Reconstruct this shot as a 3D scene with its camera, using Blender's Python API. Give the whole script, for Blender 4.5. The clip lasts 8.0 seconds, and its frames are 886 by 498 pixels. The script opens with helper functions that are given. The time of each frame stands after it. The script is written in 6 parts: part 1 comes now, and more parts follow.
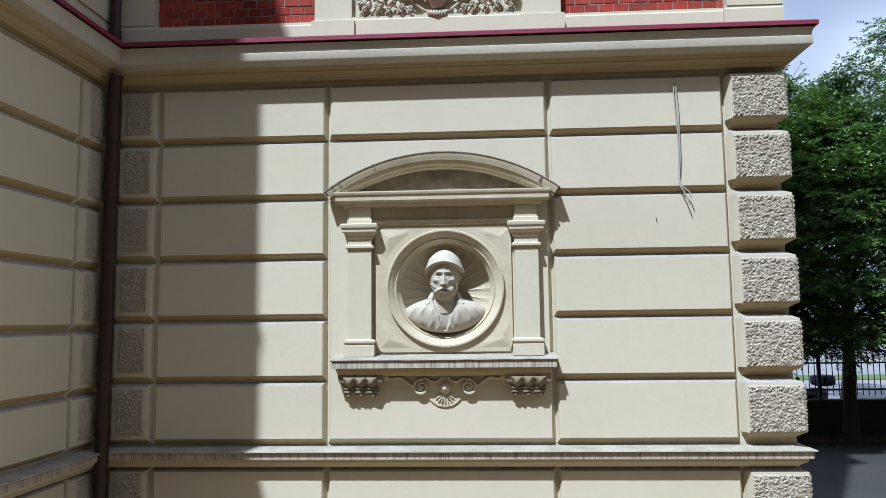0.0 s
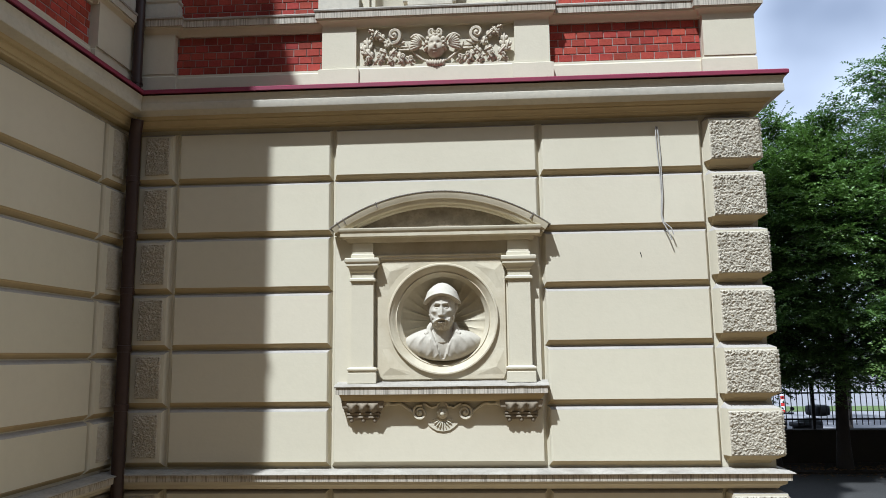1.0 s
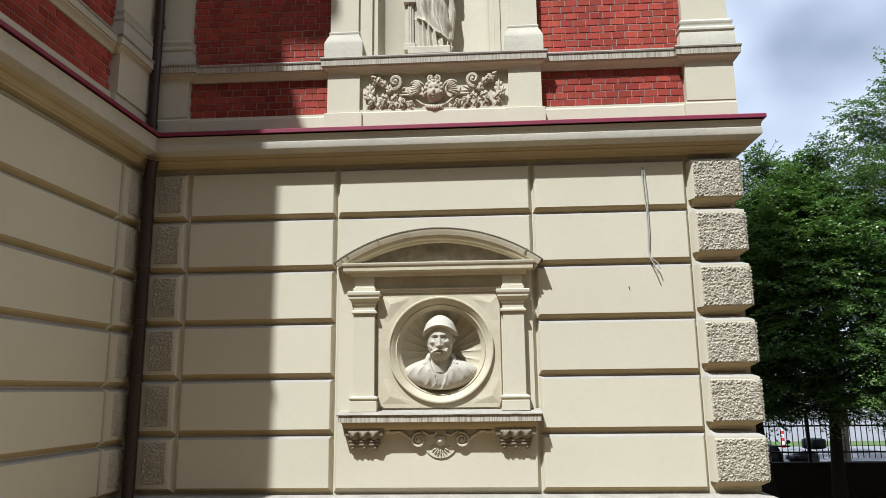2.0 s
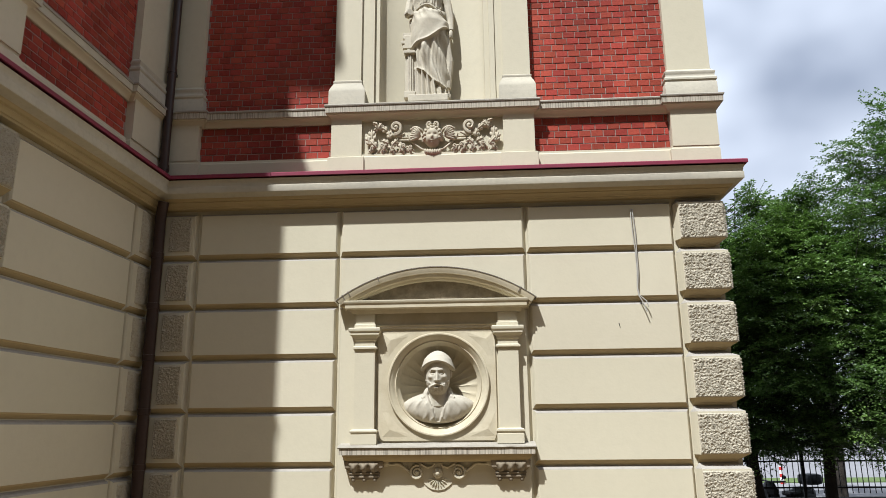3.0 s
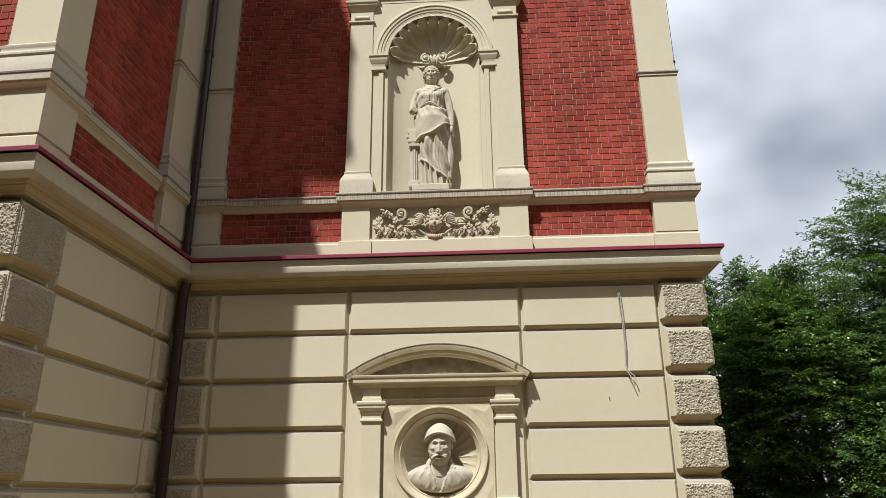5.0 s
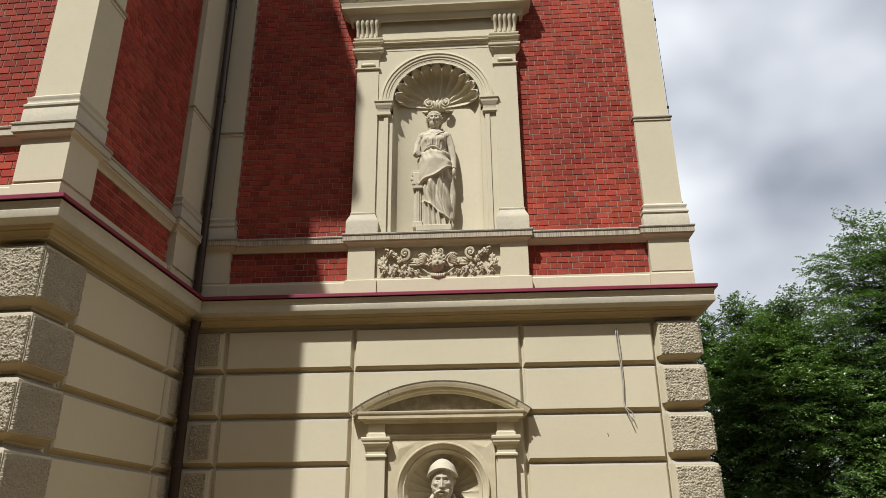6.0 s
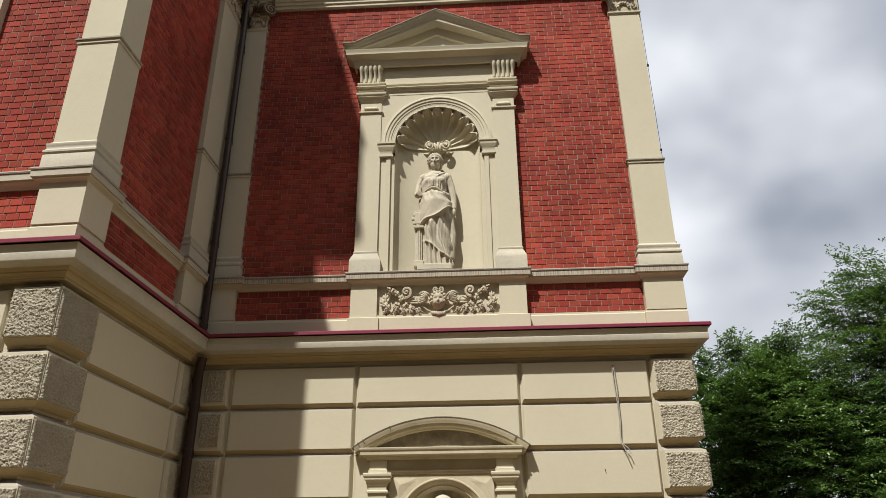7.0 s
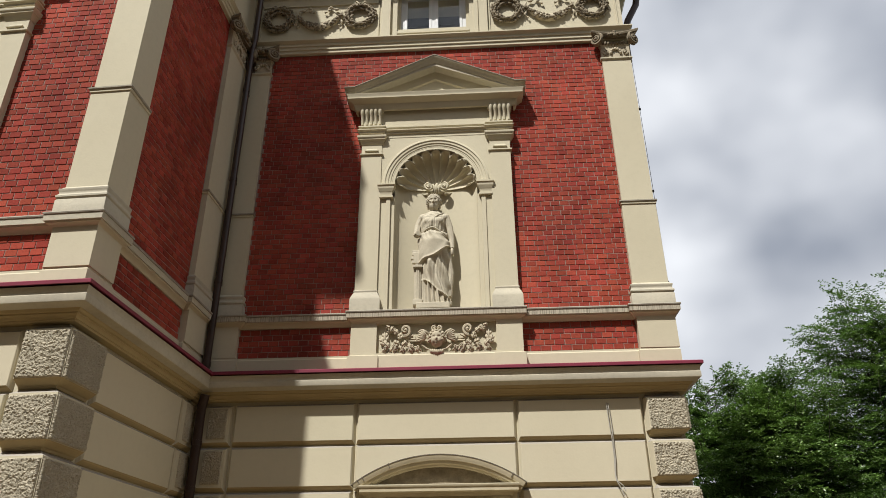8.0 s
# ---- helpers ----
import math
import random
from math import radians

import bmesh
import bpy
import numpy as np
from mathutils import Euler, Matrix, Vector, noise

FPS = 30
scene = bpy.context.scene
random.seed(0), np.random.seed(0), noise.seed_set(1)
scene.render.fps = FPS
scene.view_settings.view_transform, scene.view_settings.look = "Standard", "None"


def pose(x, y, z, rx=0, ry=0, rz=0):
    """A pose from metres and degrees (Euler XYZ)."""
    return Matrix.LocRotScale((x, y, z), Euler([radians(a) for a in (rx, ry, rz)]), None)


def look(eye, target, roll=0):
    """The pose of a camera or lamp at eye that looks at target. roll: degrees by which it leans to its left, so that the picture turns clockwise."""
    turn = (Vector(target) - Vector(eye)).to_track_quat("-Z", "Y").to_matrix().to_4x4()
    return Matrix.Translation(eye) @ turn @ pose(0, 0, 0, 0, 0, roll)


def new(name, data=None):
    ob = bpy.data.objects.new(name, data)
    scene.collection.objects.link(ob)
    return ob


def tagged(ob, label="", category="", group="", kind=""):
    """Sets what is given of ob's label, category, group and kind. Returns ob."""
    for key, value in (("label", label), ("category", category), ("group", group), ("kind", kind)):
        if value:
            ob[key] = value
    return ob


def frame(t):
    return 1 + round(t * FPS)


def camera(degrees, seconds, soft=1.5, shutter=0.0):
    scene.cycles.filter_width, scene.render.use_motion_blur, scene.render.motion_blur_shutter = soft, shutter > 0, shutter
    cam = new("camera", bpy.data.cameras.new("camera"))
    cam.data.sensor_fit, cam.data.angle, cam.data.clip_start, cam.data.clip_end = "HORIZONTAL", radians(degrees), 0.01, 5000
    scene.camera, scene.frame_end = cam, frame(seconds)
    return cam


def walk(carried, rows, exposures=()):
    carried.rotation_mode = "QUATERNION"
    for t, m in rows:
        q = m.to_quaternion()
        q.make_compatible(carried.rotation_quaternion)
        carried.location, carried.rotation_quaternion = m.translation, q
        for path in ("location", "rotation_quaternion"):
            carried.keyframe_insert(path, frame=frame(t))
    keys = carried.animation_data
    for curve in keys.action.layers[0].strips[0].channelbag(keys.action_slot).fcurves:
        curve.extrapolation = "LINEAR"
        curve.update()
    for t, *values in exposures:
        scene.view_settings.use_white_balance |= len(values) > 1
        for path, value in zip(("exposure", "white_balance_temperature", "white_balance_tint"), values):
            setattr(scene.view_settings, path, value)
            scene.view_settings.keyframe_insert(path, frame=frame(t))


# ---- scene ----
cam = camera(63.4, 8.0, soft=0.8)
PATH = [
    (0, (0.293, -6.147, 2.232), (0.187, -4.16, 2.436), -0.7),
    (0.5, (0.325, -6.354, 2.213), (0.215, -4.372, 2.456), -0.7),
    (1, (0.36, -6.551, 2.202), (0.248, -4.576, 2.493), -0.7),
    (1.5, (0.39, -6.723, 2.17), (0.275, -4.755, 2.508), -0.7),
    (3, (0.444, -7.2, 2.118), (0.335, -5.262, 2.598), -0.6),
    (3.5, (0.464, -7.354, 2.117), (0.354, -5.427, 2.639), -0.6),
    (4, (0.468, -7.511, 2.084), (0.361, -5.599, 2.66), -0.6),
    (4.5, (0.459, -7.66, 2.077), (0.355, -5.761, 2.696), -0.6),
    (5, (0.467, -7.82, 2.081), (0.362, -5.935, 2.741), -0.6),
    (6.5, (0.46, -8.244, 2.061), (0.356, -6.407, 2.845), -0.5),
    (7, (0.462, -8.369, 2.052), (0.362, -6.55, 2.877), -0.5),
    (7.5, (0.482, -8.495, 2.056), (0.384, -6.693, 2.919), -0.6),
    (8, (0.49, -8.627, 2.053), (0.395, -6.845, 2.955), -0.5),
]
walk(cam, [(t, look(eye, target, roll)) for t, eye, target, roll in PATH],
     [(0.0, 0.54, 5080, 9), (1.5, 0.66, 5380, 9), (3.5, 0.61, 5830, 9), (5.0, 0.48, 6130, 9), (8.0, 0.36, 6330, 9)])

# ---- world, sun and sky ----
SUN_WAY = Vector((0.55, 1.0, -1.80)).normalized()
world = bpy.data.worlds.new("sky")
scene.world = world
world.use_nodes = True
wt = world.node_tree
wt.nodes.clear()
w_out = wt.nodes.new("ShaderNodeOutputWorld")
w_sky = wt.nodes.new("ShaderNodeTexSky")
w_sky.sky_type = "NISHITA"
w_sky.sun_disc = False
w_sky.sun_elevation = radians(57.6)
w_sky.sun_rotation = radians(208.8)
w_sky.air_density, w_sky.dust_density = 1.2, 1.5
w_clear = wt.nodes.new("ShaderNodeBackground")
w_clear.inputs["Strength"].default_value = 0.10
wt.links.new(w_sky.outputs[0], w_clear.inputs["Color"])
# broken cloud over the whole sky
w_co = wt.nodes.new("ShaderNodeTexCoord")
w_map = wt.nodes.new("ShaderNodeMapping")
w_map.inputs["Scale"].default_value = (1.0, 1.0, 1.25)
w_map.inputs["Location"].default_value = (1.75, 0.6, 0.27)
wt.links.new(w_co.outputs["Generated"], w_map.inputs["Vector"])
w_n1 = wt.nodes.new("ShaderNodeTexNoise")
w_n1.inputs["Scale"].default_value, w_n1.inputs["Detail"].default_value = 2.0, 4
w_n2 = wt.nodes.new("ShaderNodeTexNoise")
w_n2.inputs["Scale"].default_value, w_n2.inputs["Detail"].default_value = 2.7, 3.5
for n in (w_n1, w_n2):
    n.inputs["Roughness"].default_value = 0.45
    wt.links.new(w_map.outputs[0], n.inputs["Vector"])
w_r1 = wt.nodes.new("ShaderNodeValToRGB")
w_r1.color_ramp.elements[0].position, w_r1.color_ramp.elements[1].position = 0.16, 0.36
w_r2 = wt.nodes.new("ShaderNodeValToRGB")
w_r2.color_ramp.elements[0].position, w_r2.color_ramp.elements[1].position = 0.36, 0.63
w_r2.color_ramp.elements[0].color = (0.40, 0.43, 0.50, 1)
w_r2.color_ramp.elements[1].color = (1.28, 1.28, 1.30, 1)
wt.links.new(w_n1.outputs["Fac"], w_r1.inputs[0])
wt.links.new(w_n2.outputs["Fac"], w_r2.inputs[0])
w_cloud = wt.nodes.new("ShaderNodeBackground")
w_cloud.inputs["Strength"].default_value = 0.69
wt.links.new(w_r2.outputs[0], w_cloud.inputs["Color"])
w_mix = wt.nodes.new("ShaderNodeMixShader")
wt.links.new(w_r1.outputs[0], w_mix.inputs[0])
wt.links.new(w_clear.outputs[0], w_mix.inputs[1])
wt.links.new(w_cloud.outputs[0], w_mix.inputs[2])
wt.links.new(w_mix.outputs[0], w_out.inputs["Surface"])

sun_lamp = new("sun", bpy.data.lights.new("sun", "SUN"))
sun_lamp.data.energy, sun_lamp.data.angle, sun_lamp.data.color = 5.0, radians(0.9), (1.0, 0.955, 0.875)
sun_lamp.matrix_world = look((0, 0, 30), Vector((0, 0, 30)) + SUN_WAY)

# ---- materials ----
def material(name, base, other=None, rough=0.8, metal=0.0, coarse=1.3, fine=28.0, blotch=0.5, grain=0.25, bump=0.15, bump_scale=60.0, depth=0.004,
             streak=None, streak_amount=0.0, pick="", spread=0.0, leaf=0.0, gloss=0.35):
    """A weathered surface: blotches and grain between two colours, relief, dirt that has run down, and a tone of its own for each piece."""
    m = bpy.data.materials.new(name)
    m.use_nodes = True
    nt = m.node_tree
    nodes, links = nt.nodes, nt.links
    bsdf = nodes["Principled BSDF"]
    other = other or [c * 0.8 for c in base]
    geo = nodes.new("ShaderNodeNewGeometry")

    def noise_at(scale, detail=4.0, stretch=None):
        n = nodes.new("ShaderNodeTexNoise")
        n.inputs["Scale"].default_value, n.inputs["Detail"].default_value = scale, detail
        if stretch:
            mp = nodes.new("ShaderNodeMapping")
            mp.inputs["Scale"].default_value = stretch
            links.new(geo.outputs["Position"], mp.inputs["Vector"])
            links.new(mp.outputs[0], n.inputs["Vector"])
        else:
            links.new(geo.outputs["Position"], n.inputs["Vector"])
        return n.outputs["Fac"]

    def ramp(fac, lo, hi):
        r = nodes.new("ShaderNodeMapRange")
        r.inputs["From Min"].default_value, r.inputs["From Max"].default_value = lo, hi
        links.new(fac, r.inputs["Value"])
        return r.outputs[0]

    def mix(fac, a, b, mode="MIX"):
        x = nodes.new("ShaderNodeMix")
        x.data_type, x.blend_type = "RGBA", mode
        for key, v in ((0, fac), (6, a), (7, b)):
            if hasattr(v, "is_linked"):
                links.new(v, x.inputs[key])
            else:
                x.inputs[key].default_value = v
        return x.outputs[2]

    def times(fac, k):
        x = nodes.new("ShaderNodeMath")
        x.operation = "MULTIPLY"
        links.new(fac, x.inputs[0])
        x.inputs[1].default_value = k
        return x.outputs[0]

    col = mix(times(ramp(noise_at(coarse, 5), 0.35, 0.7), blotch), (*base, 1), (*other, 1))
    dark = [c * 0.7 for c in other]
    col = mix(times(ramp(noise_at(fine, 3), 0.45, 0.75), grain), col, (*dark, 1))
    if streak:
        col = mix(times(ramp(noise_at(1.0, 4, (95.0, 95.0, 1.3)), 0.46, 0.62), streak_amount), col, (*streak, 1))
    if pick:
        src = nodes.new("ShaderNodeObjectInfo").outputs["Random"] if pick == "object" else geo.outputs["Random Per Island"]
        hsv = nodes.new("ShaderNodeHueSaturation")
        for key, lo, hi in (("Value", 1 - spread, 1 + spread * 0.8), ("Hue", 0.5 - 0.004, 0.5 + 0.004)):
            r = nodes.new("ShaderNodeMapRange")
            r.inputs["To Min"].default_value, r.inputs["To Max"].default_value = lo, hi
            if key == "Hue":
                w = nodes.new("ShaderNodeMath")
                w.operation = "FRACT"
                links.new(times(src, 37.7), w.inputs[0])
                links.new(w.outputs[0], r.inputs["Value"])
            else:
                links.new(src, r.inputs["Value"])
            links.new(r.outputs[0], hsv.inputs[key])
        links.new(col, hsv.inputs["Color"])
        col = hsv.outputs[0]
    links.new(col, bsdf.inputs["Base Color"])
    rr = nodes.new("ShaderNodeMapRange")
    rr.inputs["To Min"].default_value, rr.inputs["To Max"].default_value = max(0.05, rough - 0.1), min(1.0, rough + 0.1)
    links.new(noise_at(fine * 0.4, 3), rr.inputs["Value"])
    links.new(rr.outputs[0], bsdf.inputs["Roughness"])
    bsdf.inputs["Metallic"].default_value = metal
    bsdf.inputs["Specular IOR Level"].default_value = gloss
    if bump:
        b = nodes.new("ShaderNodeBump")
        b.inputs["Strength"].default_value, b.inputs["Distance"].default_value = bump, depth
        links.new(noise_at(bump_scale, 5), b.inputs["Height"])
        links.new(b.outputs[0], bsdf.inputs["Normal"])
    if leaf:
        tr = nodes.new("ShaderNodeBsdfTranslucent")
        links.new(mix(0.5, col, (0.10, 0.22, 0.02, 1)), tr.inputs["Color"])
        mx = nodes.new("ShaderNodeMixShader")
        mx.inputs[0].default_value = leaf
        links.new(bsdf.outputs[0], mx.inputs[1])
        links.new(tr.outputs[0], mx.inputs[2])
        links.new(mx.outputs[0], nodes["Material Output"].inputs["Surface"])
    return m


STUCCO = material("cream_stucco", (0.528, 0.480, 0.356), (0.464, 0.416, 0.300), 0.85, coarse=0.8, fine=14, blotch=0.55, grain=0.10, bump=0.25, bump_scale=45, depth=0.004)
PANEL = material("cream_stucco_panel", (0.528, 0.480, 0.356), (0.472, 0.424, 0.308), 0.85, coarse=0.9, fine=11, blotch=0.5, grain=0.08, bump=0.3, bump_scale=30, depth=0.004,
                 pick="object", spread=0.025)
SOILED = material("soiled_cream_stucco", (0.505, 0.452, 0.326), (0.375, 0.312, 0.200), 0.88, coarse=3.2, fine=24, blotch=0.75, grain=0.15, bump=0.3, bump_scale=50, depth=0.004)
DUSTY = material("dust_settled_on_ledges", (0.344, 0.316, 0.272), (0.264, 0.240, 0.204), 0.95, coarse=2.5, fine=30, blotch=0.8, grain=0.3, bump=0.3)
STAINED = material("rain_stained_stucco", (0.47, 0.42, 0.33), (0.37, 0.33, 0.26), 0.9, coarse=2, fine=20, grain=0.25, bump=0.3, streak=(0.085, 0.07, 0.055), streak_amount=0.6)
ROUGH = material("rough_cast_stone", (0.48, 0.43, 0.33), (0.39, 0.345, 0.26), 0.95, coarse=4, fine=48, blotch=0.6, grain=0.5, bump=0.9, bump_scale=150, depth=0.009)
GREYED = material("greyed_stucco", (0.480, 0.440, 0.344), (0.376, 0.344, 0.280), 0.9, coarse=1.6, fine=22, blotch=0.75, grain=0.22, bump=0.35, bump_scale=30, depth=0.006)
# stucco tinted ochre to stand for warm shade on faces that look down
OCHRE_SHADE = material("ochre_shade_stucco", (0.416, 0.332, 0.184), (0.352, 0.276, 0.148), 0.88, coarse=1.5, fine=16, blotch=0.6, grain=0.12, bump=0.25, bump_scale=40)
SLATE = material("grey_sill_coating", (0.36, 0.33, 0.275), (0.24, 0.215, 0.175), 0.92, gloss=0.05, coarse=5, fine=40, blotch=0.8, grain=0.35, bump=0.25)
LEAD = material("dull_grey_flashing", (0.235, 0.21, 0.17), (0.15, 0.13, 0.105), 0.9, gloss=0.05, coarse=6, fine=30, bump=0.2, streak=(0.05, 0.045, 0.04), streak_amount=0.6)
BRICK = material("red_brick", (0.355, 0.066, 0.043), (0.118, 0.022, 0.018), 0.72, coarse=0.8, fine=55, blotch=0.7, grain=0.35, bump=0.4, bump_scale=90, depth=0.003, pick="object", spread=0.24, gloss=0.06)
BRICKS = material("red_brick_laid", (0.355, 0.066, 0.043), (0.118, 0.022, 0.018), 0.72, coarse=0.8, fine=55, blotch=0.7, grain=0.35, bump=0.4, bump_scale=90, depth=0.003, pick="island", spread=0.24, gloss=0.06)
MORTAR = material("grey_mortar", (0.315, 0.235, 0.20), (0.17, 0.122, 0.10), 0.95, coarse=2, fine=60, blotch=0.8, grain=0.4, bump=0.5, bump_scale=120)
FLASHING = material("crimson_painted_sheet", (0.200, 0.026, 0.053), (0.136, 0.019, 0.040), 0.5, coarse=3, fine=30, grain=0.15, bump=0.08, bump_scale=8, depth=0.01)
PIPE = material("dark_brown_painted_pipe", (0.040, 0.022, 0.017), (0.024, 0.014, 0.011), 0.35, coarse=3, fine=30, bump=0.08)
STATUE = material("pale_statue_stone", (0.496, 0.448, 0.344), (0.376, 0.336, 0.260), 0.85, coarse=5, fine=40, blotch=0.6, grain=0.2, bump=0.3, bump_scale=70, depth=0.003)
BUST = material("whitish_plaster", (0.46, 0.42, 0.335), (0.35, 0.315, 0.245), 0.85, coarse=6, fine=45, blotch=0.6, grain=0.2, bump=0.3, bump_scale=90, depth=0.002)
RELIEF = material("weathered_plaster_relief", (0.496, 0.436, 0.324), (0.344, 0.296, 0.216), 0.88, coarse=7, fine=45, blotch=0.7, grain=0.3, bump=0.3, bump_scale=80, depth=0.003)
# colour chosen for the warm light it throws back at the facade
BOUNCE_GROUND = material("brown_bounce_ground", (0.205, 0.145, 0.076), (0.158, 0.112, 0.059), 0.9, coarse=0.6, fine=30, blotch=0.7, grain=0.3, bump=0.3)
# soot on brackets, capitals and wreaths; painted shade on the arch's field
SOOT_SHADE = material("soot_and_shade_plaster", (0.26, 0.215, 0.15), (0.13, 0.105, 0.07), 0.9, coarse=9, fine=45, blotch=0.8, grain=0.35, bump=0.3, bump_scale=80, depth=0.003)
ASPHALT = material("grey_asphalt", (0.042, 0.040, 0.036), (0.026, 0.025, 0.023), 0.9, coarse=1.1, fine=35, blotch=0.7, grain=0.5, bump=0.5, bump_scale=160, depth=0.004)
SOIL = material("dark_soil", (0.035, 0.028, 0.022), (0.05, 0.04, 0.028), 0.95, coarse=2, fine=40, grain=0.4, bump=0.6, bump_scale=40, depth=0.02)
PAVING = material("light_concrete_paving", (0.208, 0.204, 0.210), (0.168, 0.165, 0.170), 0.85, coarse=0.4, fine=20, grain=0.2, bump=0.2)
GRASS = material("mown_grass", (0.096, 0.136, 0.040), (0.064, 0.096, 0.024), 0.95, coarse=1, fine=30, grain=0.4, bump=0.6, bump_scale=40, depth=0.03)
IRON = material("black_iron", (0.016, 0.016, 0.018), (0.03, 0.02, 0.017), 0.55, metal=0.4, coarse=4, fine=30, bump=0.1)
BARK = material("dark_bark", (0.038, 0.030, 0.024), (0.022, 0.018, 0.015), 0.95, coarse=6, fine=50, grain=0.4, bump=0.8, bump_scale=40, depth=0.02)
LEAF = material("green_leaves", (0.122, 0.192, 0.044), (0.067, 0.128, 0.032), 0.38, coarse=0.9, fine=6, blotch=0.8, grain=0.3, bump=0, pick="island", spread=0.45, leaf=0.26, gloss=0.5)
CABLE = material("grey_cable", (0.36, 0.34, 0.30), (0.26, 0.25, 0.22), 0.6, coarse=5, fine=40, bump=0)
FRAMEW = material("white_window_paint", (0.592, 0.600, 0.608), (0.512, 0.520, 0.528), 0.45, coarse=4, fine=30, grain=0.08, bump=0.05)
DARKROOM = material("dim_room_plaster", (0.07, 0.06, 0.05), (0.05, 0.045, 0.04), 0.9, coarse=2, fine=20, bump=0.1)
RUBBER = material("black_plastic", (0.018, 0.019, 0.022), (0.03, 0.03, 0.033), 0.45, coarse=4, fine=30, bump=0.1)
REDPAINT = material("red_band_paint", (0.50, 0.03, 0.025), (0.4, 0.025, 0.02), 0.5, bump=0.05)
WHITEPAINT = material("white_band_paint", (0.75, 0.75, 0.73), (0.6, 0.6, 0.58), 0.5, bump=0.05)
GLASS = bpy.data.materials.new("window_glass")
GLASS.use_nodes = True
_g = GLASS.node_tree.nodes["Principled BSDF"]
_g.inputs["Base Color"].default_value = (0.92, 0.95, 0.96, 1)
_g.inputs["Roughness"].default_value, _g.inputs["Transmission Weight"].default_value, _g.inputs["IOR"].default_value = 0.02, 1.0, 1.5

# ---- building helpers ----
def base_of(ob):
    p = Vector((0, 0, 0))
    while ob:
        p += ob.location
        ob = ob.parent
    return p


def mesh_of(bm, name, mat, smooth=None):
    bmesh.ops.recalc_face_normals(bm, faces=bm.faces)
    me = bpy.data.meshes.new(name)
    if smooth:
        for f in bm.faces:
            f.smooth = True
        for e in bm.edges:
            if len(e.link_faces) == 2 and e.calc_face_angle(0) > radians(smooth):
                e.smooth = False
    bm.to_mesh(me)
    bm.free()
    me.materials.append(mat)
    return me


def part(name, bm, mat, parent=None, label="", smooth=None):
    """Links a bmesh, drawn in world places, as one mesh object under a thing or a part."""
    if parent:
        bmesh.ops.translate(bm, verts=bm.verts, vec=-base_of(parent))
    ob = new(name, mesh_of(bm, name, mat, smooth))
    ob.parent = parent
    return tagged(ob, label)


def thing(name, at, label, category, group="", kind=""):
    ob = new(name)
    ob.location = at
    ob.empty_display_size = 0.1
    return tagged(ob, label, category, group, kind)


def struct(name, bm, mat, label, category, smooth=None):
    ob = new(name, mesh_of(bm, name, mat, smooth))
    return tagged(ob, label, category, "", "structure")


def box(bm, x0, x1, y0, y1, z0, z1, bevel=0.0):
    vs = [bm.verts.new((x, y, z)) for z in (z0, z1) for y in (y0, y1) for x in (x0, x1)]
    fs = [bm.faces.new([vs[i] for i in q]) for q in ((0, 2, 3, 1), (4, 5, 7, 6), (0, 1, 5, 4), (2, 6, 7, 3), (0, 4, 6, 2), (1, 3, 7, 5))]
    if bevel:
        es = list({e for f in fs for e in f.edges})
        bmesh.ops.bevel(bm, geom=es, offset=bevel, segments=2, affect="EDGES", profile=0.6)
    return bm


def boxed(*a, bevel=0.0):
    return box(bmesh.new(), *a, bevel=bevel)


def loft(bm, rings, cap=True, closed=True):
    rows = [[bm.verts.new(p) for p in r] for r in rings]
    n = len(rows[0])
    for a, b in zip(rows, rows[1:]):
        for i in range(n if closed else n - 1):
            j = (i + 1) % n
            bm.faces.new((a[i], a[j], b[j], b[i]))
    if cap:
        bm.faces.new(rows[0][::-1])
        bm.faces.new(rows[-1])
    return bm


def sweep(bm, pts, prof):
    """A moulding: the closed profile of (out, z) along a plan line; out is to the right of the way."""
    rings = []
    for i, p in enumerate(pts):
        ns = []
        for a, b in ((i - 1, i), (i, i + 1)):
            if a >= 0 and b < len(pts):
                d = Vector((pts[b][0] - pts[a][0], pts[b][1] - pts[a][1])).normalized()
                ns.append(Vector((d.y, -d.x)))
        m = ns[0] if len(ns) == 1 else (ns[0] + ns[1]) / (1 + ns[0].dot(ns[1]))
        rings.append([(p[0] + m.x * o, p[1] + m.y * o, z) for o, z in prof])
    return loft(bm, rings)


def wrap(bm, x0, x1, yf, yb, prof):
    """A moulding round the two sides and the front of a block."""
    return sweep(bm, [(x0, yb), (x0, yf), (x1, yf), (x1, yb)], [(-0.03, prof[0][1])] + list(prof) + [(-0.03, prof[-1][1])])


def shaped(bm, x0, x1, yf, yb, prof):
    """A solid block whose front and sides follow (out, z)."""
    return loft(bm, [[(x0 - o, yb, z), (x0 - o, yf - o, z), (x1 + o, yf - o, z), (x1 + o, yb, z)] for o, z in prof])


def tube(bm, pts, radii, sides=10, cap=True):
    pts = [Vector(p) for p in pts]
    if not hasattr(radii, "__len__"):
        radii = [radii] * len(pts)
    rings, ref = [], None
    for i, p in enumerate(pts):
        d = (pts[min(i + 1, len(pts) - 1)] - pts[max(i - 1, 0)]).normalized()
        if ref is None:
            ref = d.orthogonal().normalized()
        ref = (ref - d * ref.dot(d)).normalized()
        s = d.cross(ref)
        rings.append([p + (ref * math.cos(2 * math.pi * k / sides) + s * math.sin(2 * math.pi * k / sides)) * radii[i] for k in range(sides)])
    return loft(bm, rings, cap)


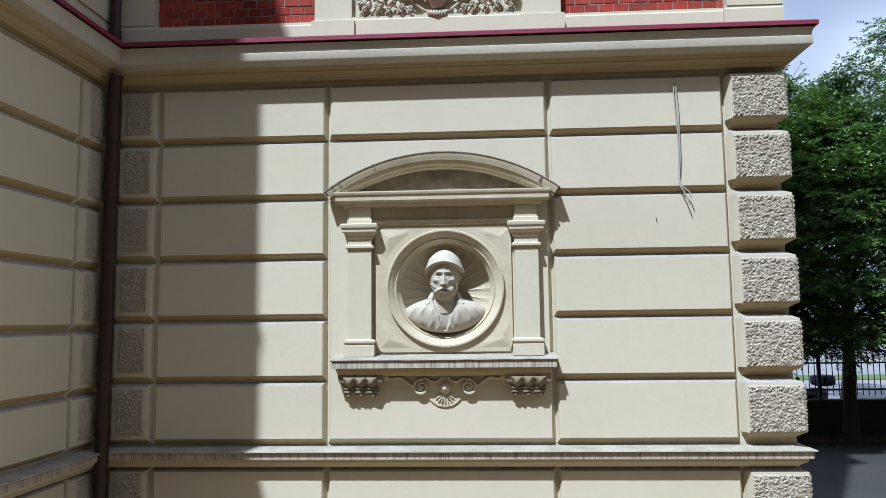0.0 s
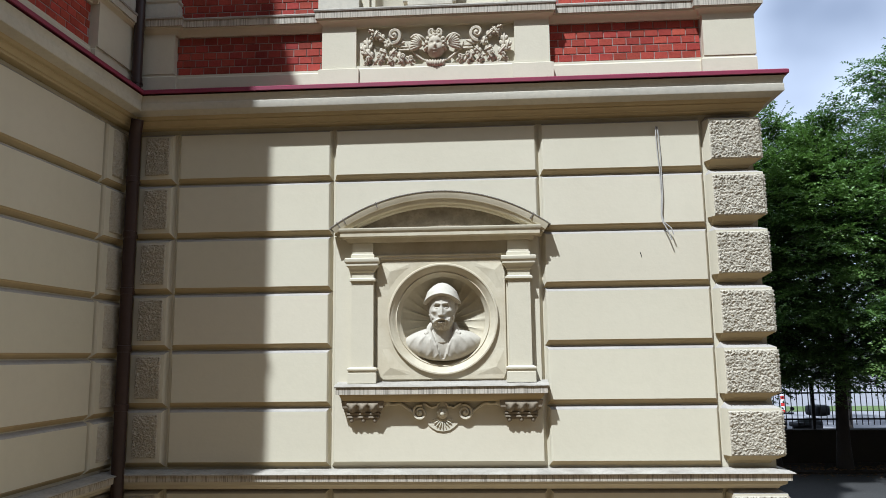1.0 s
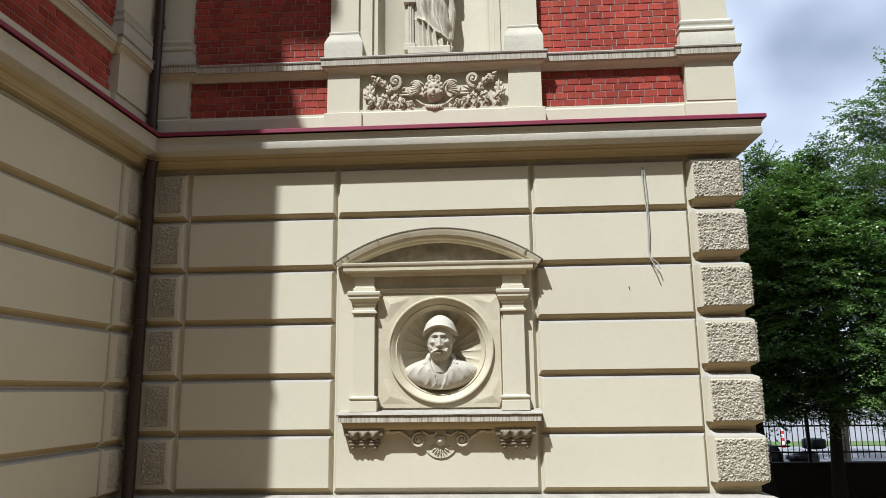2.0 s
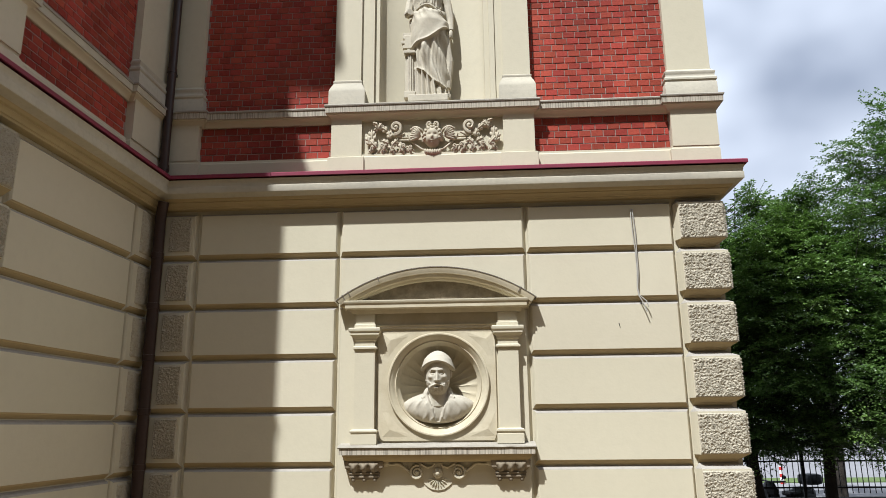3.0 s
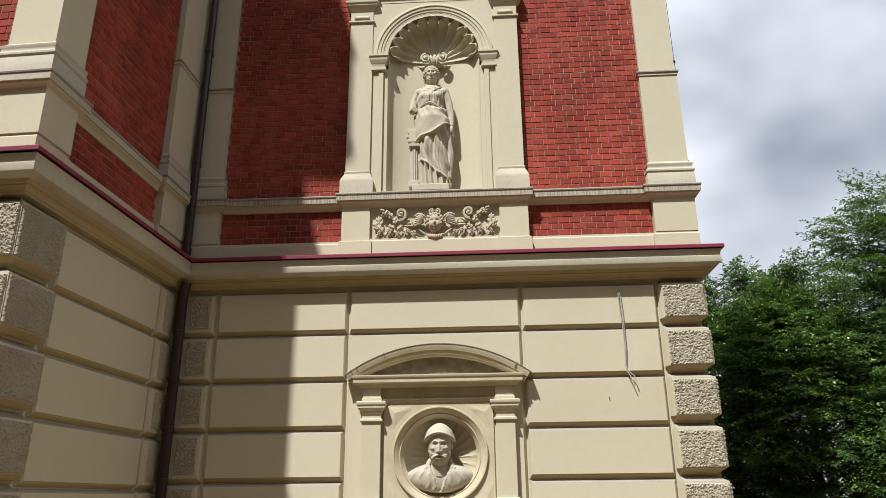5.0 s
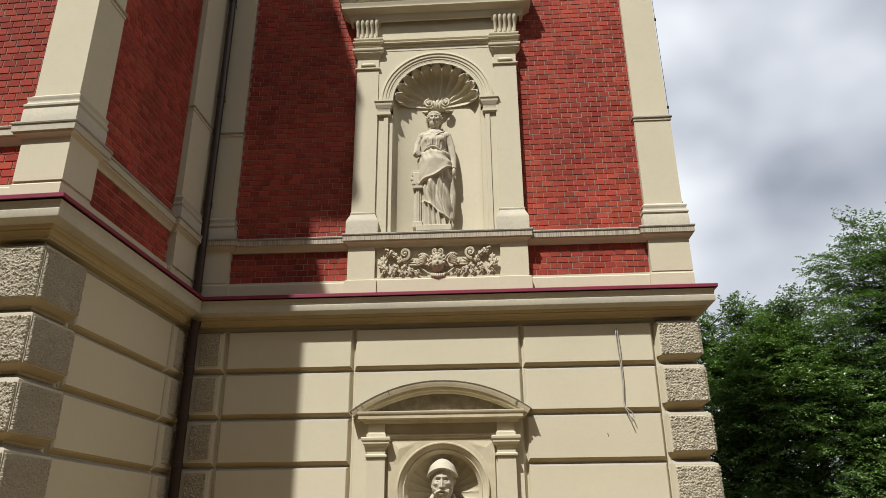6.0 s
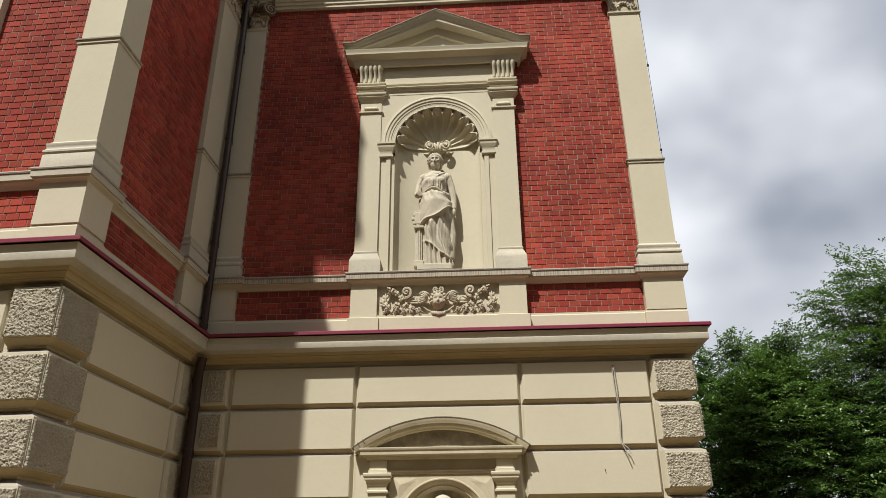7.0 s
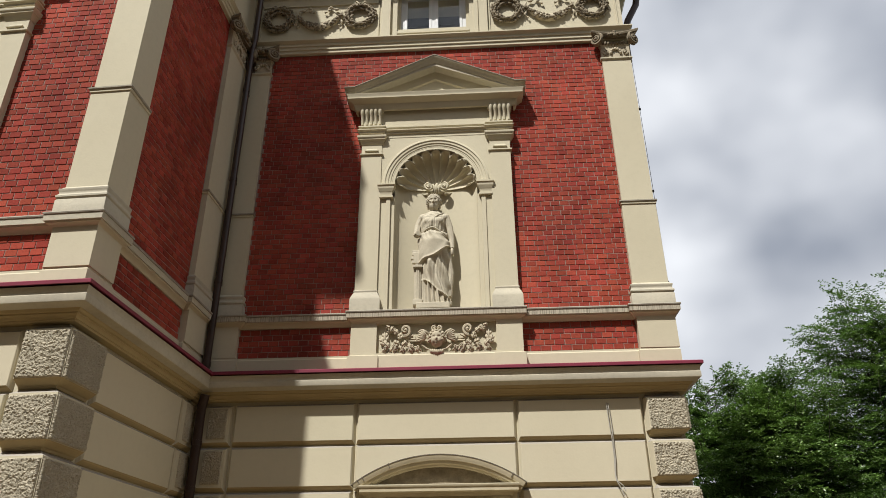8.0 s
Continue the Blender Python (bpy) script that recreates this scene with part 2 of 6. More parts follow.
def ball(bm, c, r, turn=None, seg=10, rings=7):
    """An ellipsoid; r is one radius or three."""
    r = r if hasattr(r, "__len__") else (r, r, r)
    m = Matrix.Translation(c) @ (turn or Matrix()) @ Matrix.Diagonal((*r, 1))
    bmesh.ops.create_uvsphere(bm, u_segments=seg, v_segments=rings, radius=1, matrix=m)
    return bm


def flow(pts, n=4):
    """A smooth line through the given points, with n steps between each two."""
    ps = [Vector(p) for p in pts]
    out = []
    for i in range(len(ps) - 1):
        a, b, c, d = ps[max(0, i - 1)], ps[i], ps[i + 1], ps[min(len(ps) - 1, i + 2)]
        for k in range(n):
            t = k / n
            out.append(0.5 * ((2 * b) + (c - a) * t + (2 * a - 5 * b + 4 * c - d) * t ** 2 + (3 * b - a - 3 * c + d) * t ** 3))
    return out + [ps[-1]]


def spiral(bm, c, r0, turns, sign, y_out, thick, start=0.0, steps=26):
    """A scroll that lies in the wall's plane."""
    pts, rad = [], []
    for i in range(steps + 1):
        f = i / steps
        a = start + sign * f * turns * 2 * math.pi
        r = r0 * (1 - 0.86 * f)
        pts.append((c[0] + r * math.cos(a), c[1] - y_out * (0.5 + 0.5 * f), c[2] + r * math.sin(a)))
        rad.append(thick * (1 - 0.45 * f))
    tube(bm, pts, rad, 6)
    return ball(bm, (c[0], c[1] - y_out, c[2]), r0 * 0.26, seg=8, rings=6)


def arc_sweep(bm, cx, cz, prof, a0, a1, steps):
    """The closed profile of (radius, y) turned about an axis through the wall."""
    rings = []
    for i in range(steps + 1):
        a = a0 + (a1 - a0) * i / steps
        rings.append([(cx + r * math.cos(a), y, cz + r * math.sin(a)) for r, y in prof])
    full = abs(abs(a1 - a0) - 2 * math.pi) < 1e-6
    if full:
        rings = rings[:-1]
        rows = [[bm.verts.new(p) for p in r] for r in rings]
        n = len(prof)
        for k in range(len(rows)):
            a, b = rows[k], rows[(k + 1) % len(rows)]
            for i in range(n):
                j = (i + 1) % n
                bm.faces.new((a[i], a[j], b[j], b[i]))
        return bm
    return loft(bm, rings)

# ---- the ground ----
XL, XR, YF = -3.03, 2.93, -2.80          # side face of the wing, right corner of the bay, front of the wing
Z_STR, Z_COR, Z_TOP = 1.236, 4.37, 11.15  # string course, lower cornice, top of the frieze
PITCH, J0 = 0.526, 3.866                # courses of the rusticated storey
AX, AX2 = -0.036, -0.066                # middles of the portrait frame and of the statue's niche

# the wing stands a little out of square: it is turned about the inner corner
WING = Matrix.Translation((XL, 0, 0)) @ Matrix.Rotation(radians(-2.3), 4, "Z") @ Matrix.Translation((-XL, 0, 0))


def out_of_square(pts):
    return [tuple((WING @ Vector((x, y, 0))).xy) if x < -2.9 and y < 0.0 else (x, y) for x, y in pts]


g = bmesh.new()
grid_n = 60
rows = [[g.verts.new((x * abs(x) / 2.0, y * abs(y) / 2.0, -0.0)) for x in np.linspace(-38, 38, grid_n)] for y in np.linspace(-38, 38, grid_n)]
for a, b in zip(rows, rows[1:]):
    for i in range(grid_n - 1):
        g.faces.new((a[i], a[i + 1], b[i + 1], b[i]))
struct("ground", g, ASPHALT, "grey worn asphalt yard beside the building", "ground")
# unseen ground before the facade, added to bounce warm light onto the undersides
struct("forecourt", boxed(-9, 6.0, -13, 0.3, -0.1, 0.03), BOUNCE_GROUND, "unseen brown ground added to bounce warm light up", "pavement")
soil = boxed(3.2, 26, 7.15, 8.75, -0.2, 0.035)
bmesh.ops.subdivide_edges(soil, edges=soil.edges, cuts=24, use_grid_fill=True)
for v in soil.verts:
    if v.co.z > 0:
        v.co.z += 0.03 * noise.noise(v.co * 1.7)
        v.co.y += 0.10 * noise.noise(v.co * 1.1) * (v.co.y < 7.3)
struct("planting_bed", soil, SOIL, "shaded bare soil bed under the trees", "ground")
struct("road", boxed(-60, 120, 13.0, 60, -0.1, 0.02), PAVING, "pale sunlit concrete road behind the fence", "road")
struct("lawn", boxed(-60, 120, 20.5, 22.6, -0.05, 0.05), GRASS, "narrow strip of mown grass along the road", "grass")

# ---- walls ----
MX, MZ = AX + 0.016, 2.526              # middle of the round niche
w = bmesh.new()
for b in ((XL, MX - 0.46, 0.06, 0.6, 0, 4.5), (MX + 0.46, XR - 0.06, 0.06, 0.6, 0, 4.5), (MX - 0.46, MX + 0.46, 0.06, 0.6, 0, MZ - 0.46),
          (MX - 0.46, MX + 0.46, 0.06, 0.6, MZ + 0.46, 4.5), (MX - 0.46, MX + 0.46, 0.32, 0.6, MZ - 0.46, MZ + 0.46)):
    box(w, *b)
wall_main = struct("wall_main", w, STUCCO, "cream stucco ground-floor wall with deep rusticated joints", "wall")
w = bmesh.new()
box(w, XL - 0.6, XL - 0.06, YF + 0.6, 0.6, 0, 4.5)
box(w, -9.0, XL - 0.06, YF + 0.06, YF + 0.6, 0, 4.5)
wall_wing = struct("wall_wing", w, STUCCO, "cream stucco wall of the projecting wing", "wall")
NX0, NX1 = AX2 - 0.60, AX2 + 0.60
w = bmesh.new()
for b in ((XL - 0.1, NX0, 0.1055, 0.75, 4.5, 10.05), (NX1, XR - 0.02, 0.1055, 0.75, 4.5, 10.05), (NX0, NX1, 0.1055, 0.75, 4.5, 5.56), (NX0, NX1, 0.1055, 0.75, 8.12, 10.05),
          (NX0, NX1, 0.62, 0.75, 5.56, 8.12)):
    box(w, *b)
wall_upper = struct("wall_upper", w, MORTAR, "red brick upper wall with grey joints", "wall")
w = bmesh.new()
box(w, XL - 0.7, XL - 0.0805, YF + 0.7, 0.75, 4.5, 10.05)
box(w, -9.0, XL - 0.0805, YF + 0.0905, YF + 0.7, 4.5, 10.05)
wall_wing_upper = struct("wall_wing_upper", w, MORTAR, "red brick upper wall of the wing", "wall")
w = bmesh.new()
WB0, WB1 = AX2 - 0.57, AX2 + 0.50      # attic window
for b in ((XL - 0.1, WB0 - 0.05, 0.12, 0.75, 10.0, 12.6), (WB1 + 0.05, XR, 0.12, 0.75, 10.0, 12.6), (WB0 - 0.05, WB1 + 0.05, 0.12, 0.75, 10.0, 10.50), (WB0 - 0.05, WB1 + 0.05, 0.12, 0.75, 11.35, 12.6)):
    box(w, *b)
wall_attic = struct("wall_attic", w, STUCCO, "cream stucco attic frieze with a window opening", "wall")
w = bmesh.new()
box(w, XL - 0.7, XL - 0.07, YF + 0.7, 0.75, 10.0, 12.6)
box(w, -9.0, XL - 0.07, YF + 0.08, YF + 0.7, 10.0, 12.6)
wall_wing_attic = struct("wall_wing_attic", w, STUCCO, "cream stucco attic frieze of the wing", "wall")
# the rest of the building, which closes it behind
w = bmesh.new()
box(w, XR - 0.4, XR - 0.1, 0.6, 1.9, 0, 12.6)
box(w, -9.0, XR - 0.1, 1.6, 1.9, 0, 12.6)
box(w, -9.3, -9.0, YF + 0.1, 1.9, 0, 12.6)
struct("wall_back", w, STUCCO, "plain cream outer wall of the building", "wall")
w = bmesh.new()
box(w, -9.3, XR - 0.1, 0.1, 1.9, 12.55, 12.75)
box(w, -9.3, XL - 0.1, YF + 0.1, 0.1, 12.55, 12.75)
struct("roof", w, LEAD, "flat grey sheet roof", "roof")


def line(d):
    return out_of_square([(-9.0, YF - d), (XL + d, YF - d)]) + [(XL + d, -d), (XR - 0.105 + d, -d), (XR - 0.105 + d, 1.9)]


# lower cornice with its painted sheet-metal edge
COR = out_of_square([(-9.0, YF), (XL, YF)]) + [(XL, 0.0), (XR - 0.015, 0.0), (XR - 0.015, 1.9)]
c = sweep(bmesh.new(), COR, [(-0.060, 4.4860), (0.103, 4.4955), (0.108, 4.4900), (0.156, 4.5092), (0.175, 4.5169), (0.185, 4.5221), (0.188, 4.5293), (0.188, 4.5893), (0.181, 4.5947), (0.182, 4.6108), (0.187, 4.6332), (0.195, 4.6500), (0.200, 4.6644), (-0.060, 4.7140)])
cornice = struct("cornice", c, GREYED, "moulded cream stucco cornice between the storeys", "cornice", smooth=35)
# the warm shade under the cornice is put into this moulding's colour
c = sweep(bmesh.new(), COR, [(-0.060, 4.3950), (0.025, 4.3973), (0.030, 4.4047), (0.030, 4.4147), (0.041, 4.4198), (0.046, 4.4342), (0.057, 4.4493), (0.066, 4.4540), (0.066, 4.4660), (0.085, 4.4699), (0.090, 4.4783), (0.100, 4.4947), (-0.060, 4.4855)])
part("bed_moulding", c, OCHRE_SHADE, cornice, "bed moulding under the cornice, tinted ochre for shade", smooth=35)
EDGE = [(0.202, 4.6826), (0.218, 4.6731), (0.226, 4.6769), (0.226, 4.7088), (0.216, 4.7180), (-0.100, 4.7490), (-0.100, 4.7290), (0.200, 4.6974)]
for run in (COR[:3], [(XL, 0.0)] + COR[3:]):
    part("metal_edge", sweep(bmesh.new(), run, EDGE), FLASHING, cornice, "crimson painted sheet-metal edge")
seams = (-1.75, 0.45, 1.9)
for x in seams:
    part("sheet_seam", boxed(x - 0.004, x + 0.004, -0.231, 0.0, 4.671, 4.712), FLASHING, cornice)

# string course under the rusticated storey
s = sweep(bmesh.new(), line(0.0), [(-0.04, 1.035), (0.02, 1.035), (0.03, 1.052), (0.05, 1.066), (0.075, 1.080), (0.08, 1.108), (-0.04, 1.108)])
string = struct("string_course", s, STUCCO, "cream string course with a rain-streaked lip", "string course", smooth=35)
part("lip", sweep(bmesh.new(), line(0.0), [(-0.04, 1.109), (0.106, 1.109), (0.110, 1.166), (-0.04, 1.166)]), STAINED, string, "rain-streaked lip")
part("capping", sweep(bmesh.new(), line(0.0), [(-0.04, 1.167), (0.124, 1.167), (0.131, 1.172), (0.126, 1.180), (0.0, 1.196), (-0.04, 1.200)]), SLATE, string, "grey weathered top")
struct("plinth", sweep(bmesh.new(), line(0.0), [(-0.3, -0.1), (0.05, -0.1), (0.05, 0.44), (0.03, 0.47), (-0.3, 0.47)]), ROUGH, "rough grey stone plinth at the foot of the wall", "plinth")


# ---- rusticated panels ----
def panel_mesh(wd, ht):
    """A stucco block with a stepped, hollow-chamfered edge, in the plane x and z round its middle."""
    bm = bmesh.new()
    rings = []
    # depth, then how far it lies inside at the sides, at the top and at the foot, whose splay reaches into the joint below
    for y, side, top, foot in ((0.062, 0.0, 0.018, -0.018), (0.052, 0.004, 0.021, -0.013), (0.044, 0.009, 0.025, -0.006), (0.039, 0.013, 0.028, -0.002), (0.020, 0.017, 0.033, 0.012), (0.014, 0.021, 0.037, 0.015), (0.009, 0.025, 0.041, 0.023), (0.003, 0.029, 0.047, 0.026), (0.0, 0.034, 0.052, 0.029)):
        a = wd / 2 - side
        rings.append([(-a, y, foot - ht / 2), (a, y, foot - ht / 2), (a, y, ht / 2 - top), (-a, y, ht / 2 - top)])
    loft(bm, rings)
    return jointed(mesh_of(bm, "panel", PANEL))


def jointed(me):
    """Dust lies on the upward faces of a block; its foot's ochre stands for warm shade inside the joint."""
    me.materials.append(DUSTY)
    me.materials.append(OCHRE_SHADE)
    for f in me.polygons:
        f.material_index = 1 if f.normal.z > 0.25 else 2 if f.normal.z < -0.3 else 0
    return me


_panels = {}


def panel(parent, u0, u1, z0, z1, face="front", plane=0.0):
    """face 'front' looks to -y, 'side' to +x."""
    key = (round(u1 - u0, 3), round(z1 - z0, 3))
    if key not in _panels:
        _panels[key] = panel_mesh(*key)
    ob = new("panel", _panels[key])
    ob.parent = parent
    if face == "front":
        ob.location = ((u0 + u1) / 2, plane, (z0 + z1) / 2)
    else:
        ob.location = (plane, (u0 + u1) / 2, (z0 + z1) / 2)
        ob.rotation_euler = (0, 0, radians(90))
    return ob


_rough = {}


def rough_mesh(wd, ht, seed):
    """A hacked stone face of its own relief, in x and z round its middle, standing proud towards -y."""
    bm = bmesh.new()
    nx, nz = max(8, int(wd / 0.0052)), max(8, int(ht / 0.0052))
    rows = []
    for k in range(nz + 1):
        row = []
        for i in range(nx + 1):
            x, z = (i / nx - 0.5) * wd, (k / nz - 0.5) * ht
            p = Vector((x + seed * 3.1, seed * 1.7, z))
            edge = min(i, nx - i, k, nz - k)
            pit = noise.voronoi(p * 92)[0]
            h = 0.016 + 0.008 * noise.noise(p * 55) + 0.008 * noise.noise(p * 130) + 0.011 * min(1.0, (pit[1] - pit[0]) * 2.0) + 0.005 * noise.noise(p * 13)
            h = h if edge > 0 else 0.004
            row.append(bm.verts.new((x + 0.004 * noise.noise(p * 60), -max(h, 0.0), z + 0.004 * noise.noise(p * 55 + Vector((5, 0, 0))))))
        rows.append(row)
    for a, b in zip(rows, rows[1:]):
        for i in range(nx):
            bm.faces.new((a[i], a[i + 1], b[i + 1], b[i]))
    for f in bm.faces:
        f.smooth = True
    me = bpy.data.meshes.new("rough_face")
    bm.to_mesh(me)
    bm.free()
    me.materials.append(ROUGH)
    return me


_turn_no = [0]


def rough_face(parent, u0, u1, z0, z1, face, plane):
    key = (round(u1 - u0, 2), round(z1 - z0, 2), _turn_no[0] % 3)
    _turn_no[0] += 1
    if key not in _rough:
        _rough[key] = rough_mesh(u1 - u0, z1 - z0, key[2] + 7 * key[0])
    ob = new("rough_face", _rough[key])
    ob.parent = parent
    b = base_of(parent)
    if face == "front":
        ob.location = Vector(((u0 + u1) / 2, plane, (z0 + z1) / 2)) - b
    else:
        ob.location = Vector((plane, (u0 + u1) / 2, (z0 + z1) / 2)) - b
        ob.rotation_euler = (0, 0, radians(90))
    return tagged(ob, "hacked rough stone face")


def courses(low=0.0):
    """The heights of the blocks, from the cornice down; the wing's joints lie a little lower."""
    tops = [4.374] + [J0 - low - PITCH * k - 0.004 for k in range(5)]
    bots = [J0 - low - PITCH * k + 0.004 for k in range(5)] + [Z_STR]
    return list(zip(bots, tops)) + [(0.478, 1.045)]


def corner_quoin(parent, x0, x1, z0, z1, sign, yf, depth, side_to):
    """A corner block: its front spans x0 to x1, and it turns the corner at x1 (looking to +x)."""
    rings = []
    for z, d in ((z0, 0.0), (z0 + 0.022, 0.012), (z0 + 0.030, 0.03), (z0 + 0.066, 0.085), (z0 + 0.070, 0.093), (z1 - 0.052, 0.093), (z1 - 0.047, 0.085), (z1 - 0.02, 0.03), (z1 - 0.012, 0.012), (z1, 0.0)):
        k = d * 0.38
        rings.append([(x0 + 0.038 - k, yf + 0.045), (x0 + 0.038, yf + 0.045 - d), (x1 - 0.045 + d, yf + 0.045 - d), (x1 - 0.045 + d, side_to - 0.038), (x1 - 0.045, side_to - 0.038 + k)])
        rings[-1] = [(x, y, z) for x, y in rings[-1]] + [(x0 + 0.2, side_to - 0.2, z)]
    bm = loft(bmesh.new(), rings)
    q = thing("quoin", ((x0 + x1) / 2, yf + 0.05, z0), "", "", "", "")
    q.parent = parent
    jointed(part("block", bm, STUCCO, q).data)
    rough_face(q, x0 + 0.043, x1 + 0.040, z0 + 0.074, z1 - 0.070, "front", yf - 0.046)
    rough_face(q, yf - 0.040, side_to - 0.043, z0 + 0.074, z1 - 0.070, "side", x1 + 0.046)
    return q


def flat_quoin(parent, u0, u1, r0, r1, z0, z1, face, plane):
    """A block with a rough centre inside a smooth margin."""
    ob = panel(parent, u0, u1, z0, z1, face, plane)
    ob.name = "margin_block"
    r = rough_face(ob, r0, r1, z0 + 0.068, z1 - 0.068, face, plane)
    r.location, r.rotation_euler = ((r0 + r1) / 2 - (u0 + u1) / 2, 0.004, 0.0), (0, 0, 0)
    return ob


for z0, z1 in courses():
    # the bay
    flat_quoin(wall_main, -2.955, -2.578, -2.872, -2.640, z0, z1, "front", 0.0)
    panel(wall_main, -2.562, -1.052, z0, z1)
    panel(wall_main, 0.902, 2.405, z0, z1)
    if z0 > 3.2 or z1 < 1.1:
        panel(wall_main, -1.040, 0.890, z0, z1)
    corner_quoin(wall_main, 2.415, XR - 0.068, z0, z1, 1, 0.0, 0.09, 0.62)
for z0, z1 in courses(0.068):
    corner_quoin(wall_wing, XL - 0.43, XL, z0, z1, 1, YF, 0.09, YF + 0.56)
    panel(wall_wing, YF + 0.575, -0.425, z0, z1, "side", XL)
    flat_quoin(wall_wing, -0.408, 0.020, -0.300, -0.050, z0, z1, "side", XL)
    panel(wall_wing, XL - 2.30, XL - 0.445, z0, z1, "front", YF)
    panel(wall_wing, XL - 4.10, XL - 2.315, z0, z1, "front", YF)

# the tall plain field behind the portrait frame, pierced by the round niche
zf0, zf1 = Z_STR, J0 - PITCH - 0.022
x_lo, x_hi, z_lo, z_hi = -1.040 + 0.03, 0.890 - 0.03, zf0 + 0.03, zf1 - 0.03
angles = sorted([2 * math.pi * k / 60 for k in range(60)] + [math.atan2(z - MZ, x - MX) % (2 * math.pi) for x in (x_lo, x_hi) for z in (z_lo, z_hi)])
bm = bmesh.new()
vi, vo, vb, ve = [], [], [], []
for a in angles:
    cx, cz = math.cos(a), math.sin(a)
    s = min((x_hi - MX if cx > 0 else MX - x_lo) / max(abs(cx), 1e-9), (z_hi - MZ if cz > 0 else MZ - z_lo) / max(abs(cz), 1e-9))
    ox, oz = MX + s * cx, MZ + s * cz
    ex = 0.03 if ox > x_hi - 1e-5 else -0.03 if ox < x_lo + 1e-5 else 0
    ez = 0.03 if oz > z_hi - 1e-5 else -0.048 if oz < z_lo + 1e-5 else 0
    vi.append(bm.verts.new((MX + 0.43 * cx, 0.0, MZ + 0.43 * cz)))
    vb.append(bm.verts.new((MX + 0.43 * cx, 0.06, MZ + 0.43 * cz)))
    vo.append(bm.verts.new((ox, 0.0, oz)))
    ve.append(bm.verts.new((ox + ex, 0.062, oz + ez)))
for k in range(len(angles)):
    j = (k + 1) % len(angles)
    bm.faces.new((vi[k], vo[k], vo[j], vi[j]))
    bm.faces.new((vi[j], vb[j], vb[k], vi[k]))
    bm.faces.new((vo[k], ve[k], ve[j], vo[j]))
part("field", bm, PANEL, wall_main, "tall plain stucco field")


# ---- brickwork ----
BW, BH, BP, BC = 0.1220, 0.0680, 0.1305, 0.0768
_bricks = {}


def brick_mesh(wd):
    bm = bmesh.new()
    rings = []
    for inset, y in ((0.0, 0.03), (0.0, 0.003), (0.003, 0.0)):
        a, b = wd / 2 - inset, BH / 2 - inset
        rings.append([(-a, y, -b), (a, y, -b), (a, y, b), (-a, y, b)])
    rows_ = [[bm.verts.new(p) for p in r] for r in rings]
    for a, b in zip(rows_, rows_[1:]):
        for i in range(4):
            bm.faces.new((a[i], a[(i + 1) % 4], b[(i + 1) % 4], b[i]))
    bm.faces.new(rows_[-1])
    bmesh.ops.recalc_face_normals(bm, faces=bm.faces)
    me = bpy.data.meshes.new("brick")
    bm.to_mesh(me)
    bm.free()
    me.materials.append(BRICK)
    return me


def brickwork(parent, u0, u1, z0, z1, face, plane, skip=None, singles=300, seed=1):
    """Rows of brick headers; the lowest are bricks of their own, the rest one joined field."""
    rnd = random.Random(seed)
    todo = []
    k = 0
    while z0 + k * BC < z1 - 0.02:
        z = z0 + k * BC
        h_top = min(z + BH, z1)
        u = u0 - BP + (BP / 2 if k % 2 else 0.02) + rnd.uniform(-0.004, 0.004)
        while u < u1:
            a, b = max(u, u0), min(u + BW, u1)
            if b - a > 0.022 and h_top - z > 0.05 and not (skip and skip((a + b) / 2, z)):
                todo.append((a, b, z))
            u += BP
        k += 1
    verts, faces = [], []
    for n, (a, b, z) in enumerate(todo):
        wd = round(b - a, 2) if b - a < BW - 0.004 else BW
        off = rnd.uniform(-0.0018, 0.0018)
        c, zc = (a + b) / 2 + rnd.uniform(-0.0012, 0.0012), z + BH / 2 + rnd.uniform(-0.0015, 0.0015)
        if n < singles:
            if wd not in _bricks:
                _bricks[wd] = brick_mesh(wd)
            ob = new("brick", _bricks[wd])
            ob.parent = parent
            ob.location = (c, plane + off, zc) if face == "front" else (plane - off, c, zc)
            if face == "side":
                ob.rotation_euler = (0, 0, radians(90))
            continue
        s = len(verts)
        for inset, y in ((0.0, 0.03), (0.0, 0.003), (0.003, 0.0)):
            p, q = wd / 2 - inset, BH / 2 - inset
            for x, zz in ((-p, -q), (p, -q), (p, q), (-p, q)):
                verts.append((c + x, plane + off + y, zc + zz) if face == "front" else (plane - off - y, c + x, zc + zz))
        for r in (0, 4):
            for i in range(4):
                j = (i + 1) % 4
                faces.append((s + r + i, s + r + j, s + r + 4 + j, s + r + 4 + i))
        faces.append((s + 8, s + 9, s + 10, s + 11))
    if faces:
        me = bpy.data.meshes.new("bricks")
        me.from_pydata(verts, [], faces)
        me.materials.append(BRICKS)
        ob = new("bricks", me)
        ob.parent = parent
        tagged(ob, kind="stuff")

# ---- upper storey: base course, ledge, pilasters, architrave ----
BASE_P = [(-0.05, 4.66), (0.012, 4.66), (0.012, 4.935), (0.0, 4.95), (0.0, 4.972), (-0.05, 4.972)]
AO, AI = 1.080, 0.785                   # outer and inner edges of the niche's pilasters, from its middle


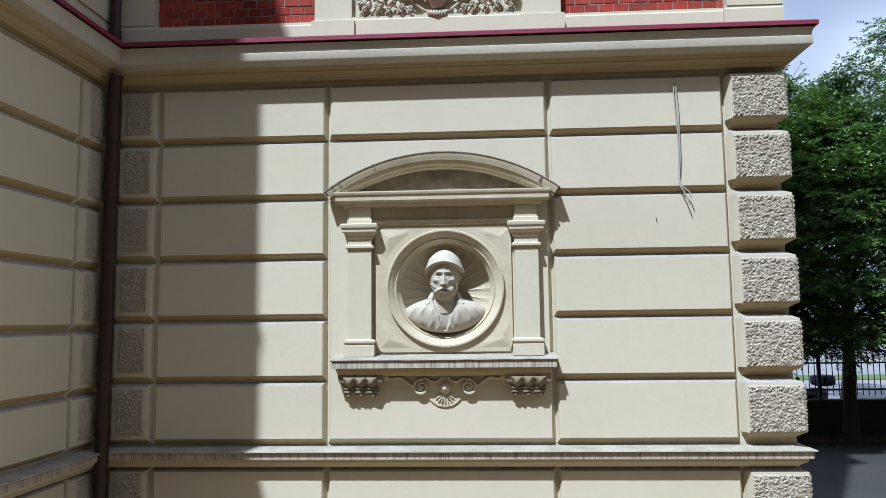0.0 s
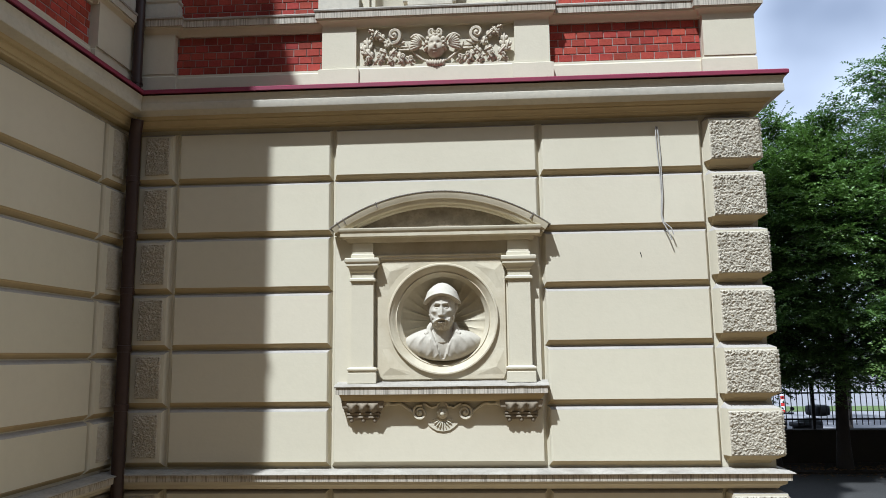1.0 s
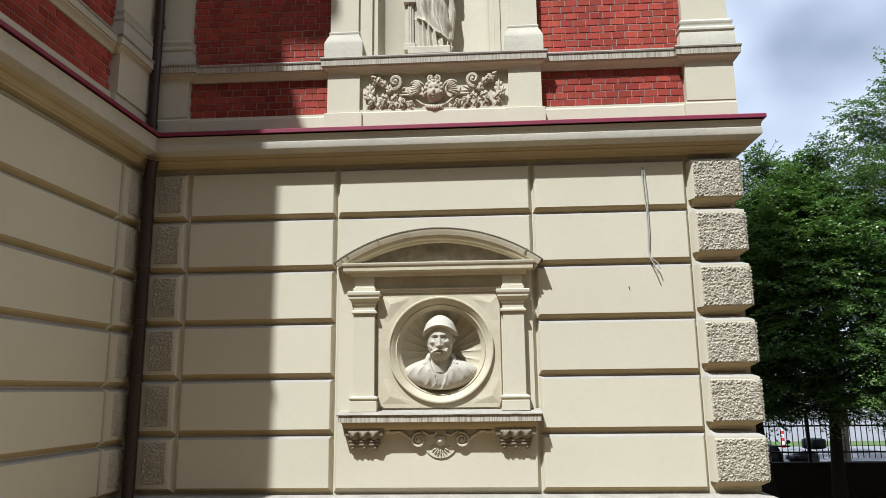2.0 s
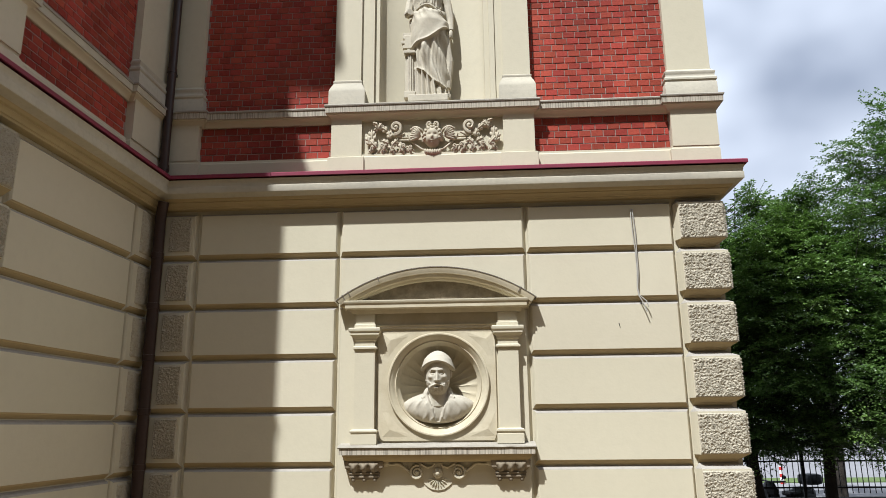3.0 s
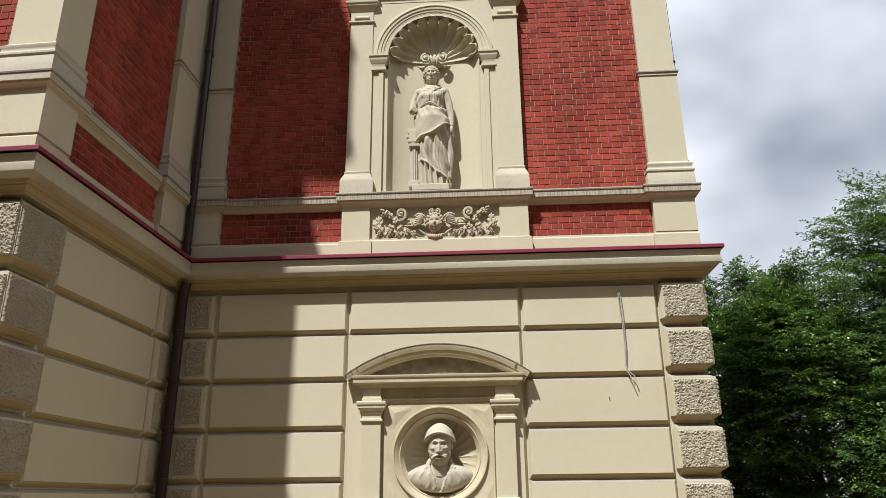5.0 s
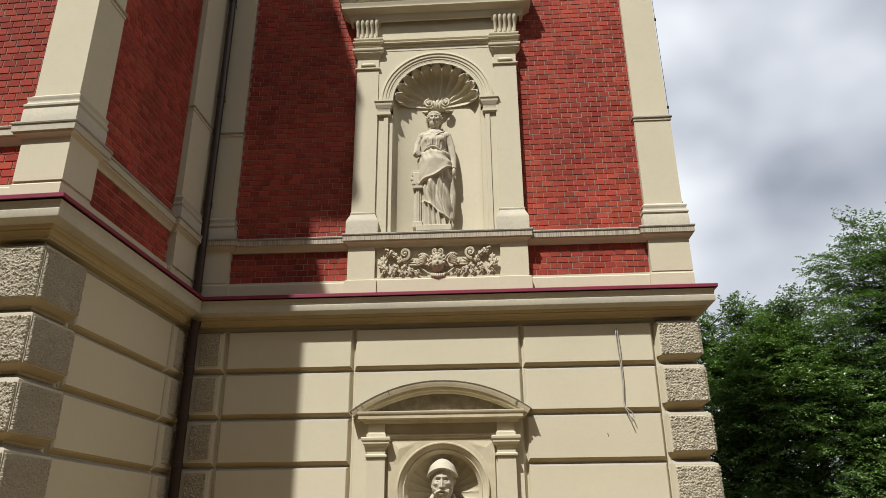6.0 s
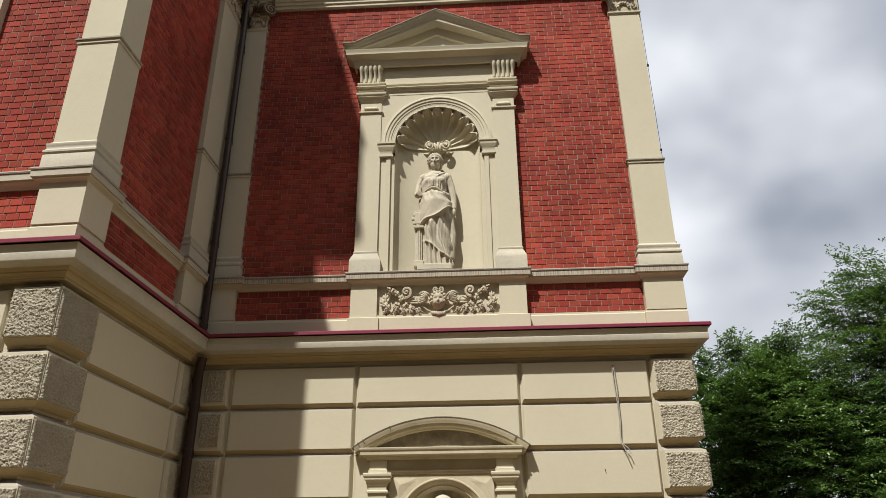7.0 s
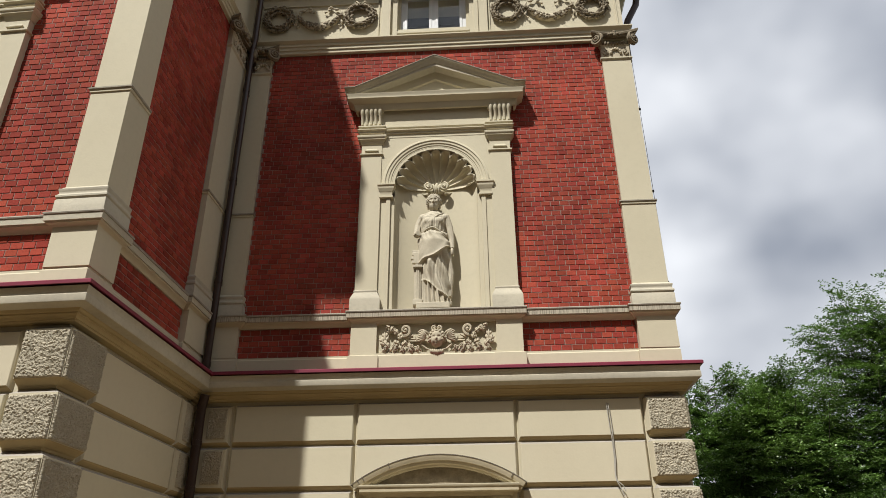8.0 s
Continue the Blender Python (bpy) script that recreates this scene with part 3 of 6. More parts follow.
def jogs(back, fore):
    """The plan line of the bay's upper mouldings, breaking forward round pilasters and niche."""
    return out_of_square([(-9.0, YF + back), (XL - 0.455, YF + back), (XL - 0.455, YF + fore), (XL + 0.02 - fore, YF + fore), (XL + 0.02 - fore, YF + 0.48), (XL - back + 0.02, YF + 0.48), (XL - back + 0.02, -0.66),
            (XL + 0.02 - fore, -0.66), (XL + 0.02 - fore, fore), (-2.635, fore), (-2.635, back), (AX2 - AO, back), (AX2 - AO, fore - 0.03), (AX2 + AO, fore - 0.03), (AX2 + AO, back), (2.47, back), (2.47, fore),
            (2.955, fore), (2.955, 1.9)])


b = sweep(bmesh.new(), jogs(0.075, 0.03), BASE_P)
struct("base_course", b, STUCCO, "pale plain base course under the brickwork", "base course")
led = jogs(0.085, 0.035)
b = sweep(bmesh.new(), led, [(-0.06, 5.37), (0.008, 5.37), (0.014, 5.39), (0.036, 5.412), (0.060, 5.424), (0.064, 5.440), (-0.06, 5.440)])
ledge = struct("ledge", b, STUCCO, "moulded cream stucco ledge across the brickwork", "ledge", smooth=35)
LIP = [(-0.06, 5.441), (0.078, 5.441), (0.080, 5.508), (-0.06, 5.508)]
part("lip", sweep(bmesh.new(), led[:9], LIP), GREYED, ledge)
part("lip", sweep(bmesh.new(), led[8:], LIP), STAINED, ledge, "rain-streaked lip")
part("capping", sweep(bmesh.new(), led, [(-0.06, 5.509), (0.088, 5.509), (0.092, 5.522), (0.086, 5.534), (0.0, 5.556), (-0.06, 5.56)]), SLATE, ledge, "grey weathered top")

PED = [(0.0, 4.97), (0.0, 5.40)]
SHAFT_BASE = [(0.045, 5.545), (0.045, 5.68), (0.038, 5.69), (0.038, 5.70), (0.05, 5.715), (0.05, 5.735), (0.036, 5.75), (0.03, 5.765), (0.034, 5.785), (0.04, 5.80), (0.04, 5.815), (0.02, 5.828), (0.012, 5.84)]
NICHE_BASE = [(0.052, 5.545), (0.052, 5.70), (0.048, 5.72), (0.030, 5.765), (0.012, 5.80), (0.008, 5.815), (0.012, 5.825), (0.012, 5.84), (0.0, 5.85)]


def upper_pilaster(parent, x0, x1, yf, yb):
    p = new("pilaster")
    p.location = ((x0 + x1) / 2, yf, 4.97)
    p.parent = parent
    part("pedestal", shaped(bmesh.new(), x0 - 0.012, x1 + 0.012, yf - 0.012, yb, PED), STUCCO, p)
    part("base", shaped(bmesh.new(), x0, x1, yf, yb, SHAFT_BASE), GREYED, p, smooth=35)
    part("shaft", shaped(bmesh.new(), x0, x1, yf, yb, [(0.012, 5.84), (0.0, 5.852), (0.0, 7.035), (0.012, 7.038), (0.012, 7.07)]), STUCCO, p)
    part("band", shaped(bmesh.new(), x0, x1, yf, yb, [(0.02, 7.068), (0.026, 7.075), (0.026, 7.092), (0.0, 7.098)]), SLATE, p, "thin grey band")
    part("upper_shaft", shaped(bmesh.new(), x0, x1, yf, yb, [(-0.012, 7.09), (-0.012, 9.60), (0.0, 9.612), (0.012, 9.625), (0.012, 9.645), (-0.012, 9.65)]), STUCCO, p)
    return p


def capital(parent, x0, x1, yf, yb, side=True):
    """Corner scrolls under a hollow-sided abacus, over a necking with a shell."""
    c = new("capital")
    c.location = ((x0 + x1) / 2, yf, 9.65)
    c.parent = parent
    xm, half = (x0 + x1) / 2, (x1 - x0) / 2
    part("necking", shaped(bmesh.new(), x0 + 0.01, x1 - 0.01, yf + 0.01, yb, [(0.0, 9.64), (0.0, 9.86), (0.012, 9.885), (0.02, 9.90)]), RELIEF, c)
    bm = bmesh.new()
    for k in range(-3, 4):
        ball(bm, (xm + k * half * 0.2, yf - 0.005, 9.91 + 0.005 * abs(k)), (half * 0.09, 0.03, 0.035), seg=8, rings=6)
    part("egg_row", bm, SOOT_SHADE, c, smooth=60)
    bm = bmesh.new()
    for k in range(7):
        a = math.pi * k / 6
        ball(bm, (xm + 0.075 * math.cos(a), yf - 0.006, 9.735 + 0.075 * math.sin(a)), (0.022, 0.022, 0.03), seg=7, rings=5)
    for s in (-1, 1):
        spiral(bm, (xm + s * half * 0.62, yf + 0.004, 9.75), 0.05, 1.4, s, 0.02, 0.013, start=-math.pi / 2)
    part("shell", bm, RELIEF, c, smooth=60)
    for s in (-1, 1):
        for outward in ((0, 1) if side else (0,)):
            bm = bmesh.new()
            spiral(bm, (0, 0, 0), 0.105, 2.0, s, 0.05, 0.026, start=math.pi / 2, steps=30)
            ball(bm, (0, 0.01, 0), (0.10, 0.04, 0.10), seg=14, rings=8)
            turn = 38 * s
            m = Matrix.Translation((xm + s * (half + 0.035), yf - 0.05, 9.945)) @ pose(0, 0, 0, 0, 0, turn)
            bmesh.ops.transform(bm, matrix=m, verts=bm.verts)
            if outward:
                bm.free()
                continue
            part("volute", bm, SOOT_SHADE, c, smooth=60)
    bm = bmesh.new()
    rings = []
    for z, o in ((10.03, 0.07), (10.05, 0.075), (10.06, 0.095), (10.085, 0.105), (10.10, 0.105)):
        pts = [(x0 - o * 0.2, yb)]
        n = 9
        for i in range(n + 1):
            f = i / n
            hollow = math.sin(math.pi * f)
            pts.append((x0 - o - 0.03 + (2 * (half + o + 0.03)) * f, yf - o - 0.03 + hollow * 0.075))
        pts.append((x1 + o * 0.2, yb))
        rings.append([(x, y, z) for x, y in pts])
    part("abacus", loft(bm, rings), SOOT_SHADE, c)
    bm = bmesh.new()
    for dx, dz, r in ((0, 0, 0.035), (-0.045, -0.01, 0.028), (0.045, -0.01, 0.028), (0, 0.035, 0.028), (0, -0.035, 0.028), (-0.09, -0.02, 0.026), (0.09, -0.02, 0.026)):
        ball(bm, (xm + dx, yf - 0.085, 10.045 + dz), (r, 0.03, r), seg=8, rings=6)
    part("rosette", bm, SOOT_SHADE, c, smooth=60)
    return c


upper_pilaster(wall_upper, 2.495, 2.955, 0.035, 0.5)
upper_pilaster(wall_upper, XL + 0.01, -2.665, 0.035, 0.3)
upper_pilaster(wall_wing_upper, XL - 0.44, XL - 0.005, YF + 0.03, YF + 0.47)
upper_pilaster(wall_wing_upper, XL - 0.2, XL - 0.005, -0.64, 0.02)
capital(wall_upper, 2.495, 2.955, 0.035, 0.4)
capital(wall_upper, XL + 0.10, -2.665, 0.035, 0.3, False)
ci = capital(wall_wing_upper, -0.30, 0.30, 0.0, 0.3, False)
ci.location, ci.rotation_euler = (XL - 0.005, -0.36, 9.65), (0, 0, radians(90))
capital(wall_wing_upper, XL - 0.44, XL - 0.005, YF + 0.03, YF + 0.4)

ARC = out_of_square([(-9.0, YF + 0.05), (XL - 0.03, YF + 0.05)]) + [(XL - 0.03, 0.05), (2.945, 0.05), (2.945, 1.9)]
b = sweep(bmesh.new(), ARC, [(-0.12, 10.02), (0.0, 10.02), (0.0, 10.075), (0.018, 10.08), (0.018, 10.135), (0.036, 10.14), (0.036, 10.185), (0.05, 10.195), (0.075, 10.22), (0.085, 10.225), (0.085, 10.245), (-0.12, 10.27)])
struct("architrave", b, STUCCO, "cream stucco architrave in three stepped bands", "architrave", smooth=30)
TOPC = out_of_square([(-9.0, YF - 0.07), (XL - 0.04, YF - 0.07)]) + [(XL - 0.04, 0.07), (2.93, 0.07), (2.93, 1.9)]
b = sweep(bmesh.new(), TOPC, [(-0.1, 11.32), (0.03, 11.32), (0.05, 11.40), (0.10, 11.44), (0.10, 11.50), (0.27, 11.58), (0.30, 11.68), (0.35, 11.80), (0.37, 11.94), (0.37, 12.03), (0.34, 12.06), (0.34, 13.24), (0.37, 13.26), (0.37, 13.32), (-0.1, 13.36)])
struct("top_cornice", b, STUCCO, "cream stucco eaves cornice under a plain parapet", "cornice", smooth=30)

# attic frieze: framed fields, window piers
b = bmesh.new()
for x0, x1 in ((-2.96, -0.99), (0.80, 2.86)):
    for q in ((x0, x1, 11.09, 11.15), (x0 - 0.0, x0 + 0.02, 10.27, 11.15), (x1 - 0.02, x1, 10.27, 11.15)):
        box(b, q[0], q[1], 0.098, 0.125, q[2], q[3])
struct("frieze_frame", b, STUCCO, "thin cream stucco border round the frieze fields", "trim")
b = bmesh.new()
for x0, x1 in ((-0.93, -0.78), (0.66, 0.80)):
    box(b, x0 - 0.02, x1 - 0.02, 0.06, 0.2, 10.26, 11.4, 0.006)
for x0, x1 in ((-0.765, -0.69), (0.56, 0.63)):
    box(b, x0, x1, 0.09, 0.2, 10.26, 11.4, 0.005)
struct("window_pier", b, STUCCO, "cream stucco piers on both sides of the attic window", "trim")
# attic window
win = thing("window_1", (AX2 - 0.03, 0.24, 10.46), "white two-casement attic window with dark panes", "window", "", "structure")
xs = (-0.645, -0.105, 0.43)
part("window_sill", boxed(xs[0] - 0.05, xs[2] + 0.05, 0.10, 0.34, 10.40, 10.455, bevel=0.008), STUCCO, win)
fr = bmesh.new()
for q in ((xs[0], xs[0] + 0.06, 10.45, 11.36), (xs[2] - 0.06, xs[2], 10.45, 11.36), (xs[0] + 0.06, xs[2] - 0.06, 10.45, 10.50), (xs[0] + 0.06, xs[2] - 0.06, 11.31, 11.36), (xs[1] - 0.03, xs[1] + 0.03, 10.50, 11.31)):
    box(fr, q[0], q[1], 0.24, 0.31, q[2], q[3], 0.006)
part("window_frame", fr, FRAMEW, win, "white painted frame")
for a, c in ((xs[0] + 0.06, xs[1] - 0.03), (xs[1] + 0.03, xs[2] - 0.06)):
    ca = bmesh.new()
    for q in ((a, a + 0.045, 10.50, 11.31), (c - 0.045, c, 10.50, 11.31), (a + 0.045, c - 0.045, 10.50, 10.545), (a + 0.045, c - 0.045, 11.265, 11.31)):
        box(ca, q[0], q[1], 0.232, 0.29, q[2], q[3], 0.005)
    cs = part("casement", ca, FRAMEW, win)
    part("pane", boxed(a + 0.04, c - 0.04, 0.258, 0.264, 10.54, 11.27), GLASS, cs).visible_shadow = False
rm = bmesh.new()
for q in ((-1.3, 1.1, 1.5, 1.55, 10.2, 11.9), (-1.35, -1.3, 0.75, 1.55, 10.2, 11.9), (1.1, 1.15, 0.75, 1.55, 10.2, 11.9), (-1.35, 1.15, 0.75, 1.55, 10.15, 10.2), (-1.35, 1.15, 0.75, 1.55, 11.9, 11.95)):
    box(rm, *q)
struct("attic_room", rm, DARKROOM, "dim plain room behind the attic window", "room")
b = bmesh.new()
box(b, WB0 - 0.10, xs[0], 0.2, 0.6, 10.4, 11.4)
box(b, xs[2], WB1 + 0.1, 0.2, 0.6, 10.4, 11.4)
struct("window_reveal", b, STUCCO, "cream stucco reveal of the attic window", "trim")

# ---- portrait frame: sill, pilasters, arched pediment ----
pf = thing("portrait_frame", (AX, 0.0, 1.6), "cream stucco wall frame with pilasters and arched pediment", "wall frame")
SW = 0.945
# the sill's bed is tinted ochre for the shade beneath it
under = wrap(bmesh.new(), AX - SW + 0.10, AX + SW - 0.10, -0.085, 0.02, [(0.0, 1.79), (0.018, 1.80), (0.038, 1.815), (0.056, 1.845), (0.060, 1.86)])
part("sill_bed", under, OCHRE_SHADE, pf, smooth=40)
part("sill_lip", boxed(AX - SW + 0.012, AX + SW - 0.012, -0.160, 0.02, 1.860, 1.915), STAINED, pf, "rain-streaked sill edge")
s = bmesh.new()
prof = [(-0.168, 1.916), (-0.175, 1.926), (-0.168, 1.936), (-0.09, 1.953), (0.01, 1.970), (0.01, 1.916)]
loft(s, [[(x, y, z) for y, z in prof] for x in np.linspace(AX - SW, AX + SW, 24)])
for v in s.verts:
    v.co.z += 0.005 * noise.noise(v.co * 9)
part("sill_top", s, SLATE, pf, "grey weathered sill top")
PC = 0.711                               # pilaster middles
for s in (-1, 1):
    xm = AX + s * PC
    p = new("pilaster")
    p.location, p.parent = Vector((xm, -0.05, 1.965)) - pf.location, pf
    part("plinth", shaped(bmesh.new(), xm - 0.1, xm + 0.1, -0.08, 0.02, [(0.028, 1.955), (0.028, 2.045), (0.022, 2.048), (0.022, 2.062), (0.034, 2.072), (0.034, 2.086), (0.02, 2.094), (0.004, 2.10)]), STUCCO, p)
    part("shaft", shaped(bmesh.new(), xm - 0.1, xm + 0.1, -0.08, 0.02, [(0.0, 2.098), (0.0, 2.872)]), STUCCO, p)
    part("collar", shaped(bmesh.new(), xm - 0.1, xm + 0.1, -0.08, 0.02, [(0.006, 2.870), (0.022, 2.876), (0.022, 2.893), (0.006, 2.902), (0.0, 2.905), (0.0, 2.95)]), STUCCO, p)
    part("capital", shaped(bmesh.new(), xm - 0.1, xm + 0.1, -0.08, 0.02, [(0.0, 2.95), (0.012, 2.962), (0.012, 2.974), (0.020, 2.988), (0.040, 3.006), (0.046, 3.012), (0.046, 3.034), (0.054, 3.042), (0.058, 3.048), (0.058, 3.074), (0.050, 3.082)]), STUCCO, p, smooth=40)
    part("block", shaped(bmesh.new(), xm - 0.095, xm + 0.095, -0.075, 0.02, [(0.012, 3.078), (0.012, 3.118), (0.0, 3.124), (0.0, 3.225)]), STUCCO, p)
part("frieze", boxed(AX - 0.80, AX + 0.80, -0.015, 0.02, 3.112, 3.24), SOILED, pf)
part("architrave", shaped(bmesh.new(), AX - 0.80, AX + 0.80, -0.018, 0.02, [(0.0, 3.05), (0.0, 3.072), (0.014, 3.076), (0.014, 3.10), (0.022, 3.106), (0.022, 3.116)]), SOILED, pf)
bed = wrap(bmesh.new(), AX - 0.845, AX + 0.845, -0.088, 0.02, [(0.0, 3.228), (0.006, 3.240), (0.012, 3.252), (0.018, 3.264), (0.056, 3.270), (0.062, 3.275), (0.062, 3.308), (0.074, 3.325), (0.077, 3.340), (0.0, 3.348)])
part("bed_cornice", bed, SOILED, pf, smooth=35)
part("bed_top", boxed(AX - 0.915, AX + 0.915, -0.160, 0.02, 3.342, 3.352), STUCCO, pf)
R1, CZ1 = 1.703, 1.986
th = math.asin(1.010 / R1)
part("arch", arc_sweep(bmesh.new(), AX, CZ1, [(1.692, -0.150), (1.668, -0.147), (1.648, -0.138), (1.634, -0.134), (1.631, -0.124), (1.612, -0.118), (1.600, -0.112), (1.594, -0.072), (1.578, -0.064), (1.572, 0.02), (1.692, 0.02)],
                        math.pi / 2 - th * 0.985, math.pi / 2 + th * 0.985, 48), SOILED, pf, smooth=35)
part("arch_flashing", arc_sweep(bmesh.new(), AX, CZ1, [(1.693, -0.150), (1.693, -0.155), (1.700, -0.155), (1.703, -0.150), (1.703, 0.02), (1.693, 0.02)], math.pi / 2 - th, math.pi / 2 + th, 48), LEAD, pf, "dull sheet-metal capping")
for k in (-0.92, -0.86, -0.55, 0.83):
    a = math.pi / 2 - th * k
    part("capping_seam", arc_sweep(bmesh.new(), AX, CZ1, [(1.650, -0.151), (1.690, -0.157), (1.706, -0.158), (1.706, 0.0), (1.650, 0.0)], a - 0.003, a + 0.003, 1), LEAD, pf)
# field under the arch; the arch's shade is put into its dark colour
t_ = bmesh.new()
vs = [t_.verts.new((AX + 1.60 * math.cos(a), -0.006, CZ1 + 1.60 * math.sin(a))) for a in np.linspace(math.pi / 2 - th * 0.9, math.pi / 2 + th * 0.9, 30)]
vb = [t_.verts.new((v.co.x, 0.045, v.co.z)) for v in vs]
t_.faces.new(vs)
for a, b in zip(range(29), range(1, 30)):
    t_.faces.new((vs[a], vs[b], vb[b], vb[a]))
part("tympanum", t_, SOOT_SHADE, pf, "field of the arch, darkened to stand for shade")

# square field with the round moulded opening
bm = bmesh.new()
n = 64
q0, q1, h0, h1 = AX - 0.585, AX + 0.585, 1.985, 3.052
vi = [bm.verts.new((MX + 0.47 * math.cos(2 * math.pi * k / n), -0.022, MZ + 0.47 * math.sin(2 * math.pi * k / n))) for k in range(n)]
vo, vk = [], []
for k in range(n):
    cx, cz = math.cos(2 * math.pi * k / n), math.sin(2 * math.pi * k / n)
    s = min((q1 - MX if cx > 0 else MX - q0) / max(abs(cx), 1e-6), (h1 - MZ if cz > 0 else MZ - h0) / max(abs(cz), 1e-6))
    vo.append(bm.verts.new((MX + s * cx, -0.022, MZ + s * cz)))
    vk.append(bm.verts.new((MX + s * cx, 0.01, MZ + s * cz)))
for k in range(n):
    j = (k + 1) % n
    bm.faces.new((vi[k], vo[k], vo[j], vi[j]))
    bm.faces.new((vo[k], vk[k], vk[j], vo[j]))
part("square_field", bm, SOILED, pf)
ring = [(0.505, -0.018), (0.505, -0.044), (0.498, -0.052), (0.486, -0.052), (0.478, -0.040), (0.470, -0.036), (0.452, -0.022), (0.438, -0.004), (0.431, 0.0), (0.424, -0.006), (0.412, 0.012), (0.404, 0.034), (0.396, 0.040), (0.386, 0.062),
        (0.43, 0.062), (0.46, 0.01)]
part("round_moulding", arc_sweep(bmesh.new(), MX, MZ, ring, 0, 2 * math.pi, 72), SOILED, pf, smooth=40)
# fluted hollow behind the bust
bm = bmesh.new()
rows = []
for i in range(13):
    f = i / 12
    row = []
    for k in range(144):
        a = 2 * math.pi * k / 144
        flute = abs(math.sin(a * 12))
        r = 0.40 * f
        row.append(bm.verts.new((MX + r * math.cos(a), 0.05 + 0.200 * math.sqrt(max(0.0, 1 - (f * 0.97) ** 2)) - 0.014 * (1 - flute) ** 3 * f, MZ - 0.02 * (1 - f) + r * math.sin(a))))
    rows.append(row)
for a, b in zip(rows, rows[1:]):
    for k in range(144):
        j = (k + 1) % 144
        bm.faces.new((a[k], a[j], b[j], b[k]))
part("fluted_hollow", bm, SOILED, pf, "radially fluted hollow", smooth=60)
# raised corner pieces of the field, hollowed along the round moulding
for sx in (-1, 1):
    for sz in (-1, 1):
        cx, cz = MX + sx * 0.553, MZ + sz * 0.505
        bend = [(MX + sx * 0.56 * math.sin(t), MZ + sz * 0.56 * math.cos(t)) for t in np.linspace(0.56, 1.07, 9)]
        rim = [(bend[0][0], cz)] + bend + [(cx, bend[-1][1])]
        bm = bmesh.new()
        corner = bm.verts.new((cx, -0.022, cz))
        low = [bm.verts.new((x, -0.022, z)) for x, z in rim]
        crest = bm.verts.new((cx - sx * 0.075, -0.036, cz - sz * 0.070))
        bm.faces.new((corner, low[0], crest))
        bm.faces.new((low[-1], corner, crest))
        for a, b in zip(low, low[1:]):
            bm.faces.new((a, b, crest))
        part("raised_triangle", bm, SOILED, pf)
# console brackets
for s in (-1, 1):
    xm = AX + s * 0.702
    br = new("bracket")
    br.location, br.parent = Vector((xm, -0.05, 1.61)) - pf.location, pf
    part("body", shaped(bmesh.new(), xm - 0.13, xm + 0.13, -0.05, 0.02, [(-0.01, 1.628), (0.0, 1.635), (0.012, 1.66), (0.012, 1.70), (0.05, 1.74), (0.06, 1.80)]), SOOT_SHADE, br)
    bm = bmesh.new()
    rows = []
    for z, y in ((1.704, -0.066), (1.712, -0.088), (1.724, -0.106), (1.740, -0.118), (1.756, -0.126), (1.772, -0.134), (1.786, -0.132), (1.798, -0.118)):
        front = []
        for i in range(49):
            u = (i / 48 - 0.5) * 2
            wave = 0.013 * abs(math.cos(u * math.pi * 1.5)) ** 0.8 * (1.0 if z > 1.705 else 0.3) + 0.012 * math.cos(u * math.pi * 3) * (z < 1.76)
            front.append((xm + u * 0.142, y + 0.018 - wave, z - 0.012 * abs(math.cos(u * math.pi * 1.5))))
        rows.append(front + [(xm + 0.142, 0.0, z), (xm - 0.142, 0.0, z)])
    loft(bm, rows)
    part("scroll_roll", bm, SOOT_SHADE, br, smooth=60)
    part("foot", shaped(bmesh.new(), xm - 0.125, xm + 0.125, -0.055, 0.02, [(0.0, 1.648), (0.018, 1.652), (0.018, 1.664), (0.008, 1.668), (0.008, 1.676), (0.022, 1.682), (0.022, 1.694), (0.0, 1.70)]), SOOT_SHADE, br)
    for k in range(-1, 2):
        part("drop", ball(bmesh.new(), (xm + k * 0.105, -0.045, 1.632), (0.022, 0.022, 0.026), seg=8, rings=6), SOOT_SHADE, br, smooth=60)
# scrolled apron under the sill
ap = new("apron")
ap.location, ap.parent = Vector((AX, 0, 1.7)) - pf.location, pf
bm = bmesh.new()
xm, zc = AX + 0.004, 1.700
pts = [(-0.52, 1.80), (-0.50, 1.745), (-0.44, 1.745), (-0.40, 1.765), (-0.34, 1.74), (-0.31, 1.70), (-0.275, 1.665), (-0.21, 1.625), (-0.14, 1.61), (-0.128, 1.585), (-0.10, 1.56), (-0.06, 1.535), (0, 1.525)]
pts = pts + [(-x, z) for x, z in pts[-2::-1]]
va = [bm.verts.new((xm + x, -0.013, z)) for x, z in pts]
vb = [bm.verts.new((xm + x, 0.005, z)) for x, z in pts]
bm.faces.new(va)
for i in range(len(pts) - 1):
    bm.faces.new((va[i], va[i + 1], vb[i + 1], vb[i]))
part("plate", bm, STUCCO, ap)
for s in (-1, 1):
    part("scroll", spiral(bmesh.new(), (xm + s * 0.20, -0.022, 1.692), 0.068, 1.9, -s, 0.024, 0.016, start=math.pi / 2 + s * 0.3), STUCCO, ap, smooth=60)
    bm = bmesh.new()
    tube(bm, flow([(xm + s * x, -0.03, z) for x, z in ((0.27, 1.70), (0.32, 1.735), (0.38, 1.772), (0.44, 1.765), (0.49, 1.775))]), 0.014, 7)
    ball(bm, (xm + s * 0.500, -0.034, 1.778), (0.032, 0.02, 0.032))
    part("tendril", bm, STUCCO, ap, smooth=60)
bm = bmesh.new()
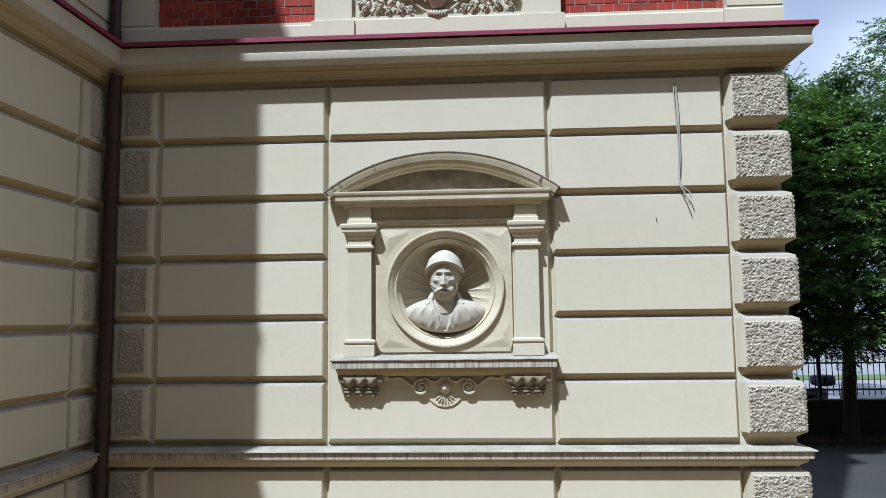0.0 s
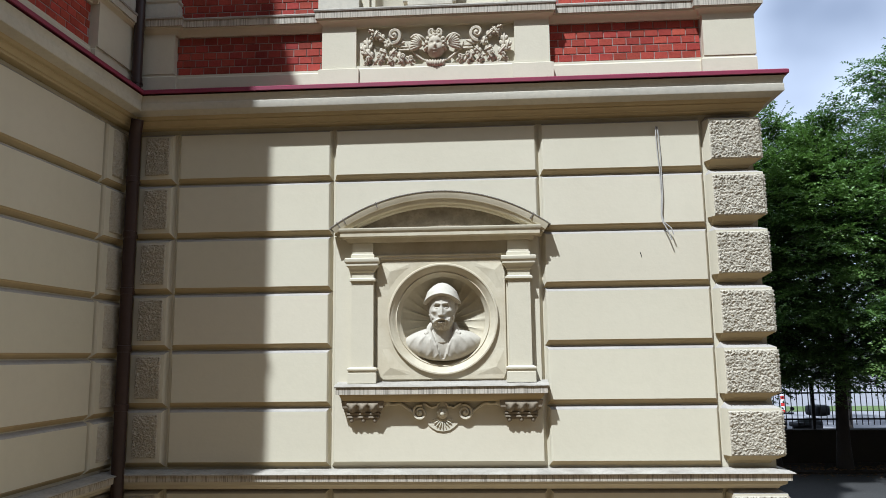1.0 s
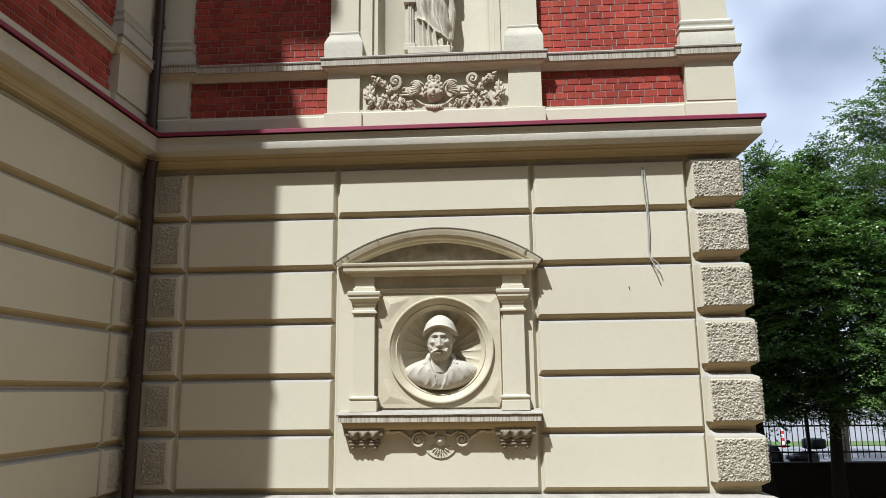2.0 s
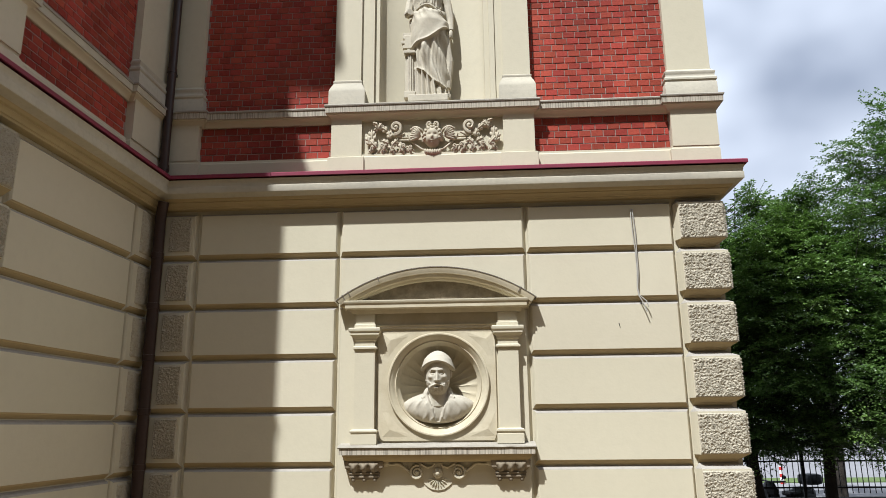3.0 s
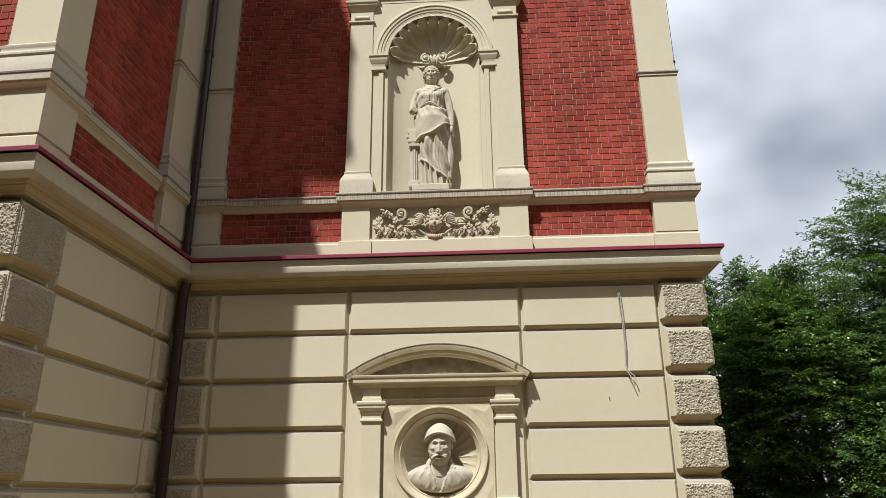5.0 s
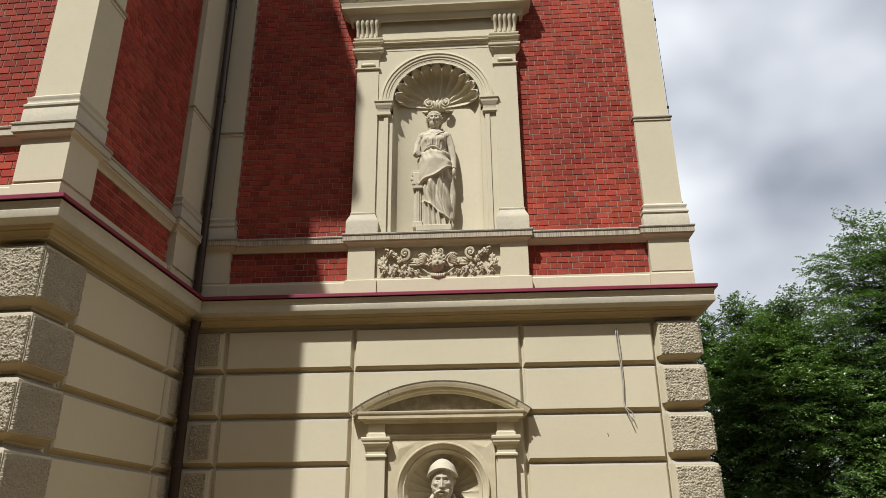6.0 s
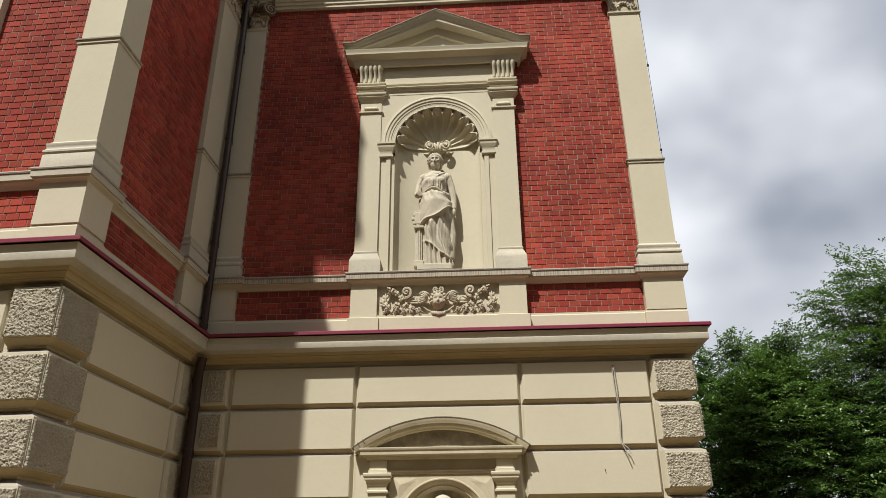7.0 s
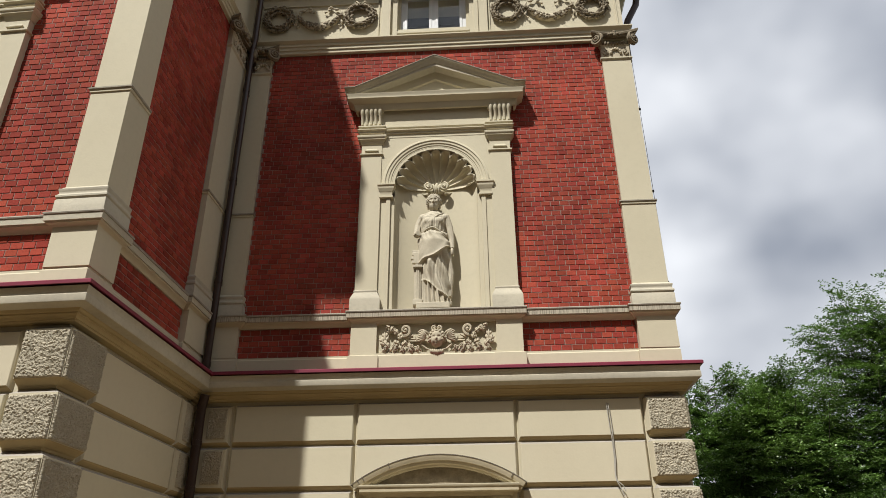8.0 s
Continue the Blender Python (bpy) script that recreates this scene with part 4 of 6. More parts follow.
ball(bm, (xm, -0.03, 1.685), (0.05, 0.022, 0.05), seg=14)
ball(bm, (xm, -0.05, 1.685), (0.026, 0.022, 0.026))
part("boss", bm, STUCCO, ap, smooth=60)
bm = bmesh.new()
for k in range(9):
    a = math.pi + math.pi * (k + 0.5) / 9
    c = Vector((xm + 0.062 * math.cos(a), -0.022, 1.640 + 0.062 * math.sin(a)))
    ball(bm, c, (0.034, 0.007, 0.0055), Matrix.Rotation(-a, 4, "Y"), seg=8, rings=6)
part("shell", bm, STUCCO, ap, smooth=60)
bm = bmesh.new()
for s in (-1, 1):
    tube(bm, [(xm + s * x, -0.026, z) for x, z in ((0.16, 1.77), (0.10, 1.735), (0.05, 1.745), (0.03, 1.775))], 0.013, 6)
part("strapwork", bm, STUCCO, ap, smooth=60)

# ---- statue niche: pilasters, arch, shell, pediment ----
def aedicule(ax, y0, label, hollow):
    """A pedimented frame on the wall whose brick face lies at y0 + 0.1."""
    ae = thing("statue_niche" if hollow else "pedimented_frame", (ax, y0, 4.97), label, "niche" if hollow else "wall frame")

    def shaft_of(s):
        return (ax + s * AO, ax + s * AI) if s < 0 else (ax + s * AI, ax + s * AO)
    for s in (-1, 1):
        x0, x1 = shaft_of(s)
        p = new("pilaster")
        p.location, p.parent = Vector(((x0 + x1) / 2, y0, 4.97)) - ae.location, ae
        xm = (x0 + x1) / 2
        part("pedestal", shaped(bmesh.new(), x0 - 0.02, x1 + 0.02, y0 - 0.005, y0 + 0.12, [(0.028, 4.70), (0.028, 4.935), (0.0, 4.95), (0.0, 5.40)]), STUCCO, p)
        part("base", shaped(bmesh.new(), x0, x1, y0, y0 + 0.12, NICHE_BASE), GREYED, p, smooth=35)
        part("shaft", shaped(bmesh.new(), x0, x1, y0, y0 + 0.12, [(0.0, 5.85), (0.0, 7.985)]), STUCCO, p)
        part("collar", shaped(bmesh.new(), x0, x1, y0, y0 + 0.12, [(0.008, 7.983), (0.022, 7.990), (0.022, 8.008), (0.0, 8.015), (0.0, 8.165)]), STUCCO, p)
        part("neck_panel", shaped(bmesh.new(), xm - 0.075, xm + 0.075, y0 - 0.001, y0 + 0.02, [(0.024, 8.045), (0.026, 8.058), (0.010, 8.07), (-0.012, 8.125), (-0.03, 8.135)]), STUCCO, p)
        part("capital", shaped(bmesh.new(), x0, x1, y0, y0 + 0.12, [(0.0, 8.16), (0.012, 8.17), (0.018, 8.19), (0.038, 8.228), (0.050, 8.236), (0.050, 8.252), (0.062, 8.264), (0.066, 8.276), (0.066, 8.300), (0.054, 8.308)]), STUCCO, p, smooth=40)
    arch_p = [(-0.03, 8.285), (0.0, 8.285), (0.0, 8.34), (0.016, 8.344), (0.016, 8.372), (0.03, 8.385), (0.045, 8.392), (0.045, 8.405), (0.012, 8.412), (0.012, 8.435), (0.035, 8.448), (0.035, 8.468), (-0.03, 8.475)]
    lin = [(ax - AO - 0.02, y0 + 0.12), (ax - AO - 0.02, y0 - 0.03), (ax - AI + 0.02, y0 - 0.03), (ax - AI + 0.02, y0 + 0.01), (ax + AI - 0.02, y0 + 0.01), (ax + AI - 0.02, y0 - 0.03), (ax + AO + 0.02, y0 - 0.03), (ax + AO + 0.02, y0 + 0.12)]
    part("architrave", sweep(bmesh.new(), lin, arch_p), STUCCO, ae, smooth=35)
    part("frieze", boxed(ax - AO, ax + AO, y0 + 0.02, y0 + 0.12, 8.47, 8.80), STUCCO, ae)
    for s in (-1, 1):
        xm = ax + s * 0.955
        c = new("fluted_bracket")
        c.location, c.parent = Vector((xm, y0, 8.5)) - ae.location, ae
        part("body", shaped(bmesh.new(), xm - 0.15, xm + 0.15, y0 - 0.01, y0 + 0.1, [(0.012, 8.470), (0.012, 8.49), (0.0, 8.495), (0.0, 8.70), (0.03, 8.74), (0.03, 8.78)]), STUCCO, c)
        for k in range(5):
            xk = xm + (k - 2) * 0.066
            bm = tube(bmesh.new(), [(xk, y0 - 0.008, 8.52), (xk, y0 - 0.018, 8.62), (xk, y0 - 0.040, 8.69), (xk, y0 - 0.062, 8.73), (xk, y0 - 0.05, 8.77)], [0.020, 0.022, 0.024, 0.028, 0.024], 8)
            part("flute", bm, STUCCO, c, smooth=60)
    hc = [(-0.03, 8.759), (0.0, 8.759), (0.009, 8.784), (0.018, 8.809), (0.024, 8.827), (0.030, 8.855), (0.108, 8.906), (0.115, 8.910), (0.115, 8.950), (0.127, 8.972), (0.130, 8.988), (-0.03, 8.998)]
    part("cornice", sweep(bmesh.new(), [(ax - AO - 0.11, y0 + 0.12), (ax - AO - 0.11, y0 - 0.045), (ax + AO + 0.11, y0 - 0.045), (ax + AO + 0.11, y0 + 0.12)], hc), STUCCO, ae, smooth=35)
    # raking cornice
    half, z_tip, z_top = 1.350, 9.105, 9.665
    yo = y0 - 0.185
    prof = [(0.0, yo), (-0.018, yo - 0.003), (-0.034, yo + 0.004), (-0.060, yo + 0.030), (-0.100, yo + 0.046), (-0.108, yo + 0.050), (-0.112, yo + 0.062), (-0.160, yo + 0.064), (-0.166, yo + 0.080), (-0.166, y0 + 0.12), (0.0, y0 + 0.12)]
    flat = 0.15
    bm = bmesh.new()
    rings = []
    for x, z in ((-half, z_tip), (-half + flat, z_tip + 0.004), (0, z_top), (half - flat, z_tip + 0.004), (half, z_tip)):
        squeeze = 0.45 if abs(x) >= half - 0.001 else 0.62 if abs(x) > 0.5 else 1.0
        rings.append([(ax + x, y, z + d * squeeze) for d, y in prof])
    part("raking_cornice", loft(bm, rings), GREYED, ae)
    bm = bmesh.new()
    rings = []
    for x, z in ((-half - 0.008, z_tip + 0.004), (-half + flat, z_tip + 0.010), (0, z_top + 0.006), (half - flat, z_tip + 0.010), (half + 0.008, z_tip + 0.004)):
        rings.append([(ax + x, yo - 0.010, z - 0.012), (ax + x, yo - 0.010, z), (ax + x, y0 + 0.12, z + 0.01), (ax + x, y0 + 0.12, z - 0.012)])
    part("capping", loft(bm, rings), SLATE, ae, "thin grey sheet capping")
    # tympanum: a plain field with a hollowed triangle in it
    bm = bmesh.new()
    tri = []
    for w_, h_, lift, y in ((1.18, 0.56, 0.0, y0 + 0.020), (0.80, 0.345, 0.030, y0 + 0.020), (0.76, 0.325, 0.034, y0 + 0.050)):
        tri.append([bm.verts.new(p) for p in ((ax - w_, y, 8.985 + lift), (ax + w_, y, 8.985 + lift), (ax, y, 8.985 + lift + h_))])
    for a, b in zip(tri, tri[1:]):
        for i in range(3):
            bm.faces.new((a[i], a[(i + 1) % 3], b[(i + 1) % 3], b[i]))
    bm.faces.new(tri[-1])
    part("tympanum", bm, STUCCO, ae)
    if not hollow:
        part("infill", boxed(ax - AI, ax + AI, y0 + 0.05, y0 + 0.12, 4.98, 8.30), STUCCO, ae)
        return ae
    # wall round the arch
    zs, ro, ri = 7.475, 0.755, 0.585
    bm = bmesh.new()
    n = 40
    yv = y0 + 0.015
    arc = [(ax + ri * math.cos(a), zs + ri * math.sin(a)) for a in np.linspace(0, math.pi, n + 1)]
    top = []
    for a in np.linspace(0, math.pi, n + 1):
        cx, cz = math.cos(a), math.sin(a)
        s = min(AI / max(abs(cx), 1e-6), (8.30 - zs) / max(cz, 1e-6))
        top.append((ax + s * cx, zs + s * cz))
    va = [bm.verts.new((x, yv, z)) for x, z in arc]
    vt = [bm.verts.new((x, yv, z)) for x, z in top]
    for k in range(n):
        bm.faces.new((va[k], vt[k], vt[k + 1], va[k + 1]))
    part("spandrel", bm, STUCCO, ae)
    ring = [(0.755, y0 + 0.02), (0.755, y0 - 0.012), (0.742, y0 - 0.018), (0.722, y0 - 0.018), (0.716, y0 - 0.008), (0.68, y0 - 0.006), (0.674, y0 + 0.004), (0.645, y0 + 0.006), (0.64, y0 + 0.016), (0.625, y0 + 0.012), (0.612, y0 + 0.02), (0.60, y0 + 0.04), (ri, y0 + 0.05), (ri, y0 + 0.13), (0.70, y0 + 0.13)]
    part("archivolt", arc_sweep(bmesh.new(), ax, zs, ring, 0, math.pi, 48), STUCCO, ae, smooth=40)
    for s in (-1, 1):
        def bx(a, b, ya, z0, z1, bev=0.004):
            lo, hi = sorted((ax + s * a, ax + s * b))
            return boxed(lo, hi, ya, y0 + 0.14, z0, z1, bevel=bev)
        part("jamb", bx(0.70, AI + 0.01, y0 + 0.03, 5.55, 7.30), STUCCO, ae)
        part("jamb_strip", bx(0.64, 0.70, y0 + 0.012, 5.55, 7.30), STUCCO, ae)
        part("jamb_bead", bx(ri, 0.64, y0 + 0.045, 5.55, 7.30), STUCCO, ae)
        lo, hi = sorted((ax + s * 0.622, ax + s * (AI - 0.005)))
        part("impost", shaped(bmesh.new(), lo, hi - 0.0, y0 + 0.005, y0 + 0.14, [(0.0, 7.255), (0.016, 7.262), (0.016, 7.29), (0.004, 7.296), (0.006, 7.36), (0.03, 7.395), (0.034, 7.41), (0.034, 7.44), (0.048, 7.452), (0.048, 7.475), (0.03, 7.482)]), STUCCO, ae, smooth=35)
    # hollow of the niche
    bm = bmesh.new()
    dp = 0.20
    rows = []
    for z in (5.555, 6.2, 6.9, zs):
        rows.append([bm.verts.new((ax + ri * math.cos(a), y0 + 0.07 + dp * math.sin(a), z)) for a in np.linspace(0, math.pi, 41)])
    for a, b in zip(rows, rows[1:]):
        for k in range(40):
            bm.faces.new((a[k], a[k + 1], b[k + 1], b[k]))
    part("hollow", bm, STUCCO, ae, "curved plain niche wall", smooth=60)
    bm = bmesh.new()
    rows = []
    for i in range(13):
        f = i / 12 * math.pi / 2
        rows.append([bm.verts.new((ax + ri * math.sin(f) * math.cos(a), y0 + 0.07 + dp * math.cos(f), zs + ri * math.sin(f) * math.sin(a))) for a in np.linspace(0, math.pi, 41)])
    for a, b in zip(rows, rows[1:]):
        for k in range(40):
            bm.faces.new((a[k], a[k + 1], b[k + 1], b[k]))
    part("half_dome", bm, STUCCO, ae, smooth=60)
    part("niche_floor", boxed(ax - ri, ax + ri, y0 + 0.0, y0 + 0.55, 5.50, 5.558), STUCCO, ae)
    # shallow scallop shell, its lobes curling out at the rim
    bm = bmesh.new()
    rows = []
    lobes, m = 11, 220
    for i in range(21):
        f = i / 20
        row = []
        for k in range(m + 1):
            a = math.pi * k / m
            up = min(1.0, max(0.0, math.sin(a)) * 4 + 0.15)
            lobe = abs(math.sin(lobes * (k / m) * math.pi))
            dip = (1 - lobe) ** 2.2
            r = (ri - 0.028) * f * (1 - 0.18 * dip * f ** 3)
            dep = dp * math.sqrt(max(0.0, 1 - (0.985 * f) ** 2)) - 0.036 * dip * f * up + 0.010 * lobe * f * up
            curl = max(0.0, f - 0.86) / 0.14
            row.append(bm.verts.new((ax + r * math.cos(a), y0 + 0.055 + dep - 0.095 * curl ** 1.5 * lobe * up, zs + 0.02 + r * math.sin(a))))
        rows.append(row)
    for a, b in zip(rows, rows[1:]):
        for k in range(m):
            bm.faces.new((a[k], a[k + 1], b[k + 1], b[k]))
    sh = part("shell", bm, STUCCO, ae, "fluted scallop shell", smooth=50)
    so = sh.modifiers.new("thick", "SOLIDIFY")
    so.thickness, so.offset = 0.012, 1.0
    bm = bmesh.new()
    for s in (-1, 1):
        spiral(bm, (ax + s * 0.105, y0 + 0.180, zs + 0.02), 0.062, 1.7, -s, 0.07, 0.026, start=math.pi / 2)
        tube(bm, [(ax + s * 0.03, y0 + 0.200, zs - 0.05), (ax + s * 0.035, y0 + 0.165, zs + 0.03), (ax + s * 0.05, y0 + 0.190, zs + 0.09)], [0.016, 0.026, 0.014], 8)
        tube(bm, [(ax + s * 0.10, y0 + 0.230, zs - 0.05), (ax + s * 0.17, y0 + 0.250, zs - 0.045), (ax + s * 0.22, y0 + 0.260, zs - 0.02)], [0.022, 0.016, 0.006], 8)
    ball(bm, (ax, y0 + 0.180, zs + 0.03), (0.026, 0.035, 0.075))
    ball(bm, (ax, y0 + 0.230, zs - 0.03), (0.13, 0.06, 0.03))
    part("shell_scrolls", bm, STUCCO, ae, smooth=60)
    part("relief_field", boxed(ax - AI + 0.0, ax + AI - 0.0, y0 + 0.045, y0 + 0.12, 4.965, 5.40), STUCCO, ae)
    return ae


aedicule(AX2, 0.0, "cream stucco niche with shell vault and triangular pediment", True)
wing_frame = aedicule(-5.52, YF, "cream stucco pedimented frame on the wing", False)


# ---- sculpture ----
def sculpted(name, bm, mat, at, label, voxel, category="statue", smooth_steps=2):
    bmesh.ops.translate(bm, verts=bm.verts, vec=-Vector(at))
    bmesh.ops.recalc_face_normals(bm, faces=bm.faces)
    me = bpy.data.meshes.new(name)
    bm.to_mesh(me)
    bm.free()
    me.materials.append(mat)
    ob = new(name, me)
    ob.location = at
    r = ob.modifiers.new("one_skin", "REMESH")
    r.mode, r.voxel_size, r.use_smooth_shade = "VOXEL", voxel, True
    s = ob.modifiers.new("worn", "SMOOTH")
    s.factor, s.iterations = 0.5, smooth_steps
    return tagged(ob, label, category)


def rolled(bm, pts, r0, r1=None, sides=8):
    n = len(pts)
    return tube(bm, pts, [r0 + ((r1 if r1 is not None else r0) - r0) * i / (n - 1) for i in range(n)], sides)


def bump_at(x, z, x0, z0, wx, wz):
    return math.exp(-((x - x0) / wx) ** 2 - ((z - z0) / wz) ** 2)


def features(x, z, beard):
    """How far the face stands out of the plain head, x from its middle, z from its eyes' level."""
    m = abs(x)
    d = 0.0
    tip = min(1.0, max(0.0, (0.045 - z) / 0.092))
    if z > -0.062:
        fade = 1.0 if z > -0.048 else (z + 0.062) / 0.014
        d += (0.010 + 0.040 * tip) * math.exp(-(m / (0.012 + 0.007 * tip)) ** 2) * fade * (1.0 if z < 0.045 else math.exp(-((z - 0.045) / 0.03) ** 2))
    d += 0.012 * math.exp(-((z - 0.052 - 0.10 * m + 2.2 * max(0.0, m - 0.055)) / 0.012) ** 2) * math.exp(-(max(0.0, m - 0.06) / 0.03) ** 2) * (1 - 0.7 * math.exp(-(m / 0.014) ** 2))
    d -= 0.031 * bump_at(m, z, 0.042, 0.031, 0.024, 0.016) + 0.009 * bump_at(m, z, 0.066, 0.026, 0.018, 0.013)
    eye = 1 - ((m - 0.046) / 0.020) ** 2 - ((z - 0.023) / 0.0125) ** 2
    if eye > 0:
        d += 0.015 * math.sqrt(eye)
    d += 0.006 * math.exp(-((z - 0.0345 + 14.0 * (m - 0.046) ** 2) / 0.0035) ** 2) * math.exp(-((m - 0.046) / 0.022) ** 4)
    d += 0.004 * math.exp(-((z - 0.0115 - 10.0 * (m - 0.046) ** 2) / 0.0035) ** 2) * math.exp(-((m - 0.046) / 0.020) ** 4)
    d += 0.012 * bump_at(m, z, 0.022, -0.046, 0.009, 0.011)
    d += 0.012 * bump_at(m, z, 0.072, -0.012, 0.024, 0.016)
    d -= 0.014 * bump_at(m, z, 0.062, -0.058, 0.022, 0.026)
    if not beard:
        d += 0.010 * bump_at(m, z, 0.0, -0.086, 0.024, 0.006) - 0.008 * bump_at(m, z, 0.0, -0.095, 0.028, 0.004) + 0.012 * bump_at(m, z, 0.0, -0.105, 0.022, 0.007) + 0.014 * bump_at(m, z, 0.0, -0.150, 0.035, 0.025)
        return d
    d += 0.020 * math.exp(-((z + 0.074 + 0.45 * m) / 0.010) ** 2) * (1.0 if m < 0.05 else math.exp(-((m - 0.05) / 0.012) ** 2))
    d -= 0.024 * bump_at(m, z, 0.0, -0.100, 0.030, 0.007)
    d += 0.007 * bump_at(m, z, 0.0, -0.113, 0.026, 0.006)
    return d


def face(bm, x0, y0, z0, k, beard, wide=1.0, soft=1.0):
    """A head looking to -y, k times life size, its features carved out of a rounded block."""
    rows = []
    for i in range(111):
        z = -0.205 + 0.30 * i / 110
        rx = (0.116 * math.sqrt(max(0.0, 1 - max(0.0, (-0.01 - z) / 0.205) ** 2.3)) + 0.004) * wide
        ry = 0.128 * math.sqrt(max(0.0, 1 - max(0.0, (-0.06 - z) / 0.155) ** 2.8)) + 0.004
        row = []
        for j in range(180):
            a = 2 * math.pi * j / 180
            x, y = rx * math.sin(a), -ry * math.cos(a)
            d = features(x / wide, z + 0.024, beard) * soft * max(0.0, math.cos(a)) ** 0.7
            jaw = -0.105 - 0.015 * math.cos(3 * a) + 0.060 * min(1.0, abs(x) / 0.115) ** 3
            if beard and z < jaw and math.cos(a) > -0.2:
                v = Vector((x * 95, a * 2, z * 34 + 0.8 * noise.noise(Vector((x * 30, 3, z * 30)))))
                d += 0.009 * min(1.0, (jaw - z) / 0.012) * (0.5 + 1.5 * noise.noise(v) + 0.8 * noise.noise(v * 2.1))
            row.append((x0 + k * (x + d * 0.35 * math.sin(a)), y0 + k * (y - d), z0 + k * z))
        rows.append(row)
    loft(bm, rows)


# standing robed figure on a low slab, in the niche
sx, sy, sz = AX2 - 0.036, 0.125, 5.556
box(bm := bmesh.new(), sx - 0.225, sx + 0.215, sy - 0.16, sy + 0.15, sz, sz + 0.085, 0.01)
z = sz + 0.13
BODY = ((0.0, 0.035, 0.198, 0.150), (0.10, 0.033, 0.190, 0.146), (0.30, 0.028, 0.188, 0.148), (0.50, 0.022, 0.194, 0.154), (0.68, 0.016, 0.202, 0.160), (0.84, 0.006, 0.192, 0.158), (0.95, -0.004, 0.166, 0.138),
        (1.03, -0.008, 0.146, 0.116), (1.10, -0.008, 0.152, 0.122), (1.18, -0.006, 0.166, 0.136), (1.26, -0.002, 0.172, 0.118), (1.32, 0.0, 0.160, 0.086), (1.37, 0.0, 0.085, 0.062))


def ridge(p, sharp=1.4):
    """1 on the crest of a fold, 0 in its trough."""
    return (0.5 + 0.5 * math.cos(2 * p)) ** sharp


def body_at(h):
    for lo, hi in zip(BODY, BODY[1:]):
        if h <= hi[0]:
            f = (h - lo[0]) / (hi[0] - lo[0])
            f = f * f * (3 - 2 * f)
            return [lo[i] + (hi[i] - lo[i]) * f for i in range(4)]
    return BODY[-1]


def ease(f):
    f = max(0.0, min(1.0, f))
    return f * f * (3 - 2 * f)


cloth = []
steps, sides = 230, 180
for i in range(steps + 1):
    h = -0.05 + 1.42 * i / steps
    _, cx_, rx_, ry_ = body_at(max(h, 0.0))
    ring = []
    for k in range(sides):
        a = 2 * math.pi * k / sides
        left = math.cos(a)                       # -1 on the post's side
        fore = ease(-math.sin(a) * 2.5)
        u = (left + 1) / 2
        hem = 0.53 + 0.25 * u ** 1.3 + 0.018 * math.sin(9 * u)
        hem2 = 0.30 - 0.30 * u + 0.02 * math.sin(7 * u)
        # pleats of the long under-robe
        under = -0.026 + 0.034 * ridge(a * 9.0 + 0.5 * math.sin(h * 9), 1.2)
        # sheet wound round the legs, folds running down to the hanging arm's side
        low = ease((hem - h) / 0.07)
        upright = ridge(a * 6.0 + 1.4 * math.sin(h * 4) + 0.6) * max(0.0, 1 - u * 1.3)
        slant = ridge(h * 8.5 + left * 5.0 + 0.5 * math.sin(a * 3), 1.8) * min(1.0, u * 1.5)
        wound = low * (0.026 * upright + 0.026 * slant) - 0.016 * low + 0.010 * math.exp(-((h - hem2 - 0.012) / 0.02) ** 2)
        wound += low * 0.008 * ridge(h * 17 + left * 10.5 + 0.8 * math.sin(a * 5), 1.8) * (0.3 + 0.7 * u) + low * 0.010 * ridge(a * 14 + 2 * math.sin(h * 5), 1.3) * (1 - u)
        wound += 0.034 * math.exp(-((h - 0.48) / 0.15) ** 2 - ((left + 0.30) / 0.25) ** 2) * fore
        # overfold from the girdle to its slanting hem
        f = max(0.0, (h - hem) / max(0.05, 1.03 - hem))
        over = 0.024 + 0.018 * ridge(a * 4.5 + 1.8 * f + 0.7 * math.sin(h * 6), 1.6) * ease((f - 0.45) / 0.5) + 0.014 * math.exp(-(f / 0.07) ** 2)
        over += 0.006 * ridge(h * 10 - left * 3.0 + 0.4, 2.4) * (1 - f) + 0.016 * math.exp(-((h - 0.86) / 0.13) ** 2 - (left / 0.6) ** 2) * fore
        over += 0.009 * ridge(a * 9 + 2.0 * f + 0.8 * math.sin(h * 14), 1.7) * ease((f - 0.55) / 0.4) + 0.007 * ridge(h * 16 - left * 5, 2.4) * (1 - f) * abs(left)
        over *= ease((1.05 - h) / 0.05)
        # bodice
        f = max(0.0, (h - 1.03) / 0.34)
        top = 0.010 * ridge(a * 7.5 + 1.6 * left * f, 1.3) * max(0.0, 1 - 1.6 * f) + 0.005 * ridge((h - 0.34 * left) * 13, 1.7) * (1 - ease((f - 0.6) / 0.3))
        top += 0.008 * ridge(a * 15 + 3.2 * left * f, 1.2) * max(0.0, 1 - 1.1 * f)
        add = under + (wound - under) * ease((h - min(hem, hem2)) / 0.014)
        add += (over - add) * ease((h - hem) / 0.014)
        add += (top - add) * ease((h - 1.03) / 0.02)
        girdle = 1.060 - 0.115 * abs(left) ** 1.6 - 0.03 * left
        add -= 0.034 * math.exp(-((h - girdle) / 0.024) ** 2) * ease(0.6 - 1.5 * math.sin(a))
        ring.append((sx + cx_ + (rx_ + 1.15 * add) * math.cos(a), sy + (ry_ + 1.3 * add) * math.sin(a), z + h))
    cloth.append(ring)
loft(bm, cloth)
